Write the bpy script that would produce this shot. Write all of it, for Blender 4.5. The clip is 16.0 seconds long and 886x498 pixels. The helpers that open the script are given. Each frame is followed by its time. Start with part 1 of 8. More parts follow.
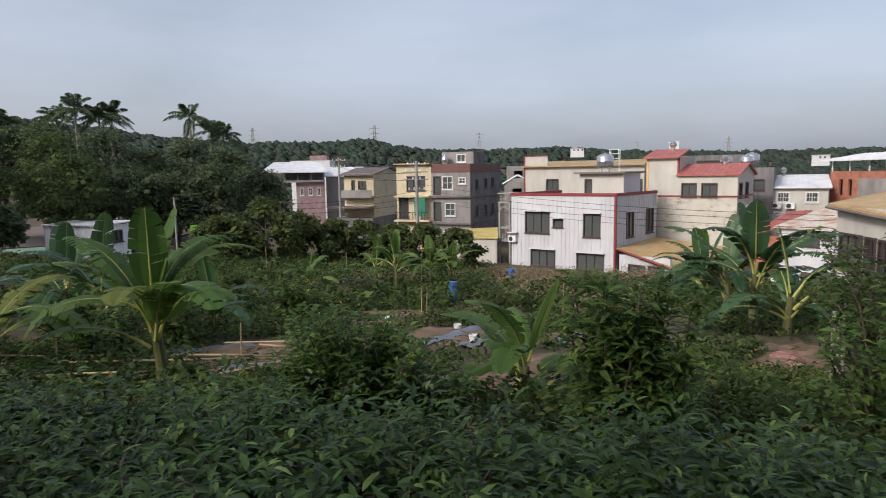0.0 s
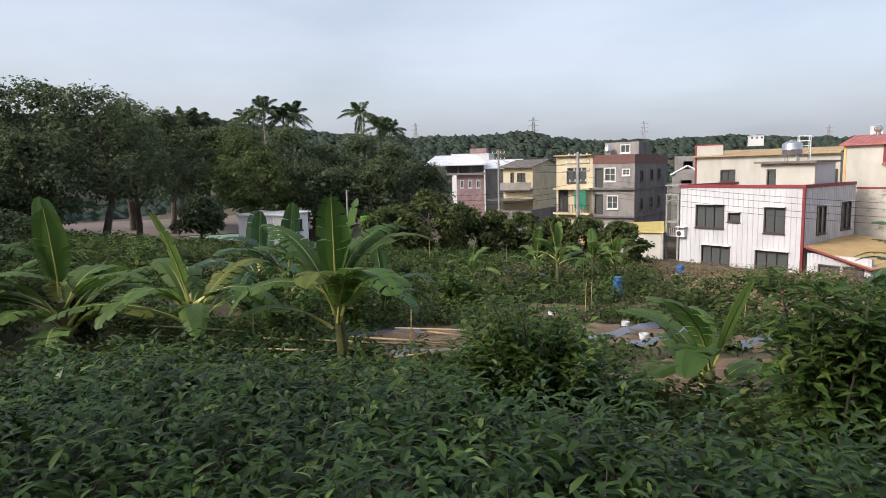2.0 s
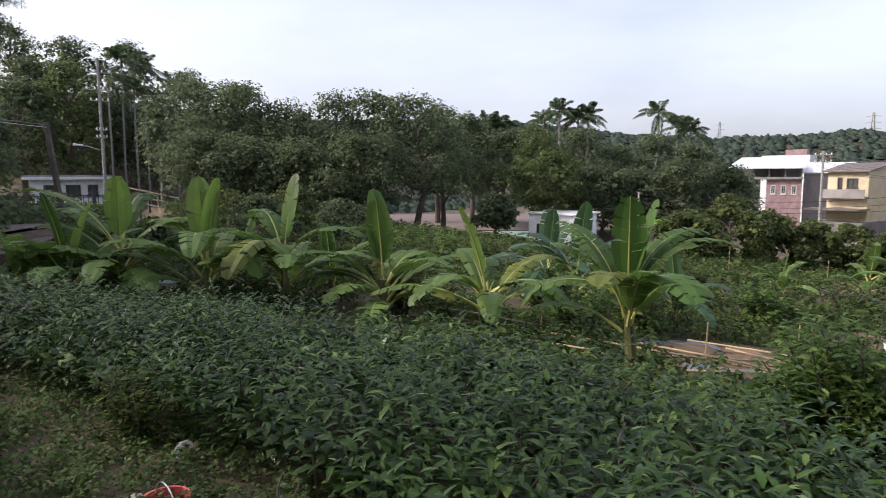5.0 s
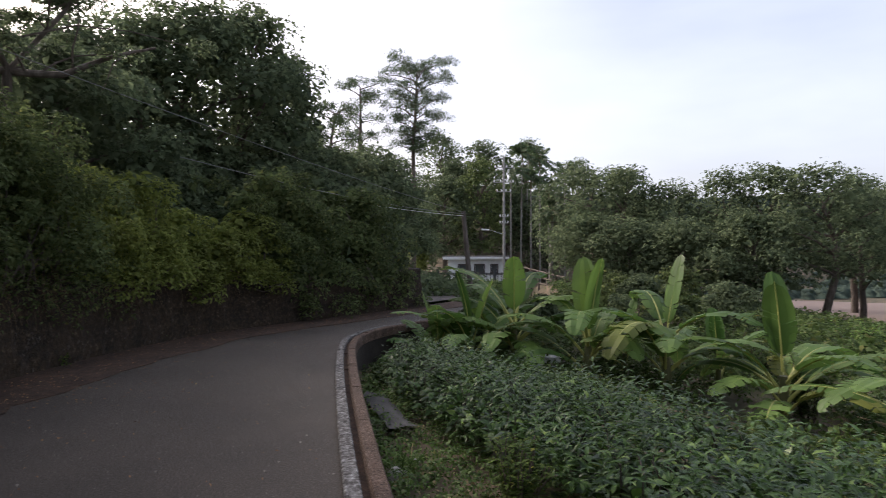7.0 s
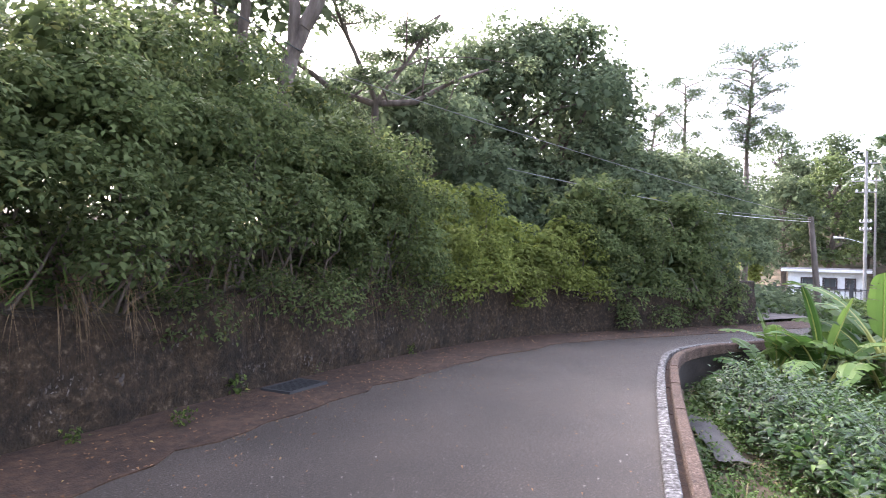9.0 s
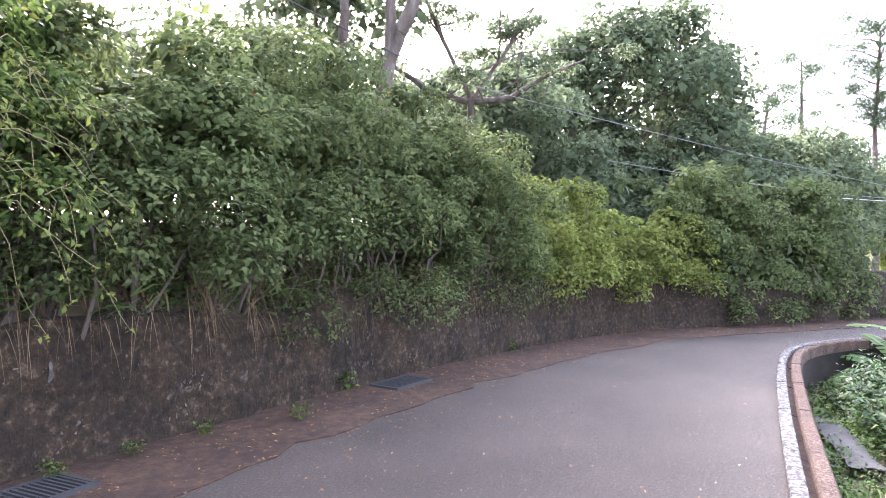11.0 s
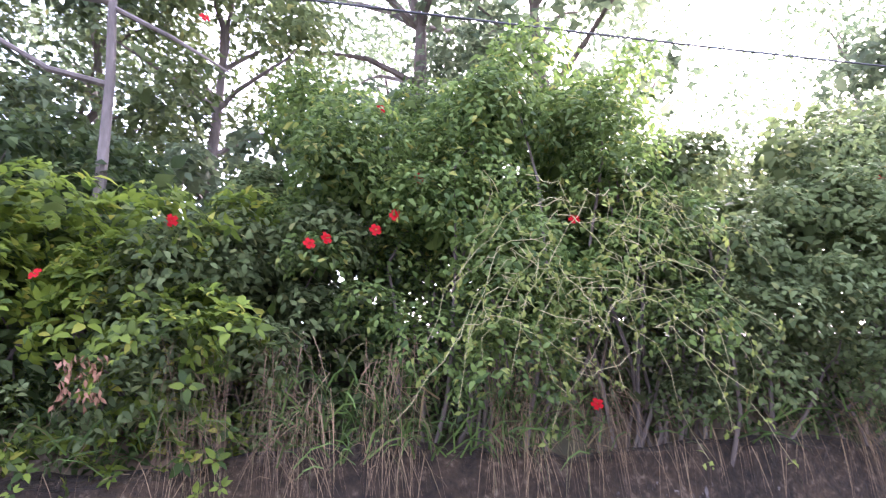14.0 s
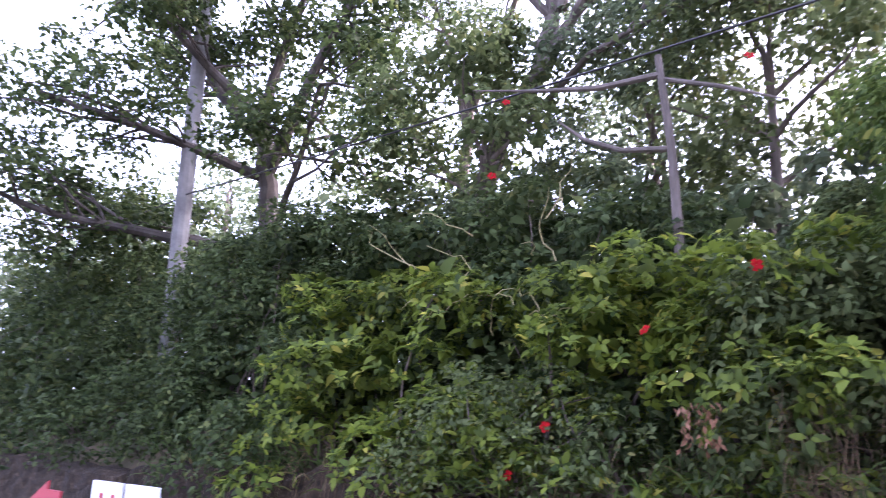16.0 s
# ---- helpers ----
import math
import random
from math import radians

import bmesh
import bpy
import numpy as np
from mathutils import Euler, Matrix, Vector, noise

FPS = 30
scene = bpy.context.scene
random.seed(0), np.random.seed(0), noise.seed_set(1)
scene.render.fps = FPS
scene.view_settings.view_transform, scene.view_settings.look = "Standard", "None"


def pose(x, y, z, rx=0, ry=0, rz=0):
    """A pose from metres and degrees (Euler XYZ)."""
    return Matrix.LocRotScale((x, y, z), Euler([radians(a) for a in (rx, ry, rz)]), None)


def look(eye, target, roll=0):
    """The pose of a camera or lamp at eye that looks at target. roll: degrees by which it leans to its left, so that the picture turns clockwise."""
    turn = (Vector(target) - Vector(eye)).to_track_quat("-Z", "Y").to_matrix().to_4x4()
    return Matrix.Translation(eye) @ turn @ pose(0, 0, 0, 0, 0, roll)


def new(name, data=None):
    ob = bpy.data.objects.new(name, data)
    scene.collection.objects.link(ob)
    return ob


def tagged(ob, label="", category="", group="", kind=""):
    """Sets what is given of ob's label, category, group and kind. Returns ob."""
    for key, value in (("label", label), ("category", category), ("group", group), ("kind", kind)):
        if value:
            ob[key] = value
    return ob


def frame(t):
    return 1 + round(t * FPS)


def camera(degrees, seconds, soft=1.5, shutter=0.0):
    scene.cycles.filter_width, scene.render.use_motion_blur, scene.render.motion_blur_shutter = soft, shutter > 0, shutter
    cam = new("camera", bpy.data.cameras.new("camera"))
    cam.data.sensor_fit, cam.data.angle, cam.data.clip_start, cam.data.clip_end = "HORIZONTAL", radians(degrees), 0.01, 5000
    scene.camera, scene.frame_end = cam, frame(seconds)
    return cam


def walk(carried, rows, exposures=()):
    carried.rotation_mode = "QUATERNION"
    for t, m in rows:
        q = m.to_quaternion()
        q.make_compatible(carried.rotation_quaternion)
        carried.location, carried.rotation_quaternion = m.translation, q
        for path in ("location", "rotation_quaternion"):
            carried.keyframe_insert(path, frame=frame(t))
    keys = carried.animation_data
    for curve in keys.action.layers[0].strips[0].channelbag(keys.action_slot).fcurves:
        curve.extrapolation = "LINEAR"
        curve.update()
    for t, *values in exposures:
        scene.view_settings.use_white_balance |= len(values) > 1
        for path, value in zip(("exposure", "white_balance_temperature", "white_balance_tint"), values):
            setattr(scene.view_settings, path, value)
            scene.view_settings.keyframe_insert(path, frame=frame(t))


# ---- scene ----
cam = camera(70.49, 16.0, soft=0.95, shutter=0.2)
PATH = [
    (0.0, pose(0.007, -0.068, 1.612, 83.33, 0.95, 5.45)),
    (0.5, pose(-0.123, -0.094, 1.601, 83.15, 1.63, 10.46)),
    (1.0, pose(-0.226, -0.035, 1.582, 83.49, 1.30, 16.30)),
    (1.5, pose(-0.216, -0.086, 1.589, 83.23, 2.53, 19.36)),
    (2.0, pose(-0.245, 0.006, 1.585, 82.95, 1.44, 19.68)),
    (2.5, pose(-0.278, -0.031, 1.586, 84.17, 1.88, 24.55)),
    (3.0, pose(-0.305, 0.010, 1.572, 84.00, 1.64, 30.95)),
    (3.2, pose(-0.305, 0.004, 1.574, 84.20, 1.53, 33.33)),
    (5.3, pose(-0.380, -0.064, 1.548, 84.14, 1.04, 49.29)),
    (5.5, pose(-0.380, -0.067, 1.558, 84.97, 1.56, 52.44)),
    (6.0, pose(-0.418, -0.022, 1.570, 87.60, 1.58, 60.08)),
    (6.2, pose(-0.418, -0.019, 1.579, 88.73, 1.90, 63.45)),
    (6.5, pose(-0.425, -0.026, 1.565, 91.11, 0.84, 69.30)),
    (7.0, pose(-0.456, -0.065, 1.560, 90.95, 0.15, 79.26)),
    (7.5, pose(-0.506, -0.080, 1.579, 91.21, 0.51, 86.54)),
    (8.0, pose(-0.544, -0.077, 1.596, 89.73, -0.27, 95.87)),
    (8.5, pose(-0.523, -0.090, 1.612, 90.38, -0.77, 103.11)),
    (9.0, pose(-0.567, -0.134, 1.609, 91.08, -1.61, 107.53)),
    (9.5, pose(-0.539, -0.105, 1.620, 91.92, -0.72, 112.08)),
    (9.7, pose(-0.512, -0.110, 1.622, 91.89, -0.69, 112.88)),
    (11.8, pose(-0.502, -0.287, 1.650, 89.79, -0.37, 121.29)),
    (12.0, pose(-0.490, -0.351, 1.654, 89.89, -0.46, 123.60)),
    (12.5, pose(-0.419, -0.486, 1.683, 93.15, -0.26, 135.96)),
    (13.0, pose(-0.359, -0.572, 1.662, 95.11, -0.26, 147.41)),
    (13.5, pose(-0.310, -0.608, 1.694, 96.14, 1.14, 158.64)),
    (14.0, pose(-0.300, -0.638, 1.720, 100.71, 0.87, 165.26)),
    (14.5, pose(-0.325, -0.674, 1.754, 104.60, -0.30, 173.95)),
    (15.0, pose(-0.338, -0.671, 1.754, 107.02, -1.08, 187.52)),
    (15.5, pose(-0.268, -0.607, 1.744, 106.44, -2.02, 201.20)),
    (16.0, pose(-0.207, -0.545, 1.774, 104.39, -0.21, 214.77)),
]
EXPOSURES = [(0.0, 0.5, 6450, 12), (1.0, 0.7, 6500, 11), (2.0, 0.87, 6550, 11), (3.0, 1.0, 6550, 12), (5.5, 1.3, 6550, 17), (6.0, 1.4, 6500, 17), (6.5, 1.06, 6650, 16), (7.0, 1.2, 6650, 16), (7.5, 1.55, 6500, 17), (8.0, 2.15, 6450, 18), (8.5, 2.9, 6400, 20), (9.0, 3.25, 6250, 22), (9.5, 3.45, 6200, 23), (12.0, 4.25, 6100, 26), (13.0, 4.4, 6050, 29), (13.5, 4.45, 6000, 31), (14.0, 4.3, 5850, 35), (14.5, 4.15, 5700, 39), (15.0, 3.85, 5700, 40), (15.5, 3.6, 5700, 40), (16.0, 3.6, 5750, 39)]
walk(cam, PATH, EXPOSURES)

# ---- sky and sun: thin overcast, the sun behind cloud over the hillside ----
SUN_AZ, SUN_EL = 133.0, 34.0          # degrees, azimuth turned left from +y
world = bpy.data.worlds.new("sky")
scene.world = world
world.use_nodes = True
wn, wl = world.node_tree.nodes, world.node_tree.links
wbg = wn["Background"]
sky = wn.new("ShaderNodeTexSky")
sky.sky_type = "NISHITA"
sky.sun_disc = False
sky.sun_elevation = radians(SUN_EL)
sky.sun_rotation = radians(-SUN_AZ)
sky.air_density, sky.dust_density, sky.ozone_density = 1.0, 6.0, 1.0
wtc = wn.new("ShaderNodeTexCoord")
wmap = wn.new("ShaderNodeMapping")
wmap.inputs["Scale"].default_value = (1.0, 1.0, 3.5)
wnoise = wn.new("ShaderNodeTexNoise")
wnoise.inputs["Scale"].default_value = 1.7
wnoise.inputs["Detail"].default_value = 5.0
wramp = wn.new("ShaderNodeMapRange")
wramp.inputs["From Min"].default_value, wramp.inputs["From Max"].default_value = 0.3, 0.7
wramp.inputs["To Min"].default_value, wramp.inputs["To Max"].default_value = 0.25, 0.52
wmix = wn.new("ShaderNodeMix")
wmix.data_type = "RGBA"
wmix.inputs["B"].default_value = (5.9, 6.45, 7.5, 1)
wl.new(wtc.outputs["Generated"], wmap.inputs["Vector"])
wl.new(wmap.outputs["Vector"], wnoise.inputs["Vector"])
wl.new(wnoise.outputs["Fac"], wramp.inputs["Value"])
wl.new(wramp.outputs["Result"], wmix.inputs["Factor"])
wl.new(sky.outputs["Color"], wmix.inputs["A"])
wl.new(wmix.outputs["Result"], wbg.inputs["Color"])
wbg.inputs["Strength"].default_value = 0.1

sun_data = bpy.data.lights.new("sun", "SUN")
sun_data.energy, sun_data.angle, sun_data.color = 2.0, radians(12), (1.0, 0.95, 0.88)
sun = new("sun", sun_data)
_az, _el = radians(SUN_AZ), radians(SUN_EL)
sun.matrix_world = look((-60 * math.sin(_az), 60 * math.cos(_az), 60 * math.tan(_el)), (0, 0, 0))


# ---- materials ----
def ramp_mat(name, cols, scale=4.0, rough=0.8, bump=0.2, bump_scale=40.0, metal=0.0, detail=6.0, island=0.0, spec=0.35, coords="Object", stretch=(1, 1, 1), object_random=0.0, patch=0.0, patch_scale=0.7):
    """Two scales of noise: one mixes the colours, a finer one gives relief."""
    m = bpy.data.materials.new(name)
    m.use_nodes = True
    n, l = m.node_tree.nodes, m.node_tree.links
    b = n["Principled BSDF"]
    b.inputs["Roughness"].default_value = rough
    b.inputs["Metallic"].default_value = metal
    b.inputs["Specular IOR Level"].default_value = spec
    tc = n.new("ShaderNodeTexCoord")
    mp = n.new("ShaderNodeMapping")
    mp.inputs["Scale"].default_value = stretch
    l.new(tc.outputs[coords], mp.inputs["Vector"])
    no = n.new("ShaderNodeTexNoise")
    no.inputs["Scale"].default_value, no.inputs["Detail"].default_value, no.inputs["Roughness"].default_value = scale, detail, 0.65
    l.new(mp.outputs["Vector"], no.inputs["Vector"])
    rp = n.new("ShaderNodeValToRGB")
    while len(rp.color_ramp.elements) < len(cols):
        rp.color_ramp.elements.new(0.5)
    for i, c in enumerate(cols):
        rp.color_ramp.elements[i].position = 0.3 + 0.4 * i / max(1, len(cols) - 1)
        rp.color_ramp.elements[i].color = (*c, 1)
    l.new(no.outputs["Fac"], rp.inputs["Fac"])
    out = rp.outputs["Color"]
    if island or object_random:
        hs = n.new("ShaderNodeHueSaturation")
        mr = n.new("ShaderNodeMapRange")
        amount = island or object_random
        mr.inputs["To Min"].default_value, mr.inputs["To Max"].default_value = 1 - amount, 1 + amount
        if island:
            l.new(n.new("ShaderNodeNewGeometry").outputs["Random Per Island"], mr.inputs["Value"])
        else:
            l.new(n.new("ShaderNodeObjectInfo").outputs["Random"], mr.inputs["Value"])
        l.new(mr.outputs["Result"], hs.inputs["Value"])
        l.new(out, hs.inputs["Color"])
        out = hs.outputs["Color"]
    if patch:
        pn = n.new("ShaderNodeTexNoise")
        pn.inputs["Scale"].default_value, pn.inputs["Detail"].default_value = patch_scale, 5.0
        l.new(tc.outputs[coords], pn.inputs["Vector"])
        pr = n.new("ShaderNodeMapRange")
        pr.inputs["From Min"].default_value, pr.inputs["From Max"].default_value = 0.32, 0.68
        pr.inputs["To Min"].default_value, pr.inputs["To Max"].default_value = 1 - patch, 1 + patch
        l.new(pn.outputs["Fac"], pr.inputs["Value"])
        ph = n.new("ShaderNodeHueSaturation")
        l.new(pr.outputs["Result"], ph.inputs["Value"])
        l.new(out, ph.inputs["Color"])
        out = ph.outputs["Color"]
    l.new(out, b.inputs["Base Color"])
    if bump:
        n2 = n.new("ShaderNodeTexNoise")
        n2.inputs["Scale"].default_value, n2.inputs["Detail"].default_value = bump_scale, 4.0
        l.new(mp.outputs["Vector"], n2.inputs["Vector"])
        bp = n.new("ShaderNodeBump")
        bp.inputs["Strength"].default_value = bump
        bp.inputs["Distance"].default_value = 0.02
        l.new(n2.outputs["Fac"], bp.inputs["Height"])
        l.new(bp.outputs["Normal"], b.inputs["Normal"])
    return m


def leaf_mat(name, dark, light, extra=None, rough=0.5, trans=0.35, spec=0.3, whole=False):
    """Leaves: each one takes its own green; some light passes through."""
    m = bpy.data.materials.new(name)
    m.use_nodes = True
    n, l = m.node_tree.nodes, m.node_tree.links
    b = n["Principled BSDF"]
    b.inputs["Roughness"].default_value = rough
    b.inputs["Specular IOR Level"].default_value = spec
    rp = n.new("ShaderNodeValToRGB")
    cols = [(0.0, dark), (0.75, light)] + ([(0.93, light), (0.985, extra)] if extra else [])
    while len(rp.color_ramp.elements) < len(cols):
        rp.color_ramp.elements.new(0.5)
    for e, (p, c) in zip(rp.color_ramp.elements, cols):
        e.position, e.color = p, (*c, 1)
    l.new(n.new("ShaderNodeObjectInfo").outputs["Random"] if whole else n.new("ShaderNodeNewGeometry").outputs["Random Per Island"], rp.inputs["Fac"])
    tc = n.new("ShaderNodeTexCoord")
    no = n.new("ShaderNodeTexNoise")
    no.inputs["Scale"].default_value, no.inputs["Detail"].default_value = 0.9, 3.0
    l.new(tc.outputs["Object"], no.inputs["Vector"])
    mr = n.new("ShaderNodeMapRange")
    mr.inputs["From Min"].default_value, mr.inputs["From Max"].default_value = 0.3, 0.7
    mr.inputs["To Min"].default_value, mr.inputs["To Max"].default_value = 0.72, 1.3
    l.new(no.outputs["Fac"], mr.inputs["Value"])
    hs = n.new("ShaderNodeHueSaturation")
    l.new(mr.outputs["Result"], hs.inputs["Value"])
    l.new(rp.outputs["Color"], hs.inputs["Color"])
    l.new(hs.outputs["Color"], b.inputs["Base Color"])
    if trans:
        tr = n.new("ShaderNodeBsdfTranslucent")
        l.new(hs.outputs["Color"], tr.inputs["Color"])
        mx = n.new("ShaderNodeMixShader")
        mx.inputs["Fac"].default_value = trans
        l.new(b.outputs["BSDF"], mx.inputs[1])
        l.new(tr.outputs["BSDF"], mx.inputs[2])
        l.new(mx.outputs["Shader"], n["Material Output"].inputs["Surface"])
    return m


def flat(name, col, rough=0.6, metal=0.0, var=0.12, scale=3.0, bump=0.05, **k):
    c = np.array(col)
    return ramp_mat(name, [tuple(c * (1 - var)), tuple(c), tuple(np.minimum(c * (1 + var), 0.95))], scale, rough, bump, 30.0, metal, **k)


def glass_mat(name, col=(0.08, 0.09, 0.092), rough=0.08):
    m = bpy.data.materials.new(name)
    m.use_nodes = True
    b = m.node_tree.nodes["Principled BSDF"]
    b.inputs["Base Color"].default_value = (*col, 1)
    b.inputs["Roughness"].default_value = rough
    b.inputs["Specular IOR Level"].default_value = 0.5
    return m


M_ASPHALT = ramp_mat("asphalt", [(0.01, 0.0072, 0.0055), (0.034, 0.026, 0.02), (0.053, 0.04, 0.031), (0.18, 0.15, 0.12)], 55.0, 0.66, 0.6, 180.0, spec=0.35, detail=6.0, patch=0.3, patch_scale=0.55)
M_DRIVE = ramp_mat("drive_concrete", [(0.06, 0.05, 0.044), (0.11, 0.095, 0.085), (0.16, 0.14, 0.125)], 3.0, 0.9, 0.3, 40.0)
M_LITTER = ramp_mat("leaf_litter", [(0.022, 0.013, 0.008), (0.045, 0.025, 0.015), (0.075, 0.042, 0.025)], 9.0, 0.9, 0.7, 60.0, patch=0.3, patch_scale=1.5)
M_WALL = ramp_mat("stained_concrete", [(0.006, 0.0036, 0.0016), (0.016, 0.0098, 0.0046), (0.029, 0.018, 0.0085), (0.1, 0.074, 0.048)], 14.0, 0.92, 1.0, 40.0, detail=14.0, patch=0.4, patch_scale=1.9)
M_KERB = ramp_mat("kerb_concrete", [(0.025, 0.016, 0.011), (0.07, 0.043, 0.03), (0.12, 0.078, 0.056), (0.22, 0.17, 0.13)], 48.0, 0.92, 1.0, 90.0, detail=8.0, patch=0.3, patch_scale=3.0)
M_KERBWHITE = ramp_mat("worn_white_paint", [(0.03, 0.026, 0.022), (0.055, 0.048, 0.042), (0.17, 0.162, 0.155), (0.4, 0.395, 0.385)], 20.0, 0.85, 0.6, 90.0, detail=9.0)
M_SOIL = ramp_mat("garden_ground", [(0.034, 0.042, 0.016), (0.055, 0.05, 0.027), (0.09, 0.067, 0.042), (0.15, 0.11, 0.072)], 0.6, 0.95, 0.8, 8.0, detail=10.0)
M_BARK = ramp_mat("bark", [(0.045, 0.035, 0.028), (0.09, 0.072, 0.058), (0.15, 0.125, 0.105)], 6.0, 0.9, 0.8, 14.0, stretch=(1, 1, 0.25))
M_BARKMID = ramp_mat("grey_brown_bark", [(0.05, 0.042, 0.034), (0.09, 0.075, 0.063), (0.15, 0.125, 0.11)], 5.0, 0.9, 0.7, 18.0, stretch=(1, 1, 0.3))
M_PALMBARK = ramp_mat("palm_bark", [(0.12, 0.115, 0.1), (0.18, 0.17, 0.155), (0.24, 0.225, 0.2)], 3.0, 0.9, 0.4, 20.0, stretch=(1, 1, 4))
M_CONC = ramp_mat("pole_concrete", [(0.2, 0.195, 0.185), (0.28, 0.27, 0.26), (0.34, 0.33, 0.32)], 3.0, 0.9, 0.3, 40.0)
M_HEDGE = leaf_mat("hedge_leaf", (0.011, 0.028, 0.007), (0.054, 0.105, 0.023), (0.15, 0.22, 0.055), 0.36, 0.25, 0.24)
M_WILD = leaf_mat("shrub_leaf", (0.05, 0.072, 0.026), (0.122, 0.154, 0.06), (0.17, 0.175, 0.06), 0.6, 0.55, 0.1)
M_SCRUB = leaf_mat("scrub_leaf", (0.03, 0.05, 0.015), (0.08, 0.118, 0.036), (0.15, 0.15, 0.05), 0.6, 0.4, 0.12)
M_CROP = leaf_mat("crop_leaf", (0.035, 0.065, 0.018), (0.1, 0.15, 0.042), (0.2, 0.21, 0.06), 0.5, 0.45, 0.2)
M_HIBI = leaf_mat("hibiscus_leaf", (0.034, 0.062, 0.016), (0.125, 0.178, 0.045), (0.25, 0.25, 0.06), 0.5, 0.55, 0.15)
M_YELLOW = leaf_mat("yellow_green_leaf", (0.09, 0.115, 0.028), (0.19, 0.22, 0.055), None, 0.6, 0.5, 0.1)
M_TREE = leaf_mat("tree_leaf", (0.055, 0.077, 0.042), (0.128, 0.162, 0.088), None, 0.7, 0.55, 0.08)
M_TREE2 = leaf_mat("olive_tree_leaf", (0.055, 0.08, 0.032), (0.122, 0.16, 0.062), None, 0.6, 0.5, 0.1)
M_PINE = leaf_mat("pine_needles", (0.035, 0.055, 0.028), (0.08, 0.115, 0.055), None, 0.6, 0.4, 0.1)
M_PALM = leaf_mat("palm_leaflet", (0.04, 0.07, 0.035), (0.1, 0.145, 0.07), None, 0.5, 0.45, 0.2)
# distance haze is mixed into this canopy colour: bluish, greyed, little contrast
M_FAR = leaf_mat("far_canopy_hazed", (0.032, 0.045, 0.037), (0.046, 0.062, 0.05), None, 0.95, 0.0, 0.0)
M_BANANA = leaf_mat("banana_leaf", (0.055, 0.118, 0.024), (0.135, 0.215, 0.05), None, 0.5, 0.45, 0.35, True)
M_BANANAOLD = leaf_mat("yellowed_banana_leaf", (0.11, 0.145, 0.03), (0.19, 0.205, 0.045), None, 0.5, 0.45, 0.3, True)
M_BANANADK = leaf_mat("dark_banana_leaf", (0.025, 0.062, 0.025), (0.055, 0.115, 0.045), None, 0.45, 0.3, 0.4, True)
M_STEM = ramp_mat("banana_stem", [(0.05, 0.06, 0.02), (0.1, 0.1, 0.04), (0.09, 0.06, 0.035)], 3.0, 0.6, 0.3, 12.0, stretch=(1, 1, 0.3))
M_PETIOLE = flat("pale_petiole", (0.34, 0.34, 0.1), 0.5)
M_CABINW = flat("cabin_white", (0.86, 0.87, 0.88), 0.45, var=0.04)
M_GRASS = leaf_mat("grass_blade", (0.03, 0.058, 0.012), (0.09, 0.145, 0.032), (0.2, 0.15, 0.07), 0.6, 0.35)
M_DRY = leaf_mat("dry_grass", (0.09, 0.065, 0.035), (0.24, 0.19, 0.11), None, 0.8, 0.2)
M_HANG = leaf_mat("withered_grass", (0.045, 0.026, 0.015), (0.2, 0.14, 0.075), (0.09, 0.12, 0.04), 0.8, 0.2)
M_LEAFLITTER = leaf_mat("fallen_leaf", (0.09, 0.04, 0.02), (0.28, 0.15, 0.07), (0.5, 0.36, 0.14), 0.7, 0.1)
M_ROSETTE = leaf_mat("young_hibiscus_leaf", (0.03, 0.055, 0.012), (0.15, 0.2, 0.028), (0.3, 0.29, 0.05), 0.5, 0.55, 0.15)
# darker leaf green that carries the shade under the trees in its colour
M_SHADE = leaf_mat("shaded_thicket_leaf", (0.022, 0.038, 0.014), (0.068, 0.096, 0.032), (0.11, 0.13, 0.04), 0.55, 0.5, 0.12)
M_BARKOLD = ramp_mat("dark_bark", [(0.02, 0.017, 0.014), (0.045, 0.038, 0.032), (0.08, 0.07, 0.06)], 5.0, 0.9, 0.7, 18.0, stretch=(1, 1, 0.3))
M_CONCOLD = ramp_mat("weathered_concrete", [(0.1, 0.1, 0.098), (0.15, 0.148, 0.144), (0.2, 0.198, 0.19)], 3.0, 0.9, 0.3, 40.0)
M_RED = flat("hibiscus_petal", (0.2, 0.003, 0.004), 0.7, spec=0.08)
M_TWIG = flat("twig", (0.26, 0.23, 0.11), 0.8)
M_PIPE = flat("weathered_pipe", (0.3, 0.26, 0.2), 0.6)
M_WHITE = ramp_mat("white_cladding", [(0.43, 0.43, 0.47), (0.51, 0.515, 0.55), (0.57, 0.575, 0.6)], 0.7, 0.5, 0.05, 20.0, stretch=(1, 1, 0.3))
M_TILE = flat("brown_red_tile", (0.13, 0.06, 0.055), 0.6, var=0.2)
# footing concrete, darkened in its colour for the shade beside the hedge
M_FOOT = flat("hedge_shaded_footing", (0.022, 0.017, 0.013), 0.95, var=0.4, bump=0.4)
M_TRIM = flat("maroon_trim", (0.2, 0.035, 0.04), 0.5)
M_CREAM = ramp_mat("cream_paint", [(0.38, 0.365, 0.335), (0.45, 0.435, 0.4), (0.5, 0.485, 0.45)], 0.8, 0.7, 0.05, 20.0, stretch=(1, 1, 0.4))
M_PEEL = ramp_mat("peeling_cream_paint", [(0.22, 0.17, 0.14), (0.43, 0.41, 0.37), (0.47, 0.45, 0.41), (0.5, 0.48, 0.44)], 1.2, 0.8, 0.3, 16.0, stretch=(1, 1, 1.8))
M_REDROOF = ramp_mat("red_metal_roof", [(0.26, 0.075, 0.062), (0.34, 0.105, 0.09), (0.37, 0.15, 0.13)], 1.5, 0.5, 0.05, 20.0)
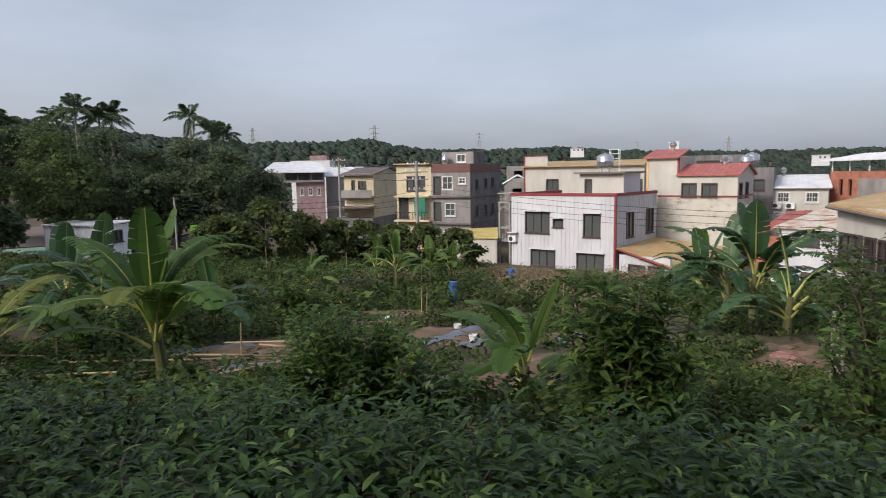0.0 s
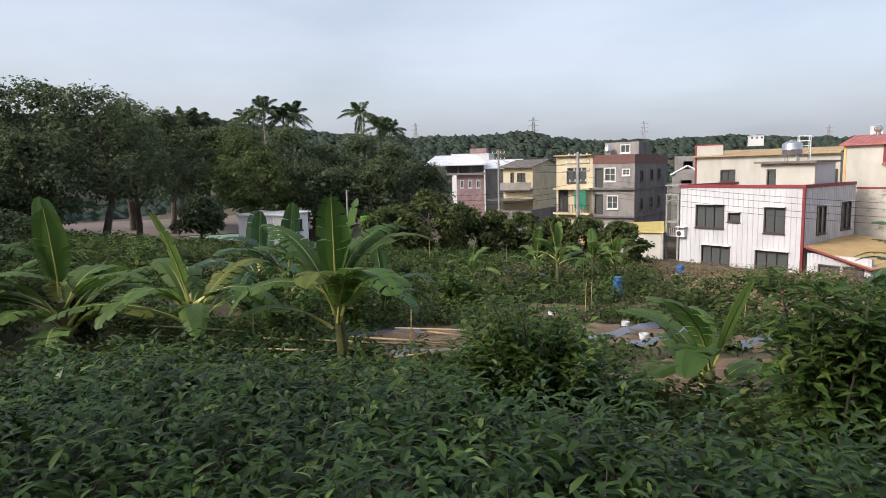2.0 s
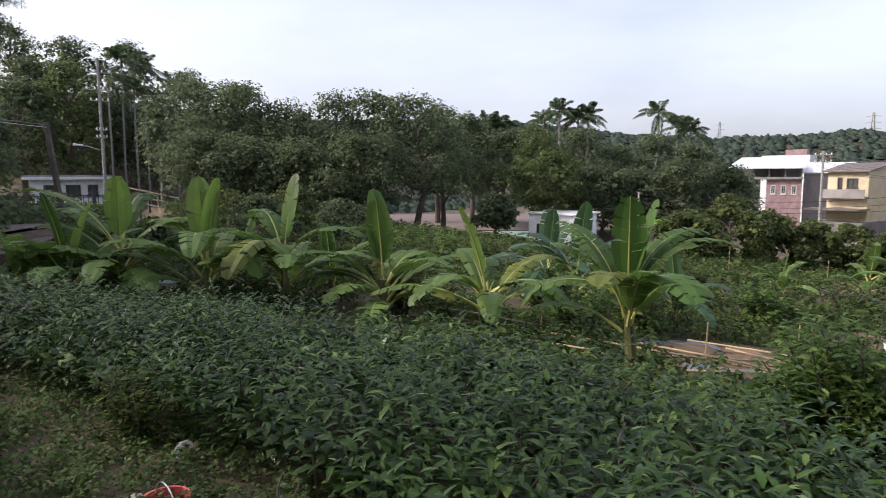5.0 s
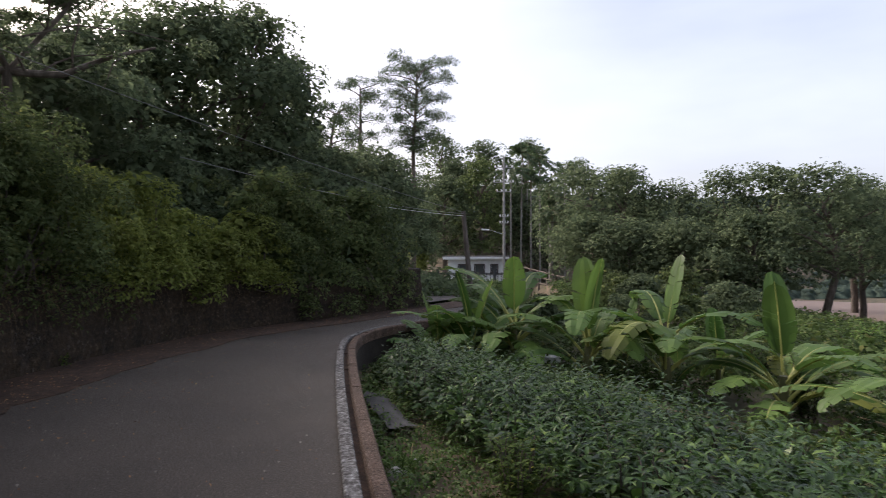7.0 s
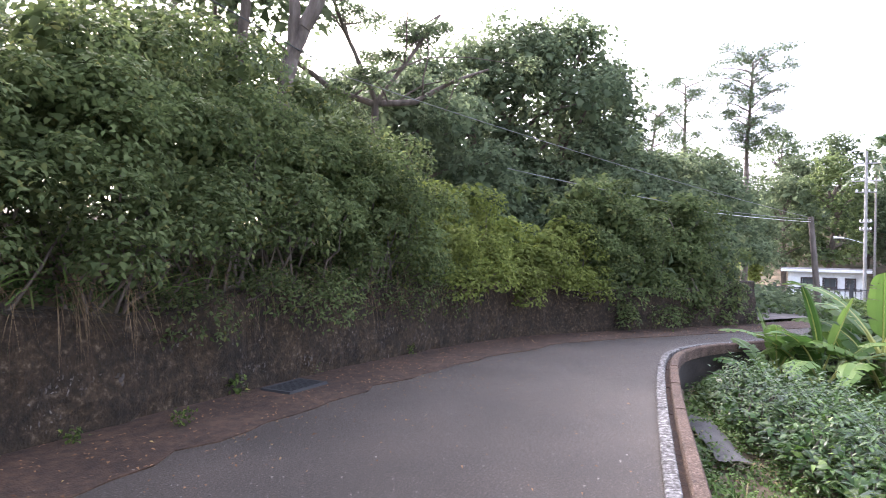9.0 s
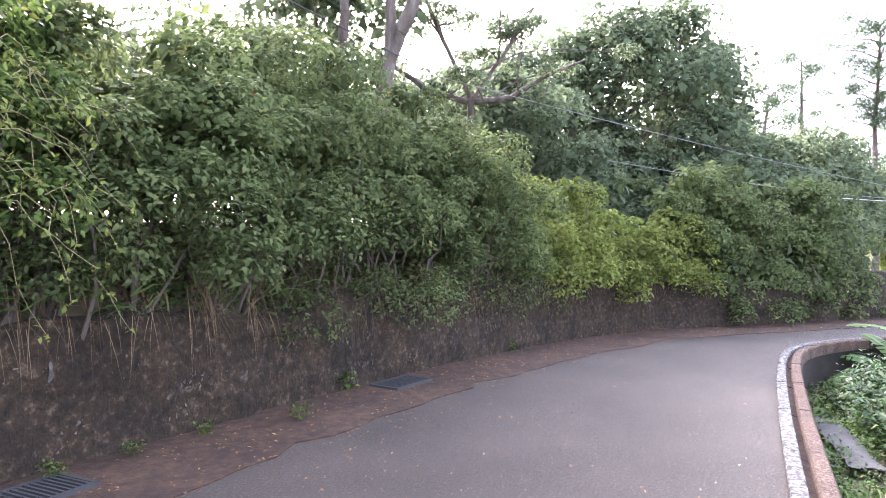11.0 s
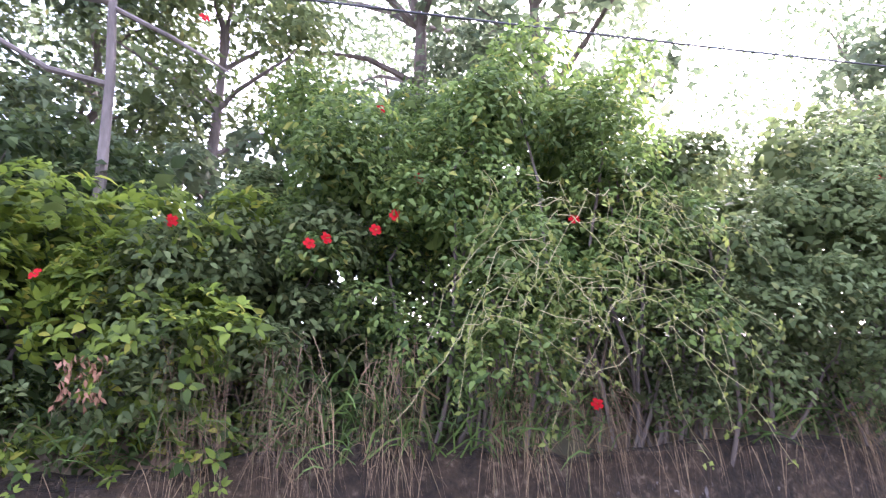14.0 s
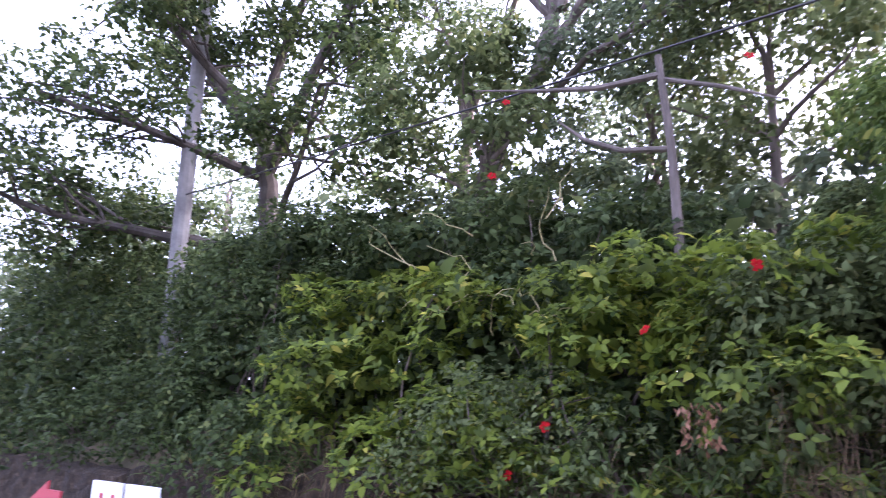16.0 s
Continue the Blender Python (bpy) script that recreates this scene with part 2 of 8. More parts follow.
M_TANROOF = ramp_mat("tan_metal_roof", [(0.3, 0.2, 0.09), (0.4, 0.275, 0.13), (0.45, 0.32, 0.17)], 0.8, 0.55, 0.05, 20.0)
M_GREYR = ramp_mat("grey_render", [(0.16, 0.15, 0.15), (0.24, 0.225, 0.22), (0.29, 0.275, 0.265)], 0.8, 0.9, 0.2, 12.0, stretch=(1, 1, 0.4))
M_DARKR = ramp_mat("dark_grey_render", [(0.1, 0.093, 0.097), (0.155, 0.145, 0.15), (0.21, 0.2, 0.2)], 0.8, 0.9, 0.2, 12.0, stretch=(1, 1, 0.4))
M_YWALL = ramp_mat("yellow_paint", [(0.42, 0.36, 0.24), (0.52, 0.455, 0.32), (0.57, 0.51, 0.38)], 0.8, 0.8, 0.08, 16.0)
M_ORANGE = ramp_mat("orange_paint", [(0.5, 0.3, 0.12), (0.6, 0.4, 0.18), (0.66, 0.46, 0.24)], 0.8, 0.8, 0.08, 16.0)
M_PINK = ramp_mat("pink_paint", [(0.25, 0.15, 0.16), (0.33, 0.22, 0.225), (0.4, 0.31, 0.31)], 1.2, 0.8, 0.08, 16.0)
M_BRICK = ramp_mat("brick_red_wall", [(0.22, 0.08, 0.05), (0.32, 0.13, 0.09), (0.36, 0.17, 0.12)], 2.0, 0.9, 0.2, 16.0)
M_ROOFW = ramp_mat("pale_metal_roof", [(0.45, 0.46, 0.5), (0.6, 0.61, 0.64), (0.68, 0.68, 0.7)], 0.8, 0.5, 0.05, 12.0)
M_ROOFB = ramp_mat("brown_metal_roof", [(0.1, 0.085, 0.08), (0.15, 0.125, 0.115), (0.19, 0.16, 0.15)], 0.8, 0.6, 0.05, 12.0)
M_RUST = ramp_mat("rusting_roof", [(0.3, 0.15, 0.08), (0.5, 0.42, 0.36), (0.6, 0.56, 0.52)], 1.0, 0.7, 0.1, 12.0)
# the panes' greyish reflection is partly put into the base colour
M_GLASS = glass_mat("window_glass")
M_FRAME = flat("dark_frame", (0.06, 0.045, 0.045), 0.5)
M_FRAMEW = flat("white_frame", (0.6, 0.6, 0.6), 0.5)
M_STEEL = flat("stainless_steel", (0.55, 0.55, 0.56), 0.25, 0.9)
M_PAINTW = flat("white_paint", (0.66, 0.67, 0.68), 0.5)
M_BLACKPL = flat("black_plastic", (0.02, 0.02, 0.022), 0.35)
M_MULCH = flat("plastic_mulch", (0.11, 0.12, 0.15), 0.3, var=0.3, scale=2.5, bump=0.4)
M_BAMBOO = flat("bamboo", (0.34, 0.25, 0.14), 0.6, var=0.25)
M_BLUE = flat("blue_plastic", (0.03, 0.11, 0.3), 0.4)
M_BUCKET = flat("red_plastic", (0.5, 0.09, 0.07), 0.4)
M_CABLE = flat("cable", (0.03, 0.03, 0.032), 0.5)
M_CABLEGREY = flat("weathered_cable", (0.16, 0.16, 0.16), 0.6)
M_CABLELIGHT = flat("pale_cable", (0.5, 0.5, 0.5), 0.5)
M_COURT = flat("court_green", (0.16, 0.26, 0.2), 0.8, var=0.1, scale=0.2)
M_COURTRED = flat("court_clay", (0.15, 0.112, 0.097), 0.8, var=0.12, scale=0.2)
M_NET = flat("green_net", (0.03, 0.2, 0.13), 0.7)
M_IRON = flat("iron", (0.04, 0.042, 0.045), 0.6)
M_SIGNRED = flat("sign_red", (0.35, 0.05, 0.06), 0.4)
M_STONE = flat("pale_stone", (0.4, 0.38, 0.35), 0.9, var=0.3, bump=0.4)
M_SHEET = flat("grey_sheet", (0.045, 0.042, 0.04), 0.75, var=0.3, bump=0.4)
M_GREENPL = flat("bright_green_cloth", (0.16, 0.42, 0.04), 0.6)


# ---- building helpers ----
def rng_of(seed):
    return np.random.default_rng(seed)


class Geo:
    """Collects vertices and faces for one mesh."""

    def __init__(self):
        self.v, self.f, self.n = [], [], 0

    def add(self, verts, faces):
        self.v.append(np.asarray(verts, float).reshape(-1, 3))
        self.f.extend([tuple(int(i) + self.n for i in q) for q in faces])
        self.n += len(self.v[-1])
        return self

    def box(self, c, s, m=None):
        sx, sy, sz = (0.5 * a for a in s)
        p = np.array([(x, y, z) for x in (-sx, sx) for y in (-sy, sy) for z in (-sz, sz)])
        if m is not None:
            p = p @ np.array(m.to_3x3()).T
        return self.add(p + np.array(c), [(0, 1, 3, 2), (4, 6, 7, 5), (0, 4, 5, 1), (2, 3, 7, 6), (0, 2, 6, 4), (1, 5, 7, 3)])

    def tube(self, pts, radii, sides=8, cap=True):
        pts = np.asarray(pts, float)
        radii = np.broadcast_to(np.asarray(radii, float), (len(pts),))
        d = np.gradient(pts, axis=0)
        d /= np.linalg.norm(d, axis=1)[:, None] + 1e-9
        ref = np.array((0.0, 0, 1)) if abs(d[:, 2]).mean() < 0.8 else np.array((1.0, 0, 0))
        a = np.cross(d, ref)
        a /= np.linalg.norm(a, axis=1)[:, None] + 1e-9
        b = np.cross(d, a)
        th = np.arange(sides) * 2 * math.pi / sides
        v = pts[:, None] + radii[:, None, None] * (a[:, None] * np.cos(th)[None, :, None] + b[:, None] * np.sin(th)[None, :, None])
        f = []
        for i in range(len(pts) - 1):
            for k in range(sides):
                k2 = (k + 1) % sides
                f.append((i * sides + k, i * sides + k2, (i + 1) * sides + k2, (i + 1) * sides + k))
        if cap:
            f.append(tuple(range(sides - 1, -1, -1)))
            f.append(tuple((len(pts) - 1) * sides + k for k in range(sides)))
        return self.add(v.reshape(-1, 3), f)

    def lathe(self, c, profile, sides=14):
        c = np.array(c)
        return self.tube_rings([(c + (0, 0, z), r) for r, z in profile], sides)

    def tube_rings(self, rings, sides):
        th = np.arange(sides) * 2 * math.pi / sides
        v = np.array([[p + np.array((r * math.cos(t), r * math.sin(t), 0)) for t in th] for p, r in rings]).reshape(-1, 3)
        f = [(i * sides + k, i * sides + (k + 1) % sides, (i + 1) * sides + (k + 1) % sides, (i + 1) * sides + k) for i in range(len(rings) - 1) for k in range(sides)]
        f += [tuple(range(sides - 1, -1, -1)), tuple((len(rings) - 1) * sides + k for k in range(sides))]
        return self.add(v, f)

    def mesh(self, name, mats, smooth=False):
        me = bpy.data.meshes.new(name)
        me.from_pydata(np.concatenate(self.v).tolist() if self.v else [], [], self.f)
        for m in (mats if isinstance(mats, (list, tuple)) else [mats]):
            me.materials.append(m)
        if smooth:
            me.polygons.foreach_set("use_smooth", [True] * len(me.polygons))
        me.update()
        return me


def thing(name, label, category, at=(0, 0, 0), group="", kind=""):
    """An empty at the base of a thing, to carry its parts."""
    ob = new(name)
    ob.location = at
    ob.empty_display_size = 0.2
    return tagged(ob, label, category, group, kind)


def part(name, geo, mat, parent, label="", smooth=False, kind=""):
    """One mesh as a part of its thing; the vertices are in the thing's own space."""
    ob = new(name, geo if isinstance(geo, bpy.types.Mesh) else geo.mesh(name, mat, smooth))
    ob.parent = parent
    return tagged(ob, label, kind=kind)


def single(name, geo, mat, label, category, group="", kind="", smooth=False):
    return tagged(new(name, geo.mesh(name, mat, smooth)), label, category, group, kind)


def fast_mesh(name, verts, quads, mat, tris=None):
    """Many equal leaves at once, straight from arrays."""
    me = bpy.data.meshes.new(name)
    me.vertices.add(len(verts))
    me.vertices.foreach_set("co", np.asarray(verts, np.float32).ravel())
    size = quads.shape[1]
    me.loops.add(quads.size)
    me.loops.foreach_set("vertex_index", quads.astype(np.int32).ravel())
    me.polygons.add(len(quads))
    me.polygons.foreach_set("loop_start", np.arange(0, quads.size, size, dtype=np.int32))
    me.materials.append(mat)
    me.update(calc_edges=True)
    return me


def unit(v):
    return v / (np.linalg.norm(v, axis=-1, keepdims=True) + 1e-9)


def leaf_arrays(pos, axis, normal, length, width, fold=0.18, droop=0.15, simple=False):
    """Pointed leaves with a folded midrib: five vertices and four triangles each, or one bent blade of two."""
    axis = unit(axis)
    side = unit(np.cross(normal, axis))
    up = np.cross(axis, side)
    L, Wd = np.asarray(length)[:, None], np.asarray(width)[:, None]
    base = pos
    mid = pos + axis * L * 0.45
    left = mid + side * Wd * 0.5 + up * Wd * fold
    right = mid - side * Wd * 0.5 + up * Wd * fold
    tip = pos + axis * L - up * L * droop
    if simple:
        k = np.arange(len(pos))[:, None] * 4
        return np.stack([base, left, right, tip], 1).reshape(-1, 3), np.concatenate([k + np.array(t) for t in ((0, 2, 1), (1, 2, 3))])
    v = np.stack([base, left, mid, right, tip], 1).reshape(-1, 3)
    k = np.arange(len(pos))[:, None] * 5
    f = np.concatenate([k + np.array(t) for t in ((0, 2, 1), (0, 3, 2), (1, 2, 4), (2, 3, 4))])
    return v, f


def arched_leaves(pos, axis, normal, length, width, fold=0.16, droop=0.5):
    """Rounder leaves that arch along their length: eight vertices and eight triangles each."""
    axis = unit(axis)
    side = unit(np.cross(normal, axis))
    up = np.cross(axis, side)
    L, Wd = np.asarray(length)[:, None], np.asarray(width)[:, None]
    at = lambda s: pos + axis * L * s - up * L * droop * s * s
    rows = [at(0.0)]
    for s, w in ((0.32, 0.92), (0.68, 0.8)):
        c = at(s)
        rows += [c + side * Wd * 0.5 * w + up * Wd * fold, c, c - side * Wd * 0.5 * w + up * Wd * fold]
    rows.append(at(1.0))
    k = np.arange(len(pos))[:, None] * 8
    tri = ((0, 2, 1), (0, 3, 2), (1, 2, 5), (1, 5, 4), (2, 3, 6), (2, 6, 5), (4, 5, 7), (5, 6, 7))
    return np.stack(rows, 1).reshape(-1, 3), np.concatenate([k + np.array(t) for t in tri])


def oval_leaves(pos, axis, normal, length, width, fold=0.16, droop=0.22):
    """Pointed oval leaves, bent at the middle: six vertices and four triangles each."""
    axis = unit(axis)
    side = unit(np.cross(normal, axis))
    up = np.cross(axis, side)
    L, Wd = np.asarray(length)[:, None], np.asarray(width)[:, None]
    a, b = pos + axis * L * 0.28, pos + axis * L * 0.64 - up * L * droop * 0.35
    rows = [pos, a + side * Wd * 0.46 + up * Wd * fold, b + side * Wd * 0.4 + up * Wd * fold, pos + axis * L - up * L * droop, b - side * Wd * 0.4 + up * Wd * fold, a - side * Wd * 0.46 + up * Wd * fold]
    k = np.arange(len(pos))[:, None] * 6
    return np.stack(rows, 1).reshape(-1, 3), np.concatenate([k + np.array(t) for t in ((0, 5, 1), (1, 5, 4), (1, 4, 2), (2, 4, 3))])


def leaf_mesh(name, mat, *args, oval=False, **kw):
    if oval:
        kw.pop("simple", None)
    v, f = oval_leaves(*args, **kw) if oval else leaf_arrays(*args, **kw)
    return fast_mesh(name, v, f, mat)


def whorls(pos, axis, normal, length, width, r, per=6):
    """Turns every leaf into a rosette of leaves round a twig's end."""
    n = len(pos)
    a = unit(np.cross(normal, random_dirs(r, n)))
    b = np.cross(normal, a)
    P, A, N, L = [], [], [], []
    for k in range(per):
        th = 2 * math.pi * k / per + r.uniform(-0.4, 0.4, n)
        d = a * np.cos(th)[:, None] + b * np.sin(th)[:, None]
        lift = r.uniform(0.0, 0.6, n)[:, None]
        P.append(pos + d * 0.01)
        A.append(unit(d + normal * lift))
        N.append(unit(normal - d * lift))
        L.append(length * r.uniform(0.6, 1.15, n))
    L = np.concatenate(L)
    return np.concatenate(P), np.concatenate(A), np.concatenate(N), L, L * float(np.mean(width / length))


def random_dirs(r, n):
    return unit(r.normal(size=(n, 3)))


def clump_leaves(r, clumps, n, size, flat_up=0.6, shell=0.55, aspect=0.5, ragged=0.45):
    """Leaves spread through the outer part of many clumps (centre, radius, squash)."""
    c = np.array([k[0] for k in clumps], float)
    rad = np.array([k[1] for k in clumps], float)
    sq = np.array([k[2] if len(k) > 2 else 0.75 for k in clumps], float)
    w = rad ** 2
    pick = r.choice(len(c), n, p=w / w.sum())
    d = random_dirs(r, n)
    d[:, 2] = np.where(d[:, 2] < -0.5, -d[:, 2], d[:, 2])
    s = shell + (1.08 - shell) * r.random(n) ** 0.6
    off = d * (rad[pick] * s)[:, None]
    off[:, 2] *= sq[pick]
    pos = c[pick] + off
    normal = unit(d * 0.6 + np.array((0, 0, flat_up)) + r.normal(size=(n, 3)) * ragged)
    axis = unit(np.cross(normal, random_dirs(r, n)) + d * 0.35 - np.array((0, 0, 0.25)))
    L = size * r.uniform(0.65, 1.25, n)
    return pos, axis, normal, L, L * aspect


# ---- plan of the road and the lie of the land ----
KERB = [(60, 0.6), (14, 0.3), (0, 0.17), (-4.5, 0.085), (-8, 0.095), (-10.2, 0.14), (-11.6, 0.2), (-12.9, 0.34), (-13.7, 0.6), (-14.7, 1.15), (-15.7, 1.95), (-16.8, 3.1), (-18.4, 4.9), (-21.5, 7.6), (-26.0, 10.6), (-34.0, 14.0), (-55.0, 20.0)]
FOOT = [(60, -5.4), (14, -4.95), (0, -4.9), (-3, -4.85), (-6, -4.62), (-8.3, -4.32), (-10.9, -3.75), (-13.4, -2.95), (-15.2, -1.75), (-16.7, -0.4), (-18.6, 1.2), (-20.6, 2.9), (-23.4, 5.1), (-27.5, 7.7), (-34.0, 10.4), (-55.0, 16.4)]


def smooth_line(pts, step=0.4):
    """A polyline rounded off and cut into short even steps."""
    p = np.array(pts, float)
    for _ in range(3):
        q = [p[0]]
        for a, b in zip(p[:-1], p[1:]):
            q += [0.75 * a + 0.25 * b, 0.25 * a + 0.75 * b]
        q.append(p[-1])
        p = np.array(q)
    s = np.r_[0, np.cumsum(np.linalg.norm(np.diff(p, axis=0), axis=1))]
    t = np.linspace(0, s[-1], int(s[-1] / step) + 1)
    return np.c_[np.interp(t, s, p[:, 0]), np.interp(t, s, p[:, 1])]


KERBL, FOOTL = smooth_line(KERB), smooth_line(FOOT)


def side_of(line, x, y):
    """Distance from a line, positive on its valley side."""
    p = np.stack([np.ravel(x), np.ravel(y)], 1).astype(float)
    best = np.full(len(p), 1e9)
    sign = np.ones(len(p))
    sub = line[::4] if len(p) > 5000 else line
    for a, b in zip(sub[:-1], sub[1:]):
        e = b - a
        t = np.clip(((p - a) @ e) / (e @ e), 0, 1)
        q = p - (a + t[:, None] * e)
        d = np.hypot(q[:, 0], q[:, 1])
        m = d < best
        best[m] = d[m]
        sign[m] = np.where((e[0] * q[:, 1] - e[1] * q[:, 0])[m] < 0, 1, -1)
    return (best * sign).reshape(np.shape(x))


RIDGE_AZ = [-180, -90, -60, -40, -25, -17, -10, -5, 0, 7, 9.5, 12.5, 15, 22, 28, 35, 42, 50, 60, 68, 75, 82, 90, 105, 120, 150, 180]
RIDGE_EL = [0.5, 0.5, 1.0, 1.2, 1.3, 1.4, 1.65, 2.1, 2.0, 2.1, 2.5, 3.15, 2.85, 2.85, 3.2, 4.1, 4.7, 4.8, 4.9, 5.6, 6.4, 6.0, 5.0, 4.0, 3.0, 1.0, 0.5]
RIDGE_R = [900, 900, 900, 900, 900, 850, 800, 750, 700, 640, 610, 590, 575, 490, 450, 400, 360, 300, 190, 140, 130, 130, 130, 130, 160, 400, 900]


def land(x, y):
    """Height of the ground."""
    x, y = np.asarray(x, float), np.asarray(y, float)
    k = side_of(KERBL, x, y)
    f = -side_of(FOOTL, x, y)
    valley = np.interp(k, [0, 0.05, 0.2, 1.2, 3.0, 6.0, 10.0, 20.0, 52.0, 60.0, 90.0], [-0.08, -0.3, -0.5, -0.56, -0.75, -1.15, -1.75, -2.95, -6.75, -7.1, -7.3])
    valley = valley - 0.35 * np.clip((-9.6 - x) / 1.6, 0, 1) * np.clip((k - 0.08) / 0.2, 0, 1) * np.clip(2.2 - k, 0, 1)
    hill = np.interp(f, [0, 0.35, 0.6, 1.0, 1.6, 4.0, 10.0, 40.0], [-0.06, -0.06, 1.05, 1.35, 1.65, 2.1, 2.6, 3.2])
    yard = np.clip((x + 22) / 5, 0, 1) * (y < 40)
    hill = hill * yard + (1 - yard) * np.interp(np.maximum(y, 0), [0, 8, 18, 30, 45, 60, 90], [-0.2, -0.5, -1.0, -2.6, -4.5, -5.5, -7.0])
    z = np.where(k > 0, valley, np.where(f > 0, hill, np.where((k > -0.55) & (x < 9), -0.6, -0.06 - 1.7 * np.clip((-21.0 - x) / 5.0, 0, 1))))
    az = np.degrees(np.arctan2(-x, y))
    d = np.hypot(x, y)
    R = np.interp(az, RIDGE_AZ, RIDGE_R)
    top = R * np.tan(np.radians(np.interp(az, RIDGE_AZ, RIDGE_EL)))
    w = np.clip((d / R - 0.55) / 0.45, 0, 1)
    w = w * w * (3 - 2 * w)
    return z * (1 - w) + np.where(d > 0.55 * R, top * w * np.clip(1.25 - 0.25 * d / R, 0.3, 1), 0)


def polar(az, d):
    """A plan position by its bearing, turned left from +y, and its distance."""
    return -0.35 - d * math.sin(radians(az)), -0.2 + d * math.cos(radians(az))


def spread(lo, hi, fine_lo, fine_hi, step, grow=1.16):
    xs = list(np.arange(fine_lo, fine_hi + step / 2, step))
    for sgn, edge in ((1, hi), (-1, lo)):
        s, p = step, xs[-1] if sgn > 0 else xs[0]
        while (p < edge) if sgn > 0 else (p > edge):
            s *= grow
            p += sgn * s
            xs.append(p) if sgn > 0 else xs.insert(0, p)
    return np.array(xs)


gx, gy = spread(-3000, 3000, -24, 12, 0.3), spread(-3000, 3000, -7, 24, 0.25)
GX, GY = np.meshgrid(gx, gy, indexing="ij")
GZ = land(GX, GY)
rg = rng_of(3)
near_valley = (side_of(KERBL, GX, GY) > 0.8)
GZ += np.where(near_valley, rg.normal(size=GZ.shape) * 0.03, 0)
gi = np.arange(len(gx) * len(gy)).reshape(len(gx), len(gy))
gq = np.stack([gi[:-1, :-1], gi[1:, :-1], gi[1:, 1:], gi[:-1, 1:]], -1).reshape(-1, 4)


def ground_z(x, y):
    """Height of the ground sheet at one place, read off its grid."""
    i = int(np.clip(np.searchsorted(gx, x) - 1, 0, len(gx) - 2))
    j = int(np.clip(np.searchsorted(gy, y) - 1, 0, len(gy) - 2))
    u, v = (x - gx[i]) / (gx[i + 1] - gx[i]), (y - gy[j]) / (gy[j + 1] - gy[j])
    return float((GZ[i, j] * (1 - v) + GZ[i, j + 1] * v) * (1 - u) + (GZ[i + 1, j] * (1 - v) + GZ[i + 1, j + 1] * v) * u)


gm = fast_mesh("ground", np.stack([GX, GY, GZ], -1).reshape(-1, 3), gq, M_SOIL)
gm.polygons.foreach_set("use_smooth", [True] * len(gm.polygons))
tagged(new("ground", gm), "sloping garden soil with weeds, falling from the road to the valley", "ground", kind="structure")


def strip(name, a, b, za, zb, mat, label, category, n=None, drop=0.0):
    """A paved strip between two lines, with some thickness."""
    n = n or max(len(a), len(b))
    t = np.linspace(0, 1, n)
    ca = np.c_[np.interp(t, np.linspace(0, 1, len(a)), a[:, 0]), np.interp(t, np.linspace(0, 1, len(a)), a[:, 1])]
    cb = np.c_[np.interp(t, np.linspace(0, 1, len(b)), b[:, 0]), np.interp(t, np.linspace(0, 1, len(b)), b[:, 1])]
    g = Geo()
    v = np.concatenate([np.c_[ca, np.full(n, za)], np.c_[cb, np.full(n, zb)], np.c_[ca, np.full(n, za - 0.2)], np.c_[cb, np.full(n, zb - 0.2)]])
    f = []
    for i in range(n - 1):
        f += [(i, i + 1, n + i + 1, n + i), (i, 2 * n + i, 2 * n + i + 1, i + 1), (n + i, n + i + 1, 3 * n + i + 1, 3 * n + i)]
    g.add(v, f)
    return tagged(new(name, g.mesh(name, mat, False)), label, category, kind="structure")


def offset(line, d):
    e = np.gradient(line, axis=0)
    e /= np.linalg.norm(e, axis=1)[:, None]
    return line + np.c_[e[:, 1], -e[:, 0]] * d


ROAD_IN = offset(KERBL, -0.02)[KERBL[:, 0] > -19.5]
LITTER_IN = offset(FOOTL, 1.12)[FOOTL[:, 0] > -23]
LITTER_IN[:, 1] += [0.22 * noise.noise((q[0] * 0.7, 0.0, 6.0)) + 0.14 * noise.noise((q[0] * 2.6, 0.0, 8.0)) for q in LITTER_IN]
strip("road", ROAD_IN, LITTER_IN, 0.0, 0.0, M_ASPHALT, "grey worn asphalt lane bending round the slope", "road", 240)
strip("pavement", LITTER_IN, offset(FOOTL, -0.1)[:len(LITTER_IN)], 0.012, 0.03, M_LITTER, "brown gutter strip of dirt and leaf litter along the wall", "verge", 240)


strip("driveway", np.array([(-20.7, 2.75), (-24.0, 3.3), (-29.5, 4.6)]), np.array([(-23.6, 5.0), (-26.0, 5.6), (-30.0, 6.6)]), 0.1, 0.1, M_DRIVE, "grey-brown concrete drive leaving the lane", "drive", 12)


# ---- kerb: painted lip on the road side, concrete beam on the valley side ----
def ribbon(line, profile):
    """A closed profile (offset, height) drawn along a line."""
    n, k = len(line), len(profile)
    v = np.concatenate([np.c_[offset(line, o), np.full(n, z)] for o, z in profile])
    f = [(j * n + i, j * n + i + 1, ((j + 1) % k) * n + i + 1, ((j + 1) % k) * n + i) for j in range(k) for i in range(n - 1)]
    f += [tuple(j * n for j in range(k - 1, -1, -1)), tuple(j * n + n - 1 for j in range(k))]
    return Geo().add(v, f)


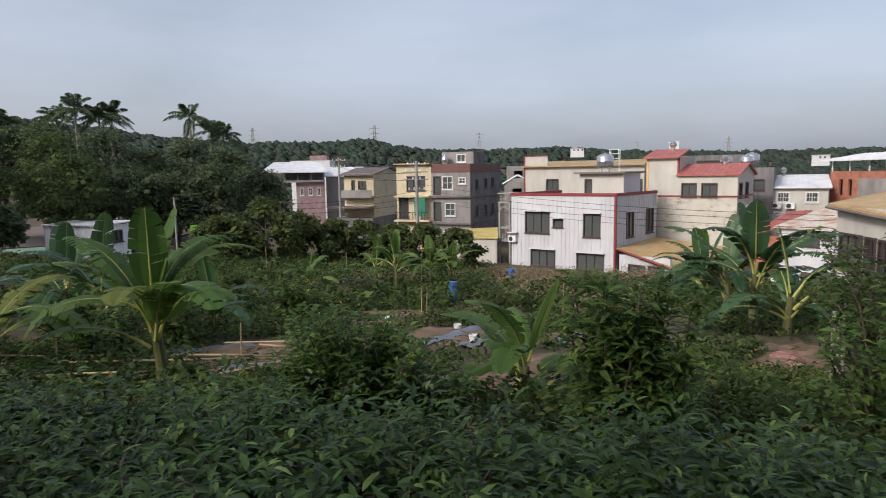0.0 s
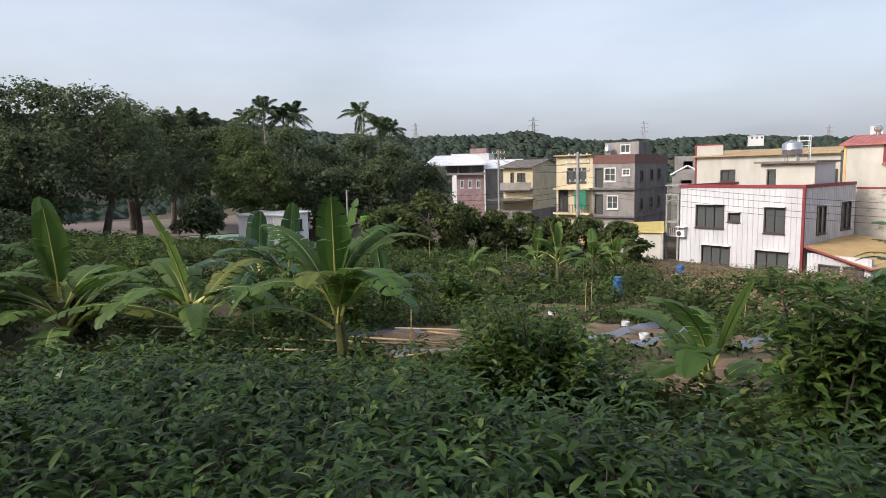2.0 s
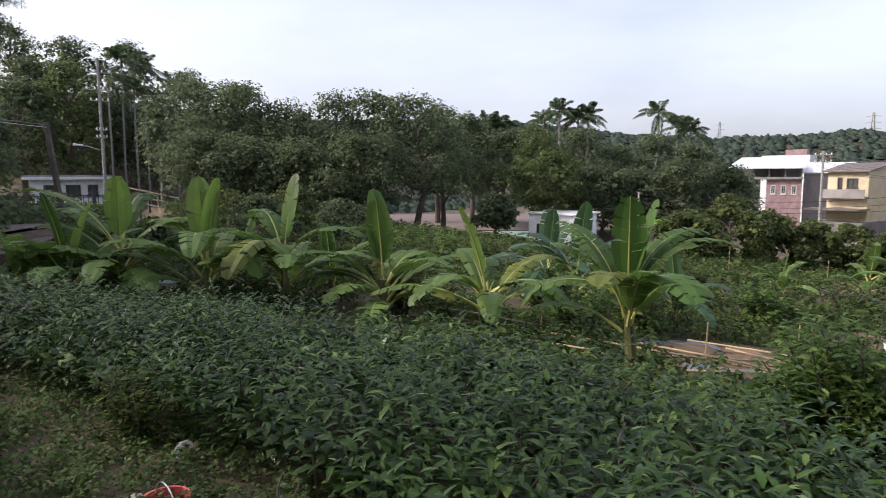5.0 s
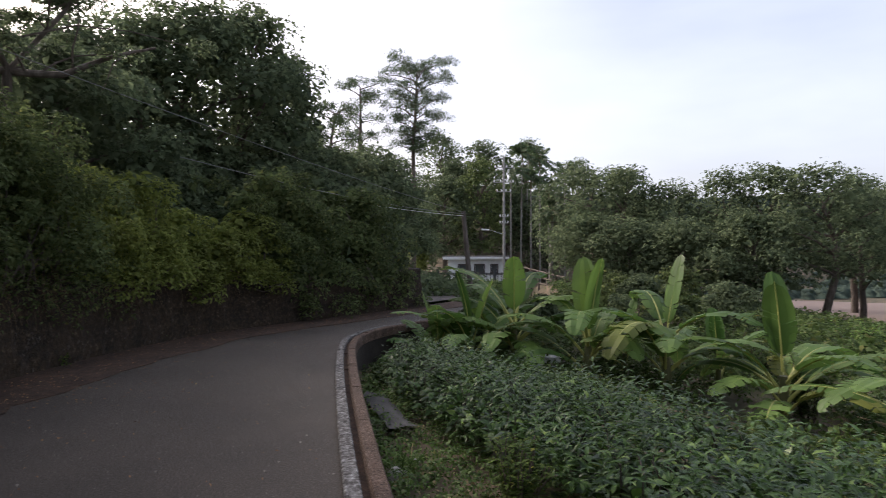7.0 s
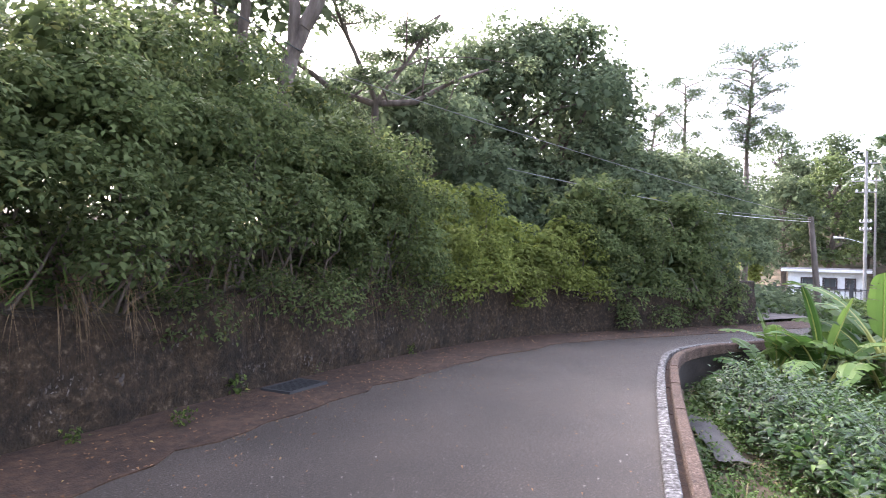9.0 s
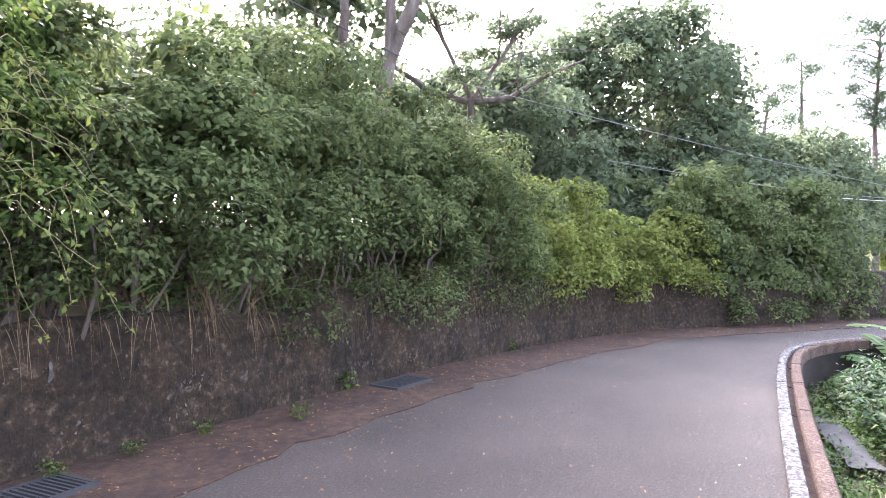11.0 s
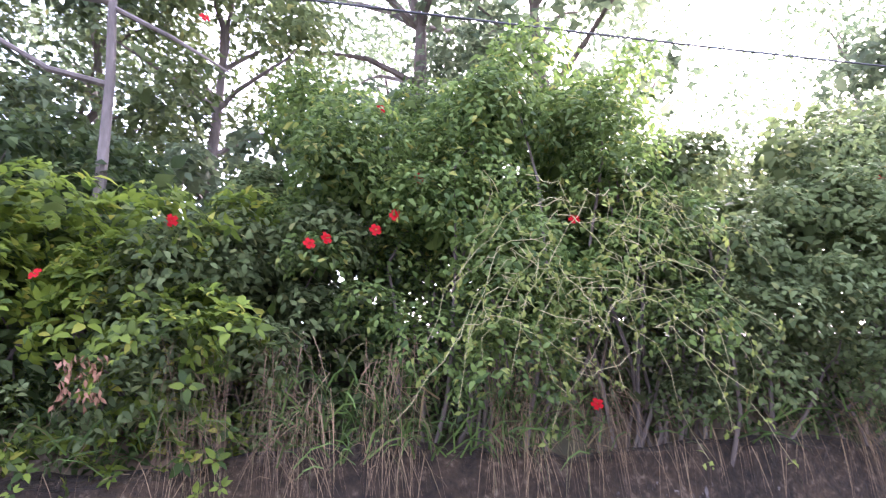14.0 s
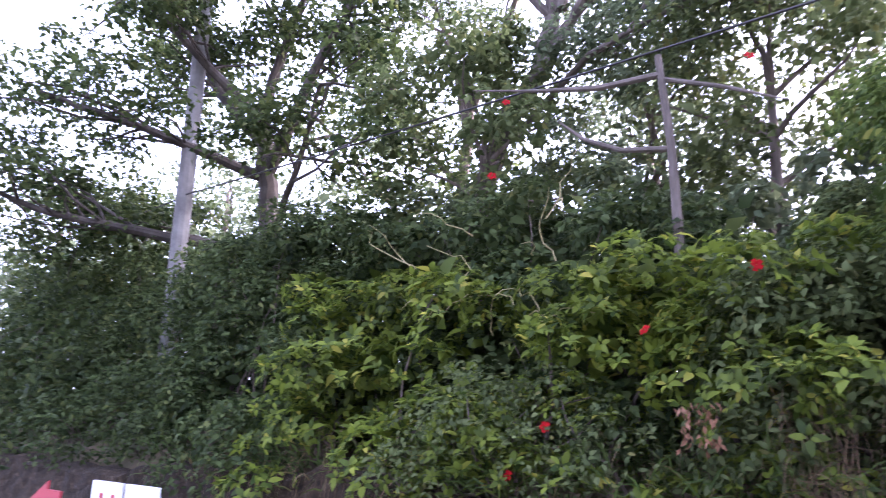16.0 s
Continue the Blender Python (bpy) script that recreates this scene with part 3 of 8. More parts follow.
kerb = thing("kerb", "low concrete kerb with a worn white painted edge", "kerb", kind="structure")
rk = rng_of(5)
s_at = 0
fine = smooth_line(KERB, 0.1)
fine = fine[(fine[:, 0] < 8) & (fine[:, 0] > -24)]
while s_at < len(fine) - 10:
    ln = 8
    piece = fine[s_at:s_at + ln + 1]
    up = rk.uniform(-0.008, 0.008)
    part("lip", ribbon(piece, [(-0.03, -0.1), (-0.03, 0.03 + up), (-0.02, 0.04 + up), (0.075, 0.045 + up), (0.085, 0.035 + up), (0.088, -0.1)]), M_KERBWHITE, kerb)
    part("gutter", ribbon(piece, [(0.089, -0.12), (0.089, -0.02 + up), (0.148, -0.03 + up), (0.148, -0.12)]), M_LITTER, kerb, "dirt-filled gap behind the painted edge")
    part("block", ribbon(piece, [(0.149, -0.14), (0.149, 0.03 + up), (0.163, 0.05 + up), (0.262, 0.05 + up), (0.28, 0.025 + up), (0.284, -0.14)]), M_KERB, kerb)
    part("footing", ribbon(piece, [(0.13, -1.2), (0.13, -0.141), (0.27, -0.141), (0.275, -1.2)]), M_FOOT, kerb, "footing wall on the valley side, hedge shade in its dark colour")
    s_at += ln

# ---- retaining wall under the hillside ----
wl_line = smooth_line(FOOT, 0.12)
wl_line = wl_line[(wl_line[:, 0] < 30) & (wl_line[:, 0] > -21)]
rw = rng_of(8)
prof = [(-0.1 * z / 1.1, z) for z in np.linspace(-0.15, 1.08, 15)] + [(-0.2, 1.12), (-0.4, 1.12), (-0.45, -0.15)]
nw, kw_ = len(wl_line), len(prof)
wall_v = []
for o, z in prof:
    p = offset(wl_line, o)
    face = 1.0 if o > -0.15 else 0.0
    push = np.array([0.07 * noise.noise((q[0] * 1.3, z * 1.6, 1.0)) + 0.045 * noise.noise((q[0] * 4.5, z * 5.0, 3.0)) + 0.02 * noise.noise((q[0] * 13, z * 13, 5.0)) for q in p]) * face
    hv = np.zeros(nw) if z < 0.9 else np.array([0.22 * noise.noise((q[0] * 0.5, q[1] * 0.5, 4.0)) + 0.1 * noise.noise((q[0] * 2.2, 0, 7.0)) for q in p])
    wall_v.append(np.c_[p[:, 0], p[:, 1] + push, np.full(nw, z) + hv])
wf = [(j * nw + i, j * nw + i + 1, ((j + 1) % kw_) * nw + i + 1, ((j + 1) % kw_) * nw + i) for j in range(kw_) for i in range(nw - 1)]
retaining = Geo().add(np.concatenate(wall_v), wf)
wall_ob = tagged(new("wall_south", retaining.mesh("wall_south", M_WALL, False)), "dark stained concrete retaining wall with pale lichen spots", "wall", kind="structure")

# pale patches of lichen and old render, thin raised scabs on the wall face
import functools
wl_off = functools.lru_cache(None)(lambda o: offset(wl_line, o))
spots = Geo()
for i in range(15000):
    j = int(rw.integers(20, nw - 20))
    z = rw.beta(1.6, 2.2) * 0.9 + 0.04
    if not (-13 < wl_line[j, 0] < 9) or noise.noise((wl_line[j, 0] * 2.1, z * 3.0, 11.0)) + 0.4 * noise.noise((wl_line[j, 0] * 8, z * 9.0, 2.0)) < 0.16:
        continue
    o = round(-0.09 * z + 0.045, 2)
    e = unit(wl_line[j + 1] - wl_line[j])
    c2 = wl_off(o)[j] + e * rw.uniform(0, 0.12)
    c2 = c2 + np.array((0, 0.07 * noise.noise((c2[0] * 1.3, z * 1.6, 1.0)) + 0.045 * noise.noise((c2[0] * 4.5, z * 5.0, 3.0)) - 0.03))
    rad = min(0.04, rw.gamma(1.0, 0.0045) + 0.0016)
    tall_ = rw.uniform(0.5, 2.4)
    m = 12
    th = np.arange(m) * 2 * math.pi / m
    rr = rad * (0.8 + 0.3 * np.sin(2 * th + rw.uniform(0, 6)) + 0.25 * np.sin(3 * th + rw.uniform(0, 6)) + rw.uniform(-0.1, 0.1, m))
    ring = [(c2[0] + e[0] * rr[k] * math.cos(th[k]), c2[1] + e[1] * rr[k] * math.cos(th[k]), z + tall_ * rr[k] * math.sin(th[k])) for k in range(m)]
    spots.add(ring, [tuple(range(m))])
part("lichen", spots, ramp_mat("lichen", [(0.028, 0.022, 0.017), (0.06, 0.05, 0.042), (0.15, 0.132, 0.115)], 9.0, 0.9, 0.2, 60.0, island=0.3), wall_ob, "pale grey lichen patches", kind="stuff")


# ---- steel drain grates in the gutter ----
def drain_grate(x, y, rz):
    t = thing("drain_grate", "blue-grey steel drain grate set in the gutter", "grate", (x, y, 0.035), "gutter grates")
    t.rotation_euler = (0, 0, rz)
    g = Geo()
    for s in (-1, 1):
        g.box((0, s * 0.2, 0), (0.72, 0.03, 0.03)).box((s * 0.36, 0, 0), (0.03, 0.43, 0.03))
    part("frame", g, M_GRATE, t)
    bar = Geo().box((0, 0, 0), (0.016, 0.4, 0.025)).mesh("bar", M_GRATE)
    for i in range(16):
        b = new("bar", bar)
        b.parent = t
        b.location = (-0.33 + i * 0.044, 0, 0)
    # flat black plate in place of the shade down the drain
    part("well", Geo().box((0, 0, -0.03), (0.7, 0.4, 0.02)), M_BLACKPL, t)


M_GRATE = flat("grate_steel", (0.035, 0.035, 0.036), 0.8, 0.0)
drain_grate(-2.99, -4.45, 0.03)
drain_grate(-7.35, -4.12, -0.12)


# ---- houses ----
def frame_of(A, B):
    """Axes of an upright face from A to B, seen from outside with A on the left."""
    a, b = np.array(A, float)[:2], np.array(B, float)[:2]
    e = (b - a) / np.linalg.norm(b - a)
    return a, e, np.array((e[1], -e[0])), float(np.linalg.norm(b - a))


def put(a, e, nrm, u, o, z):
    p = a + e * u + nrm * o
    return (p[0], p[1], z)


def cuboid(g, a, e, nrm, u0, u1, o0, o1, z0, z1):
    g.add([put(a, e, nrm, u, o, z) for u in (u0, u1) for o in (o0, o1) for z in (z0, z1)], [(0, 1, 3, 2), (4, 6, 7, 5), (0, 4, 5, 1), (2, 3, 7, 6), (0, 2, 6, 4), (1, 5, 7, 3)])
    return g


def welded(g):
    """The same solid as one piece: shared corners joined, faces inside it left out."""
    v, at = np.unique(np.round(np.concatenate(g.v), 4), axis=0, return_inverse=True)
    at = np.ravel(at)
    seen = {}
    for f in g.f:
        q = tuple(int(at[i]) for i in f)
        seen.setdefault(frozenset(q), []).append(q)
    return Geo().add(v, [q[0] for q in seen.values() if len(q) == 1])


def wall_face(house, A, B, z0, z1, mat, openings=(), thick=0.22, label="", ribs=0.0, name="wall", rib_mat=None):
    """A wall with real thickness, and openings (u0, u1, z0, z1) cut through it."""
    a, e, nrm, L = frame_of(A, B)
    us = sorted({0.0, L, *[o[0] for o in openings], *[o[1] for o in openings]})
    zs = sorted({z0, z1, *[o[2] for o in openings], *[o[3] for o in openings]})
    g = Geo()
    for u0, u1 in zip(us[:-1], us[1:]):
        for b, t in zip(zs[:-1], zs[1:]):
            um, zm = (u0 + u1) / 2, (b + t) / 2
            if not any(o[0] < um < o[1] and o[2] < zm < o[3] for o in openings):
                cuboid(g, a, e, nrm, u0, u1, -thick, 0, b, t)
    w = part(name, welded(g), mat, house, label)
    if ribs:
        r = Geo()
        for u in np.arange(ribs / 2, L, ribs):
            cuts = sorted([(o[2] - 0.1, o[3] + 0.1) for o in openings if o[0] - 0.1 < u < o[1] + 0.1])
            z = z0
            for c0, c1 in cuts + [(z1, z1)]:
                if c0 - z > 0.1:
                    cuboid(r, a, e, nrm, u - 0.03, u + 0.03, 0.0, 0.03, z, c0)
                z = max(z, c1)
        part("cladding_rib", r, rib_mat or mat, w, "raised vertical cladding ribs", kind="stuff")
    return w


def window(house, A, B, o, frame_mat=None, panes=2, sill=True, rows=1, bars=0, depth=0.1, hood=False):
    """Frame, panes and sill in an opening."""
    a, e, nrm, L = frame_of(A, B)
    u0, u1, z0, z1 = o
    fm = frame_mat or M_FRAME
    g = Geo()
    t = 0.07
    cuboid(g, a, e, nrm, u0 - 0.04, u1 + 0.04, -depth, 0.05, z1 - t, z1 + 0.05)
    cuboid(g, a, e, nrm, u0 - 0.04, u1 + 0.04, -depth, 0.05, z0 - 0.05, z0 + t)
    cuboid(g, a, e, nrm, u0 - 0.04, u0 + t, -depth, 0.05, z0 + t, z1 - t)
    cuboid(g, a, e, nrm, u1 - t, u1 + 0.04, -depth, 0.05, z0 + t, z1 - t)
    w = part("window", g, fm, house)
    n = panes
    for i in range(n):
        x0, x1 = u0 + t + (u1 - u0 - 2 * t) * i / n, u0 + t + (u1 - u0 - 2 * t) * (i + 1) / n
        part("pane", cuboid(Geo(), a, e, nrm, x0 + 0.02, x1 - 0.02, -depth + 0.01 + 0.02 * (i % 2), -depth + 0.025 + 0.02 * (i % 2), z0 + t, z1 - t), M_GLASS, w)
        if i:
            part("mullion", cuboid(Geo(), a, e, nrm, x0 - 0.03, x0 + 0.03, -depth, 0.03, z0 + t, z1 - t), fm, w)
    for k in range(1, rows):
        zz = z0 + (z1 - z0) * k / rows
        part("transom", cuboid(Geo(), a, e, nrm, u0 + t, u1 - t, -depth, 0.02, zz - 0.025, zz + 0.025), fm, w)
    if bars:
        b = Geo()
        for i in range(bars):
            x = u0 + (u1 - u0) * (i + 0.5) / bars
            cuboid(b, a, e, nrm, x - 0.015, x + 0.015, 0.06, 0.09, z0, z1)
        for zz in (z0 + 0.05, (z0 + z1) / 2, z1 - 0.05):
            cuboid(b, a, e, nrm, u0, u1, 0.06, 0.09, zz - 0.015, zz + 0.015)
        part("grille", b, M_FRAMEW if fm is M_FRAMEW else fm, w)
    if sill:
        part("sill", cuboid(Geo(), a, e, nrm, u0 - 0.1, u1 + 0.1, 0.0, 0.12, z0 - 0.14, z0 - 0.055), fm, w)
    if hood:
        part("hood", cuboid(Geo(), a, e, nrm, u0 - 0.1, u1 + 0.1, 0.0, 0.3, z1 + 0.06, z1 + 0.11), M_FRAMEW, w)
    return w


def slab(house, name, A, B, u0, u1, o0, o1, z0, z1, mat, label=""):
    a, e, nrm, L = frame_of(A, B)
    return part(name, cuboid(Geo(), a, e, nrm, u0, u1, o0, o1, z0, z1), mat, house, label)


def sheet_roof(house, corners, mat, thick=0.08, ribs=0.0, label="", name="roof"):
    """A roof plane from four corners, counter-clockwise from above; ribs run from edge 0-1 to edge 3-2."""
    c = [np.array(p, float) for p in corners]
    dn = np.array((0, 0, thick))
    g = Geo().add([*c, *[p - dn for p in c]], [(0, 1, 2, 3), (7, 6, 5, 4), (0, 4, 5, 1), (1, 5, 6, 2), (2, 6, 7, 3), (3, 7, 4, 0)])
    ob = part(name, g, mat, house, label)
    if ribs:
        n = max(2, int(np.linalg.norm(c[1] - c[0]) / ribs))
        r = Geo()
        for i in range(n + 1):
            p, q = c[0] + (c[1] - c[0]) * i / n, c[3] + (c[2] - c[3]) * i / n
            e = unit(c[1] - c[0]) * 0.03
            up = np.array((0, 0, 0.035))
            r.add([p - e, p + e, q + e, q - e, p + up, q + up], [(0, 4, 5, 3), (4, 1, 2, 5), (0, 1, 4), (3, 5, 2)])
        part("rib", r, mat, ob, kind="stuff")
    return ob


def box_house(house, A, B, depth, z0, z1, mat, front=(), right=(), left=(), side_mat=None, roof_mat=None, roof=True, ribs=0.0, thick=0.22):
    """Four walls over a rectangle; openings for the front, right and left faces."""
    a, e, nrm, L = frame_of(A, B)
    b = a + e * L
    c, d = b - nrm * depth, a - nrm * depth
    sm = side_mat or mat
    wall_face(house, a, b, z0, z1, mat, front, thick, ribs=ribs)
    b2, c2, a2, d2 = b - nrm * thick, c + nrm * thick, a - nrm * thick, d + nrm * thick
    wall_face(house, b2, c2, z0, z1, sm, right, thick, ribs=ribs)
    wall_face(house, c, d, z0, z1, sm, (), thick)
    wall_face(house, d2, a2, z0, z1, sm, left, thick, ribs=ribs)
    if roof:
        part("roof", cuboid(Geo(), a, e, nrm, thick, L - thick, -depth + thick, -thick, z1 - 0.35, z1 - 0.2), roof_mat or mat, house)
    return a, b, c, d, e, nrm, L


def water_tank(x, y, z, r=0.55, h=1.3, label="round stainless steel water tank on a rooftop stand"):
    t = thing("water_tank", label, "water tank", (x, y, z), "rooftop tanks")
    part("tank", Geo().lathe((0, 0, 0.45), [(r * 0.9, 0), (r, 0.08), (r, h * 0.4), (r * 1.03, h * 0.42), (r, h * 0.44), (r, h * 0.85), (r * 0.6, h), (0.2, h + 0.05), (0.2, h + 0.15)], 18), M_STEEL, t, smooth=True)
    for k in range(4):
        q = k * math.pi / 2 + 0.4
        part("leg", Geo().tube([(r * 0.8 * math.cos(q), r * 0.8 * math.sin(q), 0), (r * 0.8 * math.cos(q), r * 0.8 * math.sin(q), 0.5)], 0.035, 6), M_STEEL, t)
    return t


def aircon(x, y, z, rz, stand=True):
    t = thing("air_conditioner", "white outdoor air conditioner unit on a wall bracket", "air conditioner", (x, y, z), "outdoor units")
    t.rotation_euler = (0, 0, rz)
    part("case", Geo().box((0, 0, 0.3), (0.8, 0.3, 0.6)), M_PAINTW, t)
    part("fan_grille", Geo().tube([(-0.12, -0.152, 0.3), (-0.12, -0.17, 0.3)], 0.22, 16), M_IRON, t, "round dark fan grille")
    for k in (-0.3, 0.3):
        part("bracket", Geo().box((k, 0.05, -0.02), (0.04, 0.4, 0.04)), M_IRON, t)
    return t


def house_thing(label, at, group="village houses"):
    return thing("house", label, "house", (0, 0, 0), group)


# white clad house with maroon trim
hw = house_thing("two-storey white clad house with maroon trim", None)
WA, WB = (0.77, 59.5), (9.4, 53.7)
wf_open = [(1.53, 4.04, -3.73, -1.84), (4.45, 5.42, -3.11, -2.43), (7.44, 9.0, -3.85, -1.9), (2.14, 4.64, -6.79, -5.29), (6.83, 9.36, -7.2, -5.35)]
ws_open = [(1.97, 3.52, -3.98, -1.84), (6.38, 8.15, -3.94, -1.72)]
a, b, c, d, e, nrm, L = box_house(hw, WA, WB, 9.2, -7.6, -0.35, M_WHITE, wf_open, ws_open, roof_mat=M_GREYR, ribs=0.42)
for o in wf_open:
    window(hw, WA, WB, o, M_FRAME, 3 if o[1] - o[0] > 1.9 else (1 if o[1] - o[0] < 1 else 2), hood=True)
for o in ws_open:
    window(hw, b - nrm * 0.22, c + nrm * 0.22, o, M_FRAME, 2, hood=True)
slab(hw, "coping", WA, WB, -0.08, L + 0.08, -0.3, 0.06, -0.36, -0.1, M_TRIM, "maroon parapet coping")
slab(hw, "corner_trim", WA, WB, L - 0.14, L + 0.05, -0.14, 0.05, -7.6, -0.36, M_TRIM, "maroon corner trim")
a2, e2, n2, L2 = frame_of(b, c)
part("coping", cuboid(Geo(), a2, e2, n2, 0.3, L2, -0.3, 0.06, -0.36, -0.1), M_TRIM, hw)
a3, e3, n3, L3 = frame_of(d, a)
part("coping", cuboid(Geo(), a3, e3, n3, 0, L3 - 0.3, -0.3, 0.06, -0.36, -0.1), M_TRIM, hw)
# roof room and its lean-to roof
RA, RB = put(a, e, nrm, 5.9, -2.2, 0)[:2], put(a, e, nrm, 10.1, -2.2, 0)[:2]
ro = [(0.55, 1.2, -0.5, 1.05)]
ra, rb, rc, rd, re_, rn, rL = box_house(hw, RA, RB, 3.6, -0.6, 1.55, M_CREAM, ro, side_mat=M_WHITE)
window(hw, RA, RB, ro[0], M_FRAME, 1, False)
part("roof", cuboid(Geo(), ra, re_, rn, -0.35, rL + 0.3, -3.9, 0.5, 1.56, 1.72), M_ROOFB, hw, "thin dark roof of the rooftop room")
tx, ty, _ = put(ra, re_, rn, 1.9, -1.2, 0)
water_tank(tx, ty, 1.72, 0.75, 1.1)
# white pipe stand beside the tank
stand = thing("tank_stand", "tall white pipe rack beside the roof tank", "stand", (tx + 0.9, ty + 0.4, 1.72))
for dx in (-0.4, 0.4):
    for dy in (-0.35, 0.35):
        part("post", Geo().tube([(dx, dy, 0), (dx, dy, 2.0)], 0.035, 6), M_PAINTW, stand)
for zz in (0.7, 1.2, 1.6, 2.0):
    part("rail", Geo().box((0, -0.35, zz), (0.86, 0.05, 0.05)).box((0, 0.35, zz), (0.86, 0.05, 0.05)).box((-0.4, 0, zz), (0.05, 0.7, 0.05)).box((0.4, 0, zz), (0.05, 0.7, 0.05)), M_PAINTW, stand)
px_, py_, _ = put(a, e, nrm, 0.25, 0.22, 0)
aircon(px_, py_, -4.7, math.atan2(e[1], e[0]))
part("hood", cuboid(Geo(), a, e, nrm, -0.2, 0.75, 0.0, 0.5, -3.85, -3.79), M_FRAMEW, hw)
# arched balcony end with balusters
bal = thing("balcony", "pale concrete balcony with arch and balusters", "balcony", (0, 0, 0))
ba, be, bn, bL = frame_of((-0.47, 60.93), (0.66, 60.43))
g = Geo()
for z in (-7.18, -4.71, -3.45, -0.98, -0.13):
    cuboid(g, ba, be, bn, -0.05, bL, -3.0, 0.05, z - 0.12, z)
for u in (0.0, bL - 0.16):
    cuboid(g, ba, be, bn, u, u + 0.16, -0.2, 0, -7.6, -1.0)
part("frame", g, M_CONC, bal)
arch = Geo()
for k in range(9):
    t0, t1 = math.pi * k / 9, math.pi * (k + 1) / 9
    cx, cz, r0, r1 = bL / 2, -1.85, bL / 2 - 0.2, bL / 2 - 0.02
    arch.add([put(ba, be, bn, cx + r * math.cos(t), o, cz + 0.7 * r * math.sin(t)) for t in (t0, t1) for r in (r0, r1) for o in (0, -0.2)], [(0, 2, 6, 4), (1, 5, 7, 3), (0, 4, 5, 1), (2, 3, 7, 6)])
part("arch", arch, M_CONC, bal)
for zb in (-0.98, -4.71):
    for i in range(6):
        x, y, _ = put(ba, be, bn, 0.16 + i * 0.19, -0.08, 0)
        part("baluster", Geo().lathe((x, y, zb), [(0.05, 0), (0.035, 0.1), (0.065, 0.25), (0.035, 0.45), (0.05, 0.62)], 8), M_CONC, bal)

# annex with tan metal roof
ha = house_thing("low white annex with a tan metal roof", None)
AA, AB = (9.7, 53.4), (13.05, 50.27)
ao = [(0.9, 2.4, -7.0, -5.98), (2.7, 4.1, -7.1, -5.95)]
wall_face(ha, AA, AB, -7.8, -5.2, M_WHITE, ao, ribs=0.3)
for o in ao:
    window(ha, AA, AB, o, M_FRAME, 2)
wall_face(ha, AB, (18.6, 57.6), -7.8, -5.9, M_WHITE, [(1.0, 2.4, -7.2, -6.2)], ribs=0.3)
wall_face(ha, (18.6, 57.6), (15.0, 62.0), -7.8, -5.3, M_WHITE, ())
sheet_roof(ha, [(9.45, 53.45, -4.72), (12.95, 49.75, -5.85), (21.2, 58.2, -5.35), (14.4, 61.2, -4.55)], M_TANROOF, 0.12, 0.5, "tan corrugated metal roof")
part("fascia", Geo().tube([(9.5, 53.4, -4.78), (12.95, 49.75, -5.92)], 0.1, 4), M_TRIM, ha, "maroon verge trim")

# cream house with red roofs
hc = house_thing("tall cream house with red metal roofs and peeling paint", None)
CA, CB = (14.84, 62.19), (20.81, 58.34)
a, e, nrm, L = frame_of(CA, CB)
co = [(2.22, 3.54, -0.69, 0.51), (4.01, 5.38, -0.68, 0.5)]
box_house(hc, CA, CB, 6.0, -8.0, -0.75, M_PEEL, (), [(0.6, 2.4, -3.9, -1.9)], roof=False)
cs = [(0.3, 1.4, -0.8, 0.5), (2.6, 3.7, -0.8, 0.55)]
ca, cb, cc, cd, ce, cn, cL = box_house(hc, CA, CB, 6.0, -0.6, 1.35, M_CREAM, co, cs, roof=False)
for o in co:
    window(hc, CA, CB, o, M_FRAME, 2)
for o in cs:
    window(hc, cb - cn * 0.22, cc + cn * 0.22, o, M_FRAME, 1)
window(hc, cb - cn * 0.22, cc + cn * 0.22, (0.6, 2.4, -3.9, -1.9), M_FRAME, 2)
slab(hc, "band", CA, CB, -0.05, L + 0.05, -6.05, 0.05, -0.75, -0.6, M_TRIM, "dark red band course")
part("awning", Geo().add([put(cb, -cn, ce, 0.2, 0.0, -1.6), put(cb, -cn, ce, 4.6, 0.0, -1.6), put(cb, -cn, ce, 4.6, 0.9, -2.0), put(cb, -cn, ce, 0.2, 0.9, -2.0)], [(0, 1, 2, 3)]), M_ROOFW, hc)
q = lambda u, o, z: put(ca, ce, cn, u, o, z)
sheet_roof(hc, [q(1.75, 0.25, 1.3), q(L + 0.25, 0.25, 1.3), q(L + 0.25, -3.2, 2.35), q(1.75, -3.2, 2.35)], M_REDROOF, 0.1, 0.45, "red corrugated metal roof")
sheet_roof(hc, [q(1.75, -3.2, 2.35), q(L + 0.25, -3.2, 2.35), q(L + 0.25, -6.4, 1.3), q(1.75, -6.4, 1.3)], M_REDROOF, 0.1, 0.45)
gab = Geo().add([q(L, 0, 1.35), q(L, -6, 1.35), q(L, -3.2, 2.25), q(L - 0.2, 0, 1.35), q(L - 0.2, -6, 1.35), q(L - 0.2, -3.2, 2.25)], [(0, 1, 2), (5, 4, 3)])
part("gable", gab, M_CREAM, hc)
TA, TB = q(-1.3, -0.5, 0)[:2], q(1.75, -0.5, 0)[:2]
box_house(hc, TA, TB, 5.0, -8.0, 3.05, M_CREAM, (), ())
ta, te, tn, tL = frame_of(TA, TB)
tq = lambda u, o, z: put(ta, te, tn, u, o, z)
sheet_roof(hc, [tq(-0.3, 0.4, 3.0), tq(tL + 0.1, 0.4, 3.0), tq(tL + 0.1, -3.0, 3.85), tq(-0.3, -3.0, 3.85)], M_REDROOF, 0.1, 0.45)
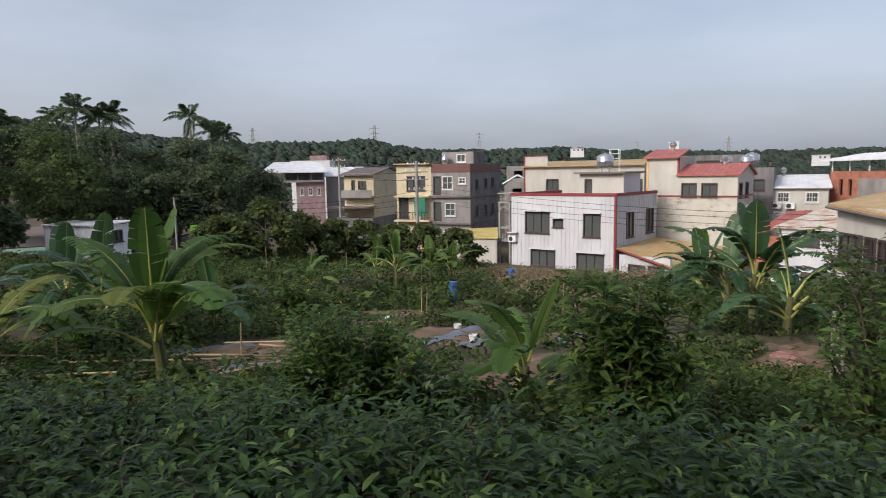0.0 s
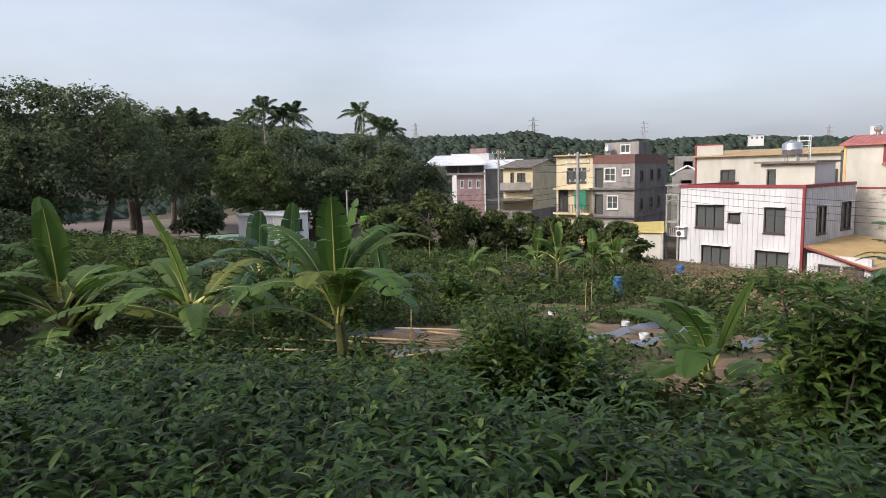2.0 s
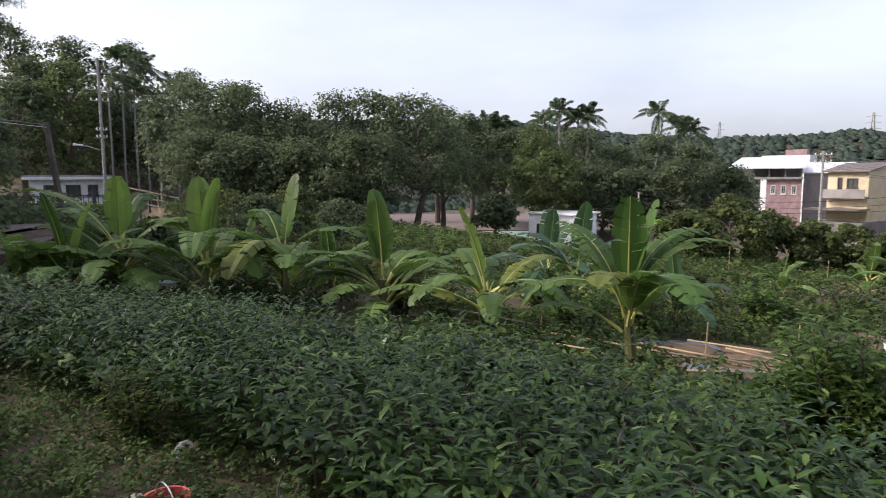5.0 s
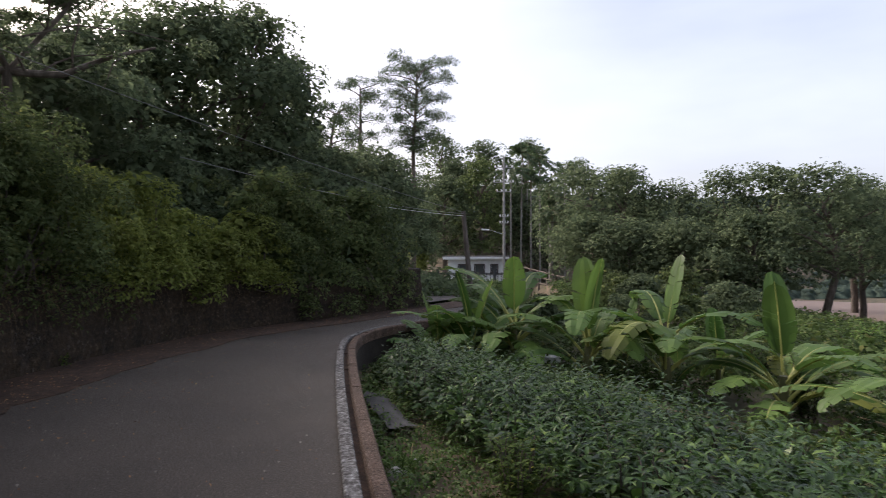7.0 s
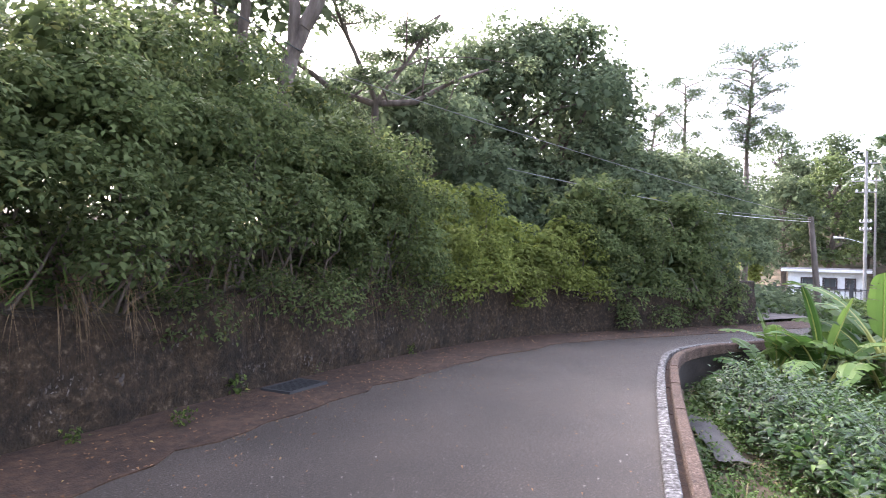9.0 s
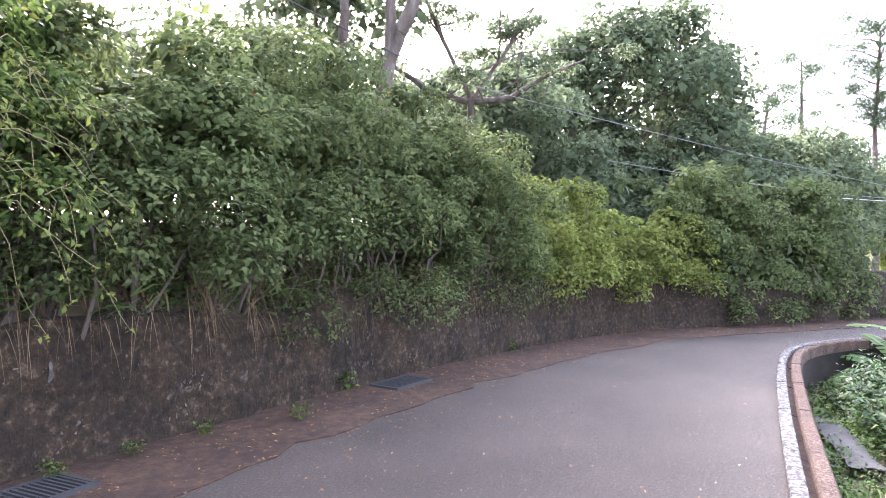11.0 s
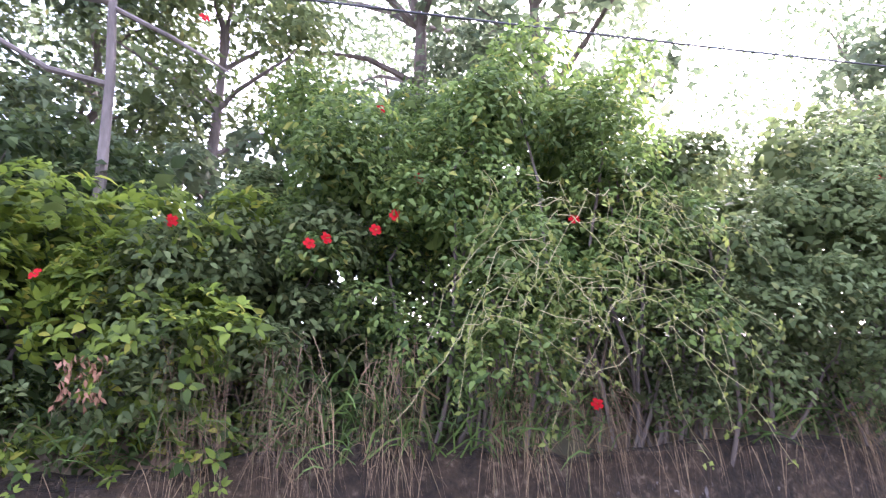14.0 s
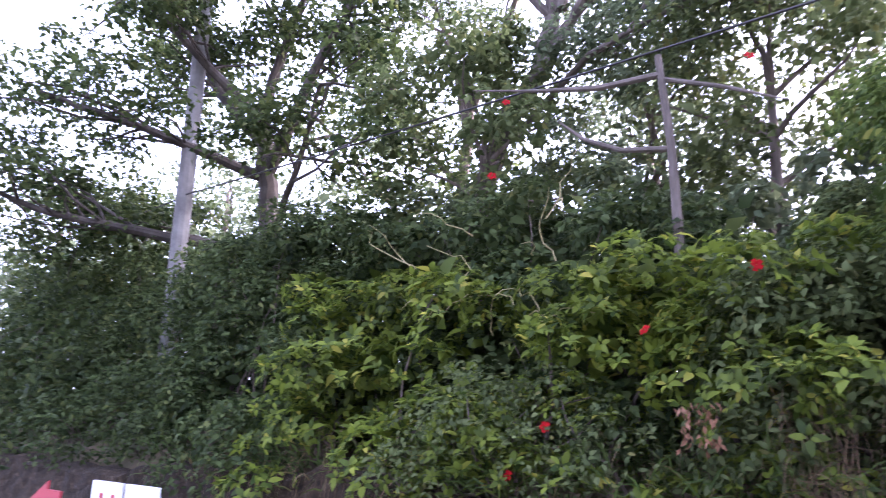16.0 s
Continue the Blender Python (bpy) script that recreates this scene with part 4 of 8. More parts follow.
slab(hc, "corner_trim", TA, TB, tL - 0.15, tL + 0.04, -0.15, 0.05, 1.4, 3.0, M_TRIM)
slab(hc, "corner_trim", TA, TB, -0.05, 0.15, -0.15, 0.05, -1.0, 3.0, M_ORANGE)


def roof_vent(x, y, z):
    t = thing("roof_vent", "round metal turbine roof ventilator", "roof vent", (x, y, z), "roof ventilators")
    part("neck", Geo().lathe((0, 0, 0), [(0.2, 0), (0.2, 0.35)], 10), M_STEEL, t)
    part("turbine", Geo().lathe((0, 0, 0.35), [(0.22, 0), (0.34, 0.15), (0.34, 0.35), (0.2, 0.5), (0.05, 0.55)], 12), M_STEEL, t)


roof_vent(*q(5.2, -2.9, 2.2))
roof_vent(*tq(1.6, -2.6, 3.7))

# long cream house behind
hb = house_thing("long cream house with a brown roof edge", None)
BA, BB = (2.31, 69.9), (14.43, 66.4)
bo = [(2.45, 3.75, -0.04, 1.01), (10.35, 11.3, -0.9, 0.91), (11.6, 12.4, -0.9, 0.89)]
box_house(hb, BA, BB, 7.0, -7.8, 2.45, M_CREAM, bo, roof_mat=M_GREYR)
for o in bo:
    window(hb, BA, BB, o, M_FRAME, 2)
a, e, nrm, L = frame_of(BA, BB)
q = lambda u, o, z: put(a, e, nrm, u, o, z)
sheet_roof(hb, [q(-0.2, 0.4, 2.45), q(L, 0.4, 2.45), q(L, -7.2, 3.1), q(-0.2, -7.2, 3.1)], M_TANROOF, 0.1, 0.6)
slab(hb, "parapet", BA, BB, 0.0, 2.6, -0.2, 0.03, 2.5, 3.5, M_CREAM)
slab(hb, "coping", BA, BB, -0.05, 2.65, -0.25, 0.06, 3.5, 3.62, M_TRIM)
slab(hb, "corner_trim", BA, BB, -0.05, 0.12, -0.1, 0.05, -0.5, 3.5, M_TRIM)

# dark concrete house and flat roofs between
hd = house_thing("dark concrete house with a flat roof", None)
DA, DB = (22.6, 68.0), (27.0, 66.0)
do = [(3.0, 4.0, -0.3, 0.7)]
box_house(hd, DA, DB, 8.0, -8.0, 1.9, M_DARKR, do)
window(hd, DA, DB, do[0], M_FRAME, 2)
water_tank(23.3, 67.3 + 1.5, 1.7, 0.6, 1.0)
water_tank(25.2, 66.9 + 1.5, 1.7, 0.6, 1.0)
water_tank(26.5, 70.5, 1.7, 0.75, 1.3)
hd2 = house_thing("low dark flat-roofed house behind the red roofs", None)
DA2, DB2 = (19.6, 84.0), (29.5, 81.0)
do2 = [(1.0, 3.0, 1.4, 2.9), (5.0, 8.0, 1.4, 2.9)]
box_house(hd2, DA2, DB2, 7.0, -8.0, 3.6, M_DARKR, do2)
for o in do2:
    window(hd2, DA2, DB2, o, M_FRAME, 3)

# house with white grid windows
hg = house_thing("pale house with white barred windows and a metal roof", None)
GA, GB = (27.0, 66.7), (31.6, 64.65)
go = [(0.6, 1.75, -1.6, -0.64), (3.1, 4.25, -1.58, -0.64)]
box_house(hg, GA, GB, 6.0, -8.0, -0.1, M_CREAM, go, roof=False)
for o in go:
    window(hg, GA, GB, o, M_FRAMEW, 2, bars=5)
a, e, nrm, L = frame_of(GA, GB)
q = lambda u, o, z: put(a, e, nrm, u, o, z)
sheet_roof(hg, [q(-0.3, 0.4, -0.1), q(L + 0.3, 0.4, -0.1), q(L + 0.1, -6.0, 1.1), q(0.1, -6.0, 1.1)], M_ROOFW, 0.12, 0.5, "pale metal roof")
roof_vent(*q(1.0, -5.5, 1.0))
for u in (0.6, 1.8):
    x, y, _ = q(u, 0.25, 0)
    aircon(x, y, -2.25, math.atan2(e[1], e[0]))

# low white shed with rusting roof, red lean-to
hs_ = house_thing("low white shed with a rusting metal roof", None)
SA, SB = (23.26, 55.24), (25.96, 51.8)
so = [(2.04, 3.26, -4.57, -3.28), (3.54, 4.17, -3.95, -3.32)]
box_house(hs_, SA, SB, 7.0, -7.5, -3.2, M_WHITE, so, roof=False)
for o in so:
    window(hs_, SA, SB, o, M_FRAME, 2, hood=True)
a, e, nrm, L = frame_of(SA, SB)
q = lambda u, o, z: put(a, e, nrm, u, o, z)
sheet_roof(hs_, [q(-0.4, 0.3, -3.15), q(L + 0.3, 0.3, -3.15), q(L + 0.3, -7.5, -1.95), q(-0.4, -7.5, -1.95)], M_RUST, 0.1, 0.5, "rust-streaked metal roof")
sheet_roof(hs_, [q(-2.6, 0.0, -4.0), q(-0.45, 0.0, -3.3), q(-0.45, -6.0, -2.0), q(-2.6, -6.0, -2.2)], M_REDROOF, 0.1, 0.5, "dull red lean-to roof")
wall_face(hs_, q(-2.5, -0.2, 0)[:2], q(-0.1, -0.2, 0)[:2], -7.5, -4.0, M_BRICK)

# brick house with open canopy roof
hr = house_thing("unfinished red brick house under a white canopy roof", None)
RA_, RB_ = (33.0, 67.3), (34.6, 60.2)
box_house(hr, RA_, RB_, 9.0, -8.0, 1.4, M_BRICK, [(1.2, 1.7, -1.0, 0.6), (2.4, 2.9, -1.0, 0.6)], side_mat=M_GREYR)
a, e, nrm, L = frame_of(RA_, RB_)
q = lambda u, o, z: put(a, e, nrm, u, o, z)
slab(hr, "render_panel", RA_, RB_, 3.7, L + 0.02, 0.0, 0.06, -8.0, 0.7, M_GREYR)
for u in (0.1, 2.4, 4.8, L - 0.1):
    for o in (-0.1, -4.0, -8.5):
        p0, p1 = q(u, o, 1.2), q(u, o, 2.75)
        part("post", Geo().tube([p0, p1], 0.06, 6), M_PAINTW, hr)
sheet_roof(hr, [q(-0.6, 0.7, 2.5), q(L + 0.6, 0.7, 2.5), q(L + 0.6, -4.3, 3.2), q(-0.6, -4.3, 3.2)], M_ROOFW, 0.1, 0.6, "white metal canopy roof")
sheet_roof(hr, [q(-0.6, -4.3, 3.2), q(L + 0.6, -4.3, 3.2), q(L + 0.6, -9.3, 2.5), q(-0.6, -9.3, 2.5)], M_ROOFW, 0.1, 0.6)

# workshop by the path with tan roof
hk = house_thing("grey workshop with a brown metal roof and barred windows", None)
KA, KB = (18.0, 35.7), (18.0, 27.0)
ko = [(0.34, 2.52, -3.61, -1.78), (2.75, 3.7, -3.6, -1.8), (3.9, 5.4, -3.5, -1.83)]
wall_face(hk, KA, KB, -5.0, -0.35, M_CREAM, ko)
for o in ko:
    window(hk, KA, KB, o, M_FRAME, 3, bars=6, rows=2)
wall_face(hk, (26.0, 43.0), (18.0, 35.7), -6.0, -0.3, M_CREAM)
sheet_roof(hk, [(17.6, 35.9, -0.25), (17.6, 26.5, -0.75), (26.0, 30.0, 0.3), (25.0, 42.5, 0.3)], M_TANROOF, 0.12, 0.5, "brown ribbed metal roof")
part("gutter", Geo().tube([(17.55, 36.0, -0.42), (17.55, 26.5, -0.92)], 0.09, 6), M_ROOFB, hk)

# yellow and grey three-storey row houses
hy = house_thing("narrow three-storey yellow row house with a balcony", None)
YA, YB = (-12.9, 75.6), (-8.5, 74.25)
yo = [(1.4, 3.76, -0.08, 1.57), (0.3, 1.5, -3.4, -0.95), (2.38, 3.48, -5.91, -4.84)]
box_house(hy, YA, YB, 9.0, -7.9, 3.0, M_YWALL, yo, roof_mat=M_TANROOF)
for o, p in zip(yo, (3, 2, 2)):
    window(hy, YA, YB, o, M_FRAME, p, bars=6 if p == 2 else 0)
slab(hy, "ground_floor_panel", YA, YB, 0.0, 4.6, 0.0, 0.03, -7.9, -5.85, M_ORANGE)
slab(hy, "roof_edge", YA, YB, -0.15, 4.58, -9.1, 0.5, 3.0, 3.14, M_TANROOF, "yellow-tan roof edge")
for z in (-0.9, -3.8):
    slab(hy, "floor_slab", YA, YB, -0.02, 4.59, 0.0, 0.9, z, z + 0.2, M_YWALL)
slab(hy, "net", YA, YB, 2.7, 4.1, 0.78, 0.8, -3.1, -1.0, M_NET, "green mesh net across the balcony")
a, e, nrm, L = frame_of(YA, YB)
for i in range(12):
    u = 0.1 + i * 0.39
    part("rail_bar", cuboid(Geo(), a, e, nrm, u, u + 0.03, 0.82, 0.85, -3.6, -2.7), M_IRON, hy)
part("rail", cuboid(Geo(), a, e, nrm, 0.0, 4.55, 0.8, 0.87, -2.72, -2.64), M_IRON, hy)

hq = house_thing("grey rendered three-storey house with a maroon parapet", None)
QA, QB = (-8.48, 74.25), (-3.82, 72.83)
qo = [(1.42, 2.69, 0.03, 1.5), (3.48, 4.32, 0.67, 1.34), (1.73, 2.99, -3.08, -1.62), (0.26, 1.17, -0.62, 1.51), (0.26, 1.17, -3.7, -1.5), (1.5, 2.8, -6.4, -5.0)]
qs = [(1.6, 2.5, -0.05, 1.1), (4.9, 5.9, 0.0, 1.2), (7.6, 8.6, 0.05, 1.3), (1.6, 2.5, -3.3, -2.0), (4.9, 5.9, -3.3, -2.0), (7.6, 8.6, -3.3, -2.0)]
# side walls and floor slabs take a darker render than the front
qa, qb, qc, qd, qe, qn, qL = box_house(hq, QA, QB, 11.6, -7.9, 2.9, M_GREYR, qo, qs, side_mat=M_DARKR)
for o in qo[:3] + [qo[5]]:
    window(hq, QA, QB, o, M_FRAMEW, 2, rows=2)
for o in qo[3:5]:
    window(hq, QA, QB, o, M_FRAME, 1, False)
for o in qs:
    window(hq, qb - qn * 0.22, qc + qn * 0.22, o, M_FRAME, 1)
slab(hq, "parapet_band", QA, QB, -0.02, qL + 0.05, -0.1, 0.06, 2.0, 2.95, M_TILE, "brown-red tiled parapet")
part("parapet_band", cuboid(Geo(), *frame_of(qb, qc)[:3], 0.15, 11.5, -0.1, 0.06, 2.0, 2.95), M_TILE, hq)
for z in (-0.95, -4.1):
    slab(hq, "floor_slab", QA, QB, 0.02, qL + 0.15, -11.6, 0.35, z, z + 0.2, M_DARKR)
PA, PB = put(qa, qe, qn, 0.6, -2.0, 0)[:2], put(qa, qe, qn, 4.6, -2.0, 0)[:2]
po = [(1.9, 3.0, 3.2, 4.1)]
box_house(hq, PA, PB, 4.0, 2.6, 4.4, M_GREYR, po, side_mat=M_DARKR)
window(hq, PA, PB, po[0], M_FRAMEW, 2)
water_tank(*put(qa, qe, qn, 1.3, -1.2, 2.7), 0.4, 0.8)

# yellow gabled house
hv = house_thing("two-storey yellow house with a brown pitched roof", None)
VA, VB = (-22.34, 87.1), (-17.91, 86.1)
vo = [(1.16, 1.64, -0.9, 1.14), (2.2, 3.38, 0.01, 1.04)]
va, vb, vc, vd, ve, vn, vL = box_house(hv, VA, VB, 10.5, -4.0, 2.1, M_YWALL, vo, roof=False)
window(hv, VA, VB, vo[0], M_FRAME, 1, False)
window(hv, VA, VB, vo[1], M_FRAME, 2)
q = lambda u, o, z: put(va, ve, vn, u, o, z)
sheet_roof(hv, [q(-0.4, 0.7, 1.95), q(vL + 0.4, 0.7, 1.95), q(vL + 0.4, -5.2, 3.0), q(-0.4, -5.2, 3.0)], M_ROOFB, 0.12, 0.5, "brown metal roof")
sheet_roof(hv, [q(-0.4, -5.2, 3.0), q(vL + 0.4, -5.2, 3.0), q(vL + 0.4, -11.0, 2.0), q(-0.4, -11.0, 2.0)], M_ROOFB, 0.12, 0.5)
part("gable", Geo().add([q(vL, 0, 2.1), q(vL, -10.5, 2.1), q(vL, -5.2, 2.95), q(vL - 0.2, 0, 2.1), q(vL - 0.2, -10.5, 2.1), q(vL - 0.2, -5.2, 2.95)], [(0, 1, 2), (5, 4, 3)]), M_YWALL, hv)
slab(hv, "balcony", VA, VB, -0.2, vL + 0.2, 0.0, 1.3, -1.25, -1.05, M_GREYR)
slab(hv, "balcony_wall", VA, VB, -0.2, vL + 0.2, 1.2, 1.3, -1.05, -0.2, M_GREYR)
slab(hv, "lower_storey", VA, VB, -1.0, vL + 0.6, -8.0, 2.0, -8.0, -4.0, M_DARKR)
slab(hv, "porch_roof", VA, VB, -1.2, vL + 0.3, -0.2, 3.0, -2.6, -2.45, M_ROOFB)

# pink house with arched windows, pale roofs beside it
hp = house_thing("pink house with three arched windows", None)
IA, IB = (-33.5, 99.6), (-29.1, 100.9)
io = [(0.6, 1.18, -1.19, 0.02), (1.95, 2.53, -1.22, -0.01), (3.3, 3.89, -1.25, -0.04)]
box_house(hp, IA, IB, 8.0, -8.0, 0.9, M_PINK, io)
for o in io:
    window(hp, IA, IB, o, M_FRAMEW, 2)
slab(hp, "terrace_slab", IA, IB, -2.0, 4.7, -8.0, 0.5, 0.9, 1.25, M_GREYR)
for u in (-1.8, 0.2, 2.3, 4.4):
    slab(hp, "post", IA, IB, u, u + 0.2, -0.2, 0.2, 1.25, 2.75, M_GREYR)
slab(hp, "upper_wall", IA, IB, -2.0, 4.6, -7.5, -2.5, 1.25, 2.8, M_DARKR)
a, e, nrm, L = frame_of(IA, IB)
q = lambda u, o, z: put(a, e, nrm, u, o, z)
sheet_roof(hp, [q(-5.5, 1.0, 2.6), q(5.0, 1.0, 2.6), q(3.5, -9.0, 4.4), q(-4.0, -9.0, 4.4)], M_ROOFW, 0.15, 0.6, "pale blue-white metal roof")
hp2 = house_thing("long shed with a pale metal roof", None)
box_house(hp2, q(4.9, -3.0, 0)[:2], q(11.5, -3.0, 0)[:2], 9.0, -8.0, 1.9, M_GREYR, (), roof=False)
sheet_roof(hp2, [q(4.6, -2.6, 1.9), q(11.8, -2.6, 1.9), q(11.8, -12.3, 3.5), q(4.6, -12.3, 3.5)], M_ROOFW, 0.15, 0.6)
hp3 = house_thing("small flat-roofed house with a red parapet", None)
box_house(hp3, (-44.0, 128.0), (-36.0, 129.0), 8.0, -8.0, 5.2, M_PAINTW, (), ())
slab(hp3, "parapet_band", (-44.0, 128.0), (-36.0, 129.0), 4.0, 7.5, -3.0, 0.05, 5.2, 6.2, M_PINK)

# yellow flat roof in front of the grey house
hf = house_thing("low shed with a yellow flat roof", None)
wall_face(hf, (-5.2, 61.8), (-0.65, 60.2), -7.4, -4.6, M_CREAM, [(1.0, 2.5, -6.6, -5.5)])
wall_face(hf, (-0.65, 60.2), (-0.75, 67.5), -7.4, -4.5, M_CREAM)
sheet_roof(hf, [(-5.6, 61.7, -4.45), (-0.55, 59.95, -4.35), (-0.65, 68.0, -4.05), (-5.0, 68.0, -4.2)], ramp_mat("yellow_roof", [(0.42, 0.33, 0.1), (0.55, 0.44, 0.15), (0.58, 0.5, 0.22)], 0.8, 0.6, 0.05), 0.12, 0.5, "yellow metal roof")

# small gabled house far behind
hz = house_thing("small grey house with a white gable", None)
ZA, ZB = (0.2, 96.0), (4.2, 96.0)
box_house(hz, ZA, ZB, 8.0, -8.0, 0.4, M_GREYR, [(1.2, 2.6, -1.6, -0.5)])
box_house(hz, (0.6, 104.5), (4.6, 104.5), 6.0, -8.0, 3.0, M_GREYR, [(1.2, 2.6, 1.0, 2.2)])
for s in (-1, 1):
    part("gable_trim", Geo().tube([(2.2, 95.9, 1.5), (2.2 + s * 2.3, 95.9, 0.2)], 0.15, 4), M_PAINTW, hz)

# white site office by the court
ko_ = thing("site_office", "white portable cabin with a small barred window", "cabin", (0, 0, 0))
A_, B_ = (-33.1, 42.2), (-28.1, 41.5)
wall_face(ko_, A_, B_, -4.6, -1.5, M_CABINW, [(1.0, 1.9, -3.2, -2.4)], ribs=0.3)
wall_face(ko_, B_, (-27.75, 44.1), -4.6, -1.5, M_CABINW, [(0.9, 1.8, -2.7, -1.95)], ribs=0.3)
window(ko_, A_, B_, (1.0, 1.9, -3.2, -2.4), M_FRAME, 2)
window(ko_, B_, (-27.75, 44.1), (0.9, 1.8, -2.7, -1.95), M_FRAME, 2)
wall_face(ko_, (-27.75, 44.1), (-32.75, 44.8), -4.6, -1.5, M_CABINW)
wall_face(ko_, (-32.75, 44.8), A_, -4.6, -1.5, M_CABINW, ribs=0.3)
sheet_roof(ko_, [(-33.3, 42.0, -1.42), (-28.0, 41.25, -1.42), (-27.5, 44.25, -1.3), (-32.9, 45.0, -1.3)], M_CABINW, 0.1)

# small white house at the road's end, with fence and yard
hh = house_thing("small white single-storey house with a flat overhanging roof", None, "roadside house")
HA, HB = (-61.35, 12.0), (-60.0, 17.45)
ho = [(1.0, 2.0, 0.25, 1.05), (2.6, 3.6, 0.25, 1.05), (4.2, 4.9, 0.25, 1.05)]
ha_, hb_, hc_, hd_, he, hn, hL = box_house(hh, HA, HB, 5.0, -3.0, 1.55, M_PAINTW, ho)
for o in ho:
    window(hh, HA, HB, o, M_FRAME, 2)
slab(hh, "roof_slab", HA, HB, -0.5, hL + 0.4, -5.4, 0.6, 1.55, 1.78, M_PAINTW, "white overhanging roof slab")
slab(hh, "roof_edge", HA, HB, -0.5, hL + 0.4, -5.4, 0.45, 1.78, 1.92, M_GREYR)
slab(hh, "band", HA, HB, 0.0, hL, 0.0, 0.05, 0.0, 0.12, M_GREYR)
fence = thing("fence", "black iron fence with stout posts before the yard", "fence", (0, 0, 0))
fa, fe, fn, fL = frame_of((-50.5, 9.0), (-49.2, 15.2))
for i in range(22):
    u = i * fL / 21
    part("bar", cuboid(Geo(), fa, fe, fn, u, u + 0.05, 0, 0.05, -0.9, 0.5), M_IRON, fence)
for z in (-0.7, 0.4):
    part("rail", cuboid(Geo(), fa, fe, fn, 0, fL, 0, 0.06, z, z + 0.06), M_IRON, fence)
part("base_wall", cuboid(Geo(), fa, fe, fn, -0.4, fL + 0.4, -0.25, 0.05, -2.2, -0.88), M_DARKR, fence, "low dark concrete wall")
for u in (0.0, 2.1, 4.6, fL):
    part("post", cuboid(Geo(), fa, fe, fn, u - 0.12, u + 0.12, -0.12, 0.12, -1.2, 0.75), M_IRON, fence)
ramp_fence = thing("timber_railing", "brown timber railing running down beside the house", "railing", (0, 0, 0))
for i in range(7):
    t = i / 6
    p = np.array((-55.0, 17.0, 1.0)) * (1 - t) + np.array((-47.0, 18.5, 0.1)) * t
    part("post", Geo().box((p[0], p[1], p[2] - 1.3), (0.14, 0.14, 2.8)), M_BARK, ramp_fence)
for dz in (0.0, -0.5, -1.0):
    part("rail", Geo().tube([(-55.0, 17.0, 1.0 + dz), (-47.0, 18.5, 0.1 + dz)], 0.08, 5), M_BARK, ramp_fence)

# sports court beyond the trees
strip("court", np.array([(-54.5, 47.0), (-38.5, 61.0)]), np.array([(-44.0, 39.0), (-34.0, 47.5)]), -4.55, -4.55, M_COURT, "faded green sports court", "court", 6)
strip("court_clay", np.array([(-85.0, 62.0), (-50.0, 96.0)]), np.array([(-55.0, 47.4), (-38.7, 61.4)]), -4.5, -4.5, M_COURTRED, "reddish clay ground behind the court", "court", 6)
strip("court_path", np.array([(-44.3, 38.6), (-30.0, 50.5)]), np.array([(-42.8, 36.8), (-28.5, 48.5)]), -4.45, -4.45, M_COURTRED, "pinkish paved path along the court", "path", 6)


# ---- trees ----
def limb_path(r, p0, p1, bend=0.12, n=6):
    p0, p1 = np.array(p0, float), np.array(p1, float)
    t = np.linspace(0, 1, n)[:, None]
    L = np.linalg.norm(p1 - p0)
    wob = np.cumsum(r.normal(size=(n, 3)) * L * bend / n, axis=0) * np.sin(t * math.pi)
    sag = np.array((0, 0, 1.0)) * L * 0.08 * np.sin(t * math.pi)
    return p0 + (p1 - p0) * t + wob + sag


def tree(label, x, y, h, cr, seed, mat=None, leaf=0.3, n=3000, base=0.35, tr=None, bark=None, clumps=16, lean=(0, 0), squash=0.75, category="tree", group="trees", shell=0.5, z=None, width=1.0, core=0.09):
    """Tapered trunk, limbs that reach into separate clumps of leaves."""
    r = rng_of(seed)
    z = ground_z(x, y) - 0.1 if z is None else z
    t = thing("tree", label, category, (x, y, z), group)
    tr = tr or 0.022 * h + 0.05
    top = np.array((lean[0], lean[1], h * 0.72))
    path = limb_path(r, (0, 0, 0), top, 0.15, 7)
    g = Geo().tube(path, np.linspace(tr, tr * 0.35, 7), 9)
    cl = []
    for i in range(clumps):
        th = i * 2.399963 + r.uniform(-0.4, 0.4)
        f = (i + 0.5) / clumps
        zz = h * (base + (1 - base) * (0.1 + 0.8 * f))
        spread_ = cr * math.sin(math.pi * min(1.0, 0.25 + 0.72 * f)) ** 0.7
        rr = spread_ * r.uniform(0.35, 0.85)
        cx, cy = rr * math.cos(th) * width + top[0] * zz / h, rr * math.sin(th) + top[1] * zz / h
        cl.append(((cx, cy, zz), cr * r.uniform(0.26, 0.44), squash))
        if i % 2 == 0:
            k = int(np.clip(np.searchsorted(path[:, 2], zz * 0.72), 1, 6))
            g.tube(limb_path(r, path[k], (cx, cy, zz)), np.linspace(tr * 0.4, tr * 0.08, 6), 5)
    cl.append(((top[0], top[1], h - cr * 0.3), cr * 0.42, squash))
    part("trunk", g, bark or M_BARK, t)
    m = mat or M_TREE
    part("crown", crown_mesh(m, r, cl, n, leaf, shell, 0.62, core), m, t)
    return t


def tufts(r, cl, m=6, size=0.46, reach=0.74):
    """Breaks each clump up into a ring of smaller tufts, for a lumpy outline with dark hollows between."""
    out = []
    for c, rad, sq in cl:
        d = random_dirs(r, m)
        d[:, 2] = np.where(d[:, 2] < -0.25, -d[:, 2], d[:, 2])
        for k in d:
            out.append((np.array(c) + k * rad * reach * np.array((1, 1, sq)), rad * size * r.uniform(0.7, 1.25), sq))
        out.append((np.array(c), rad * 0.7, sq))
    return out


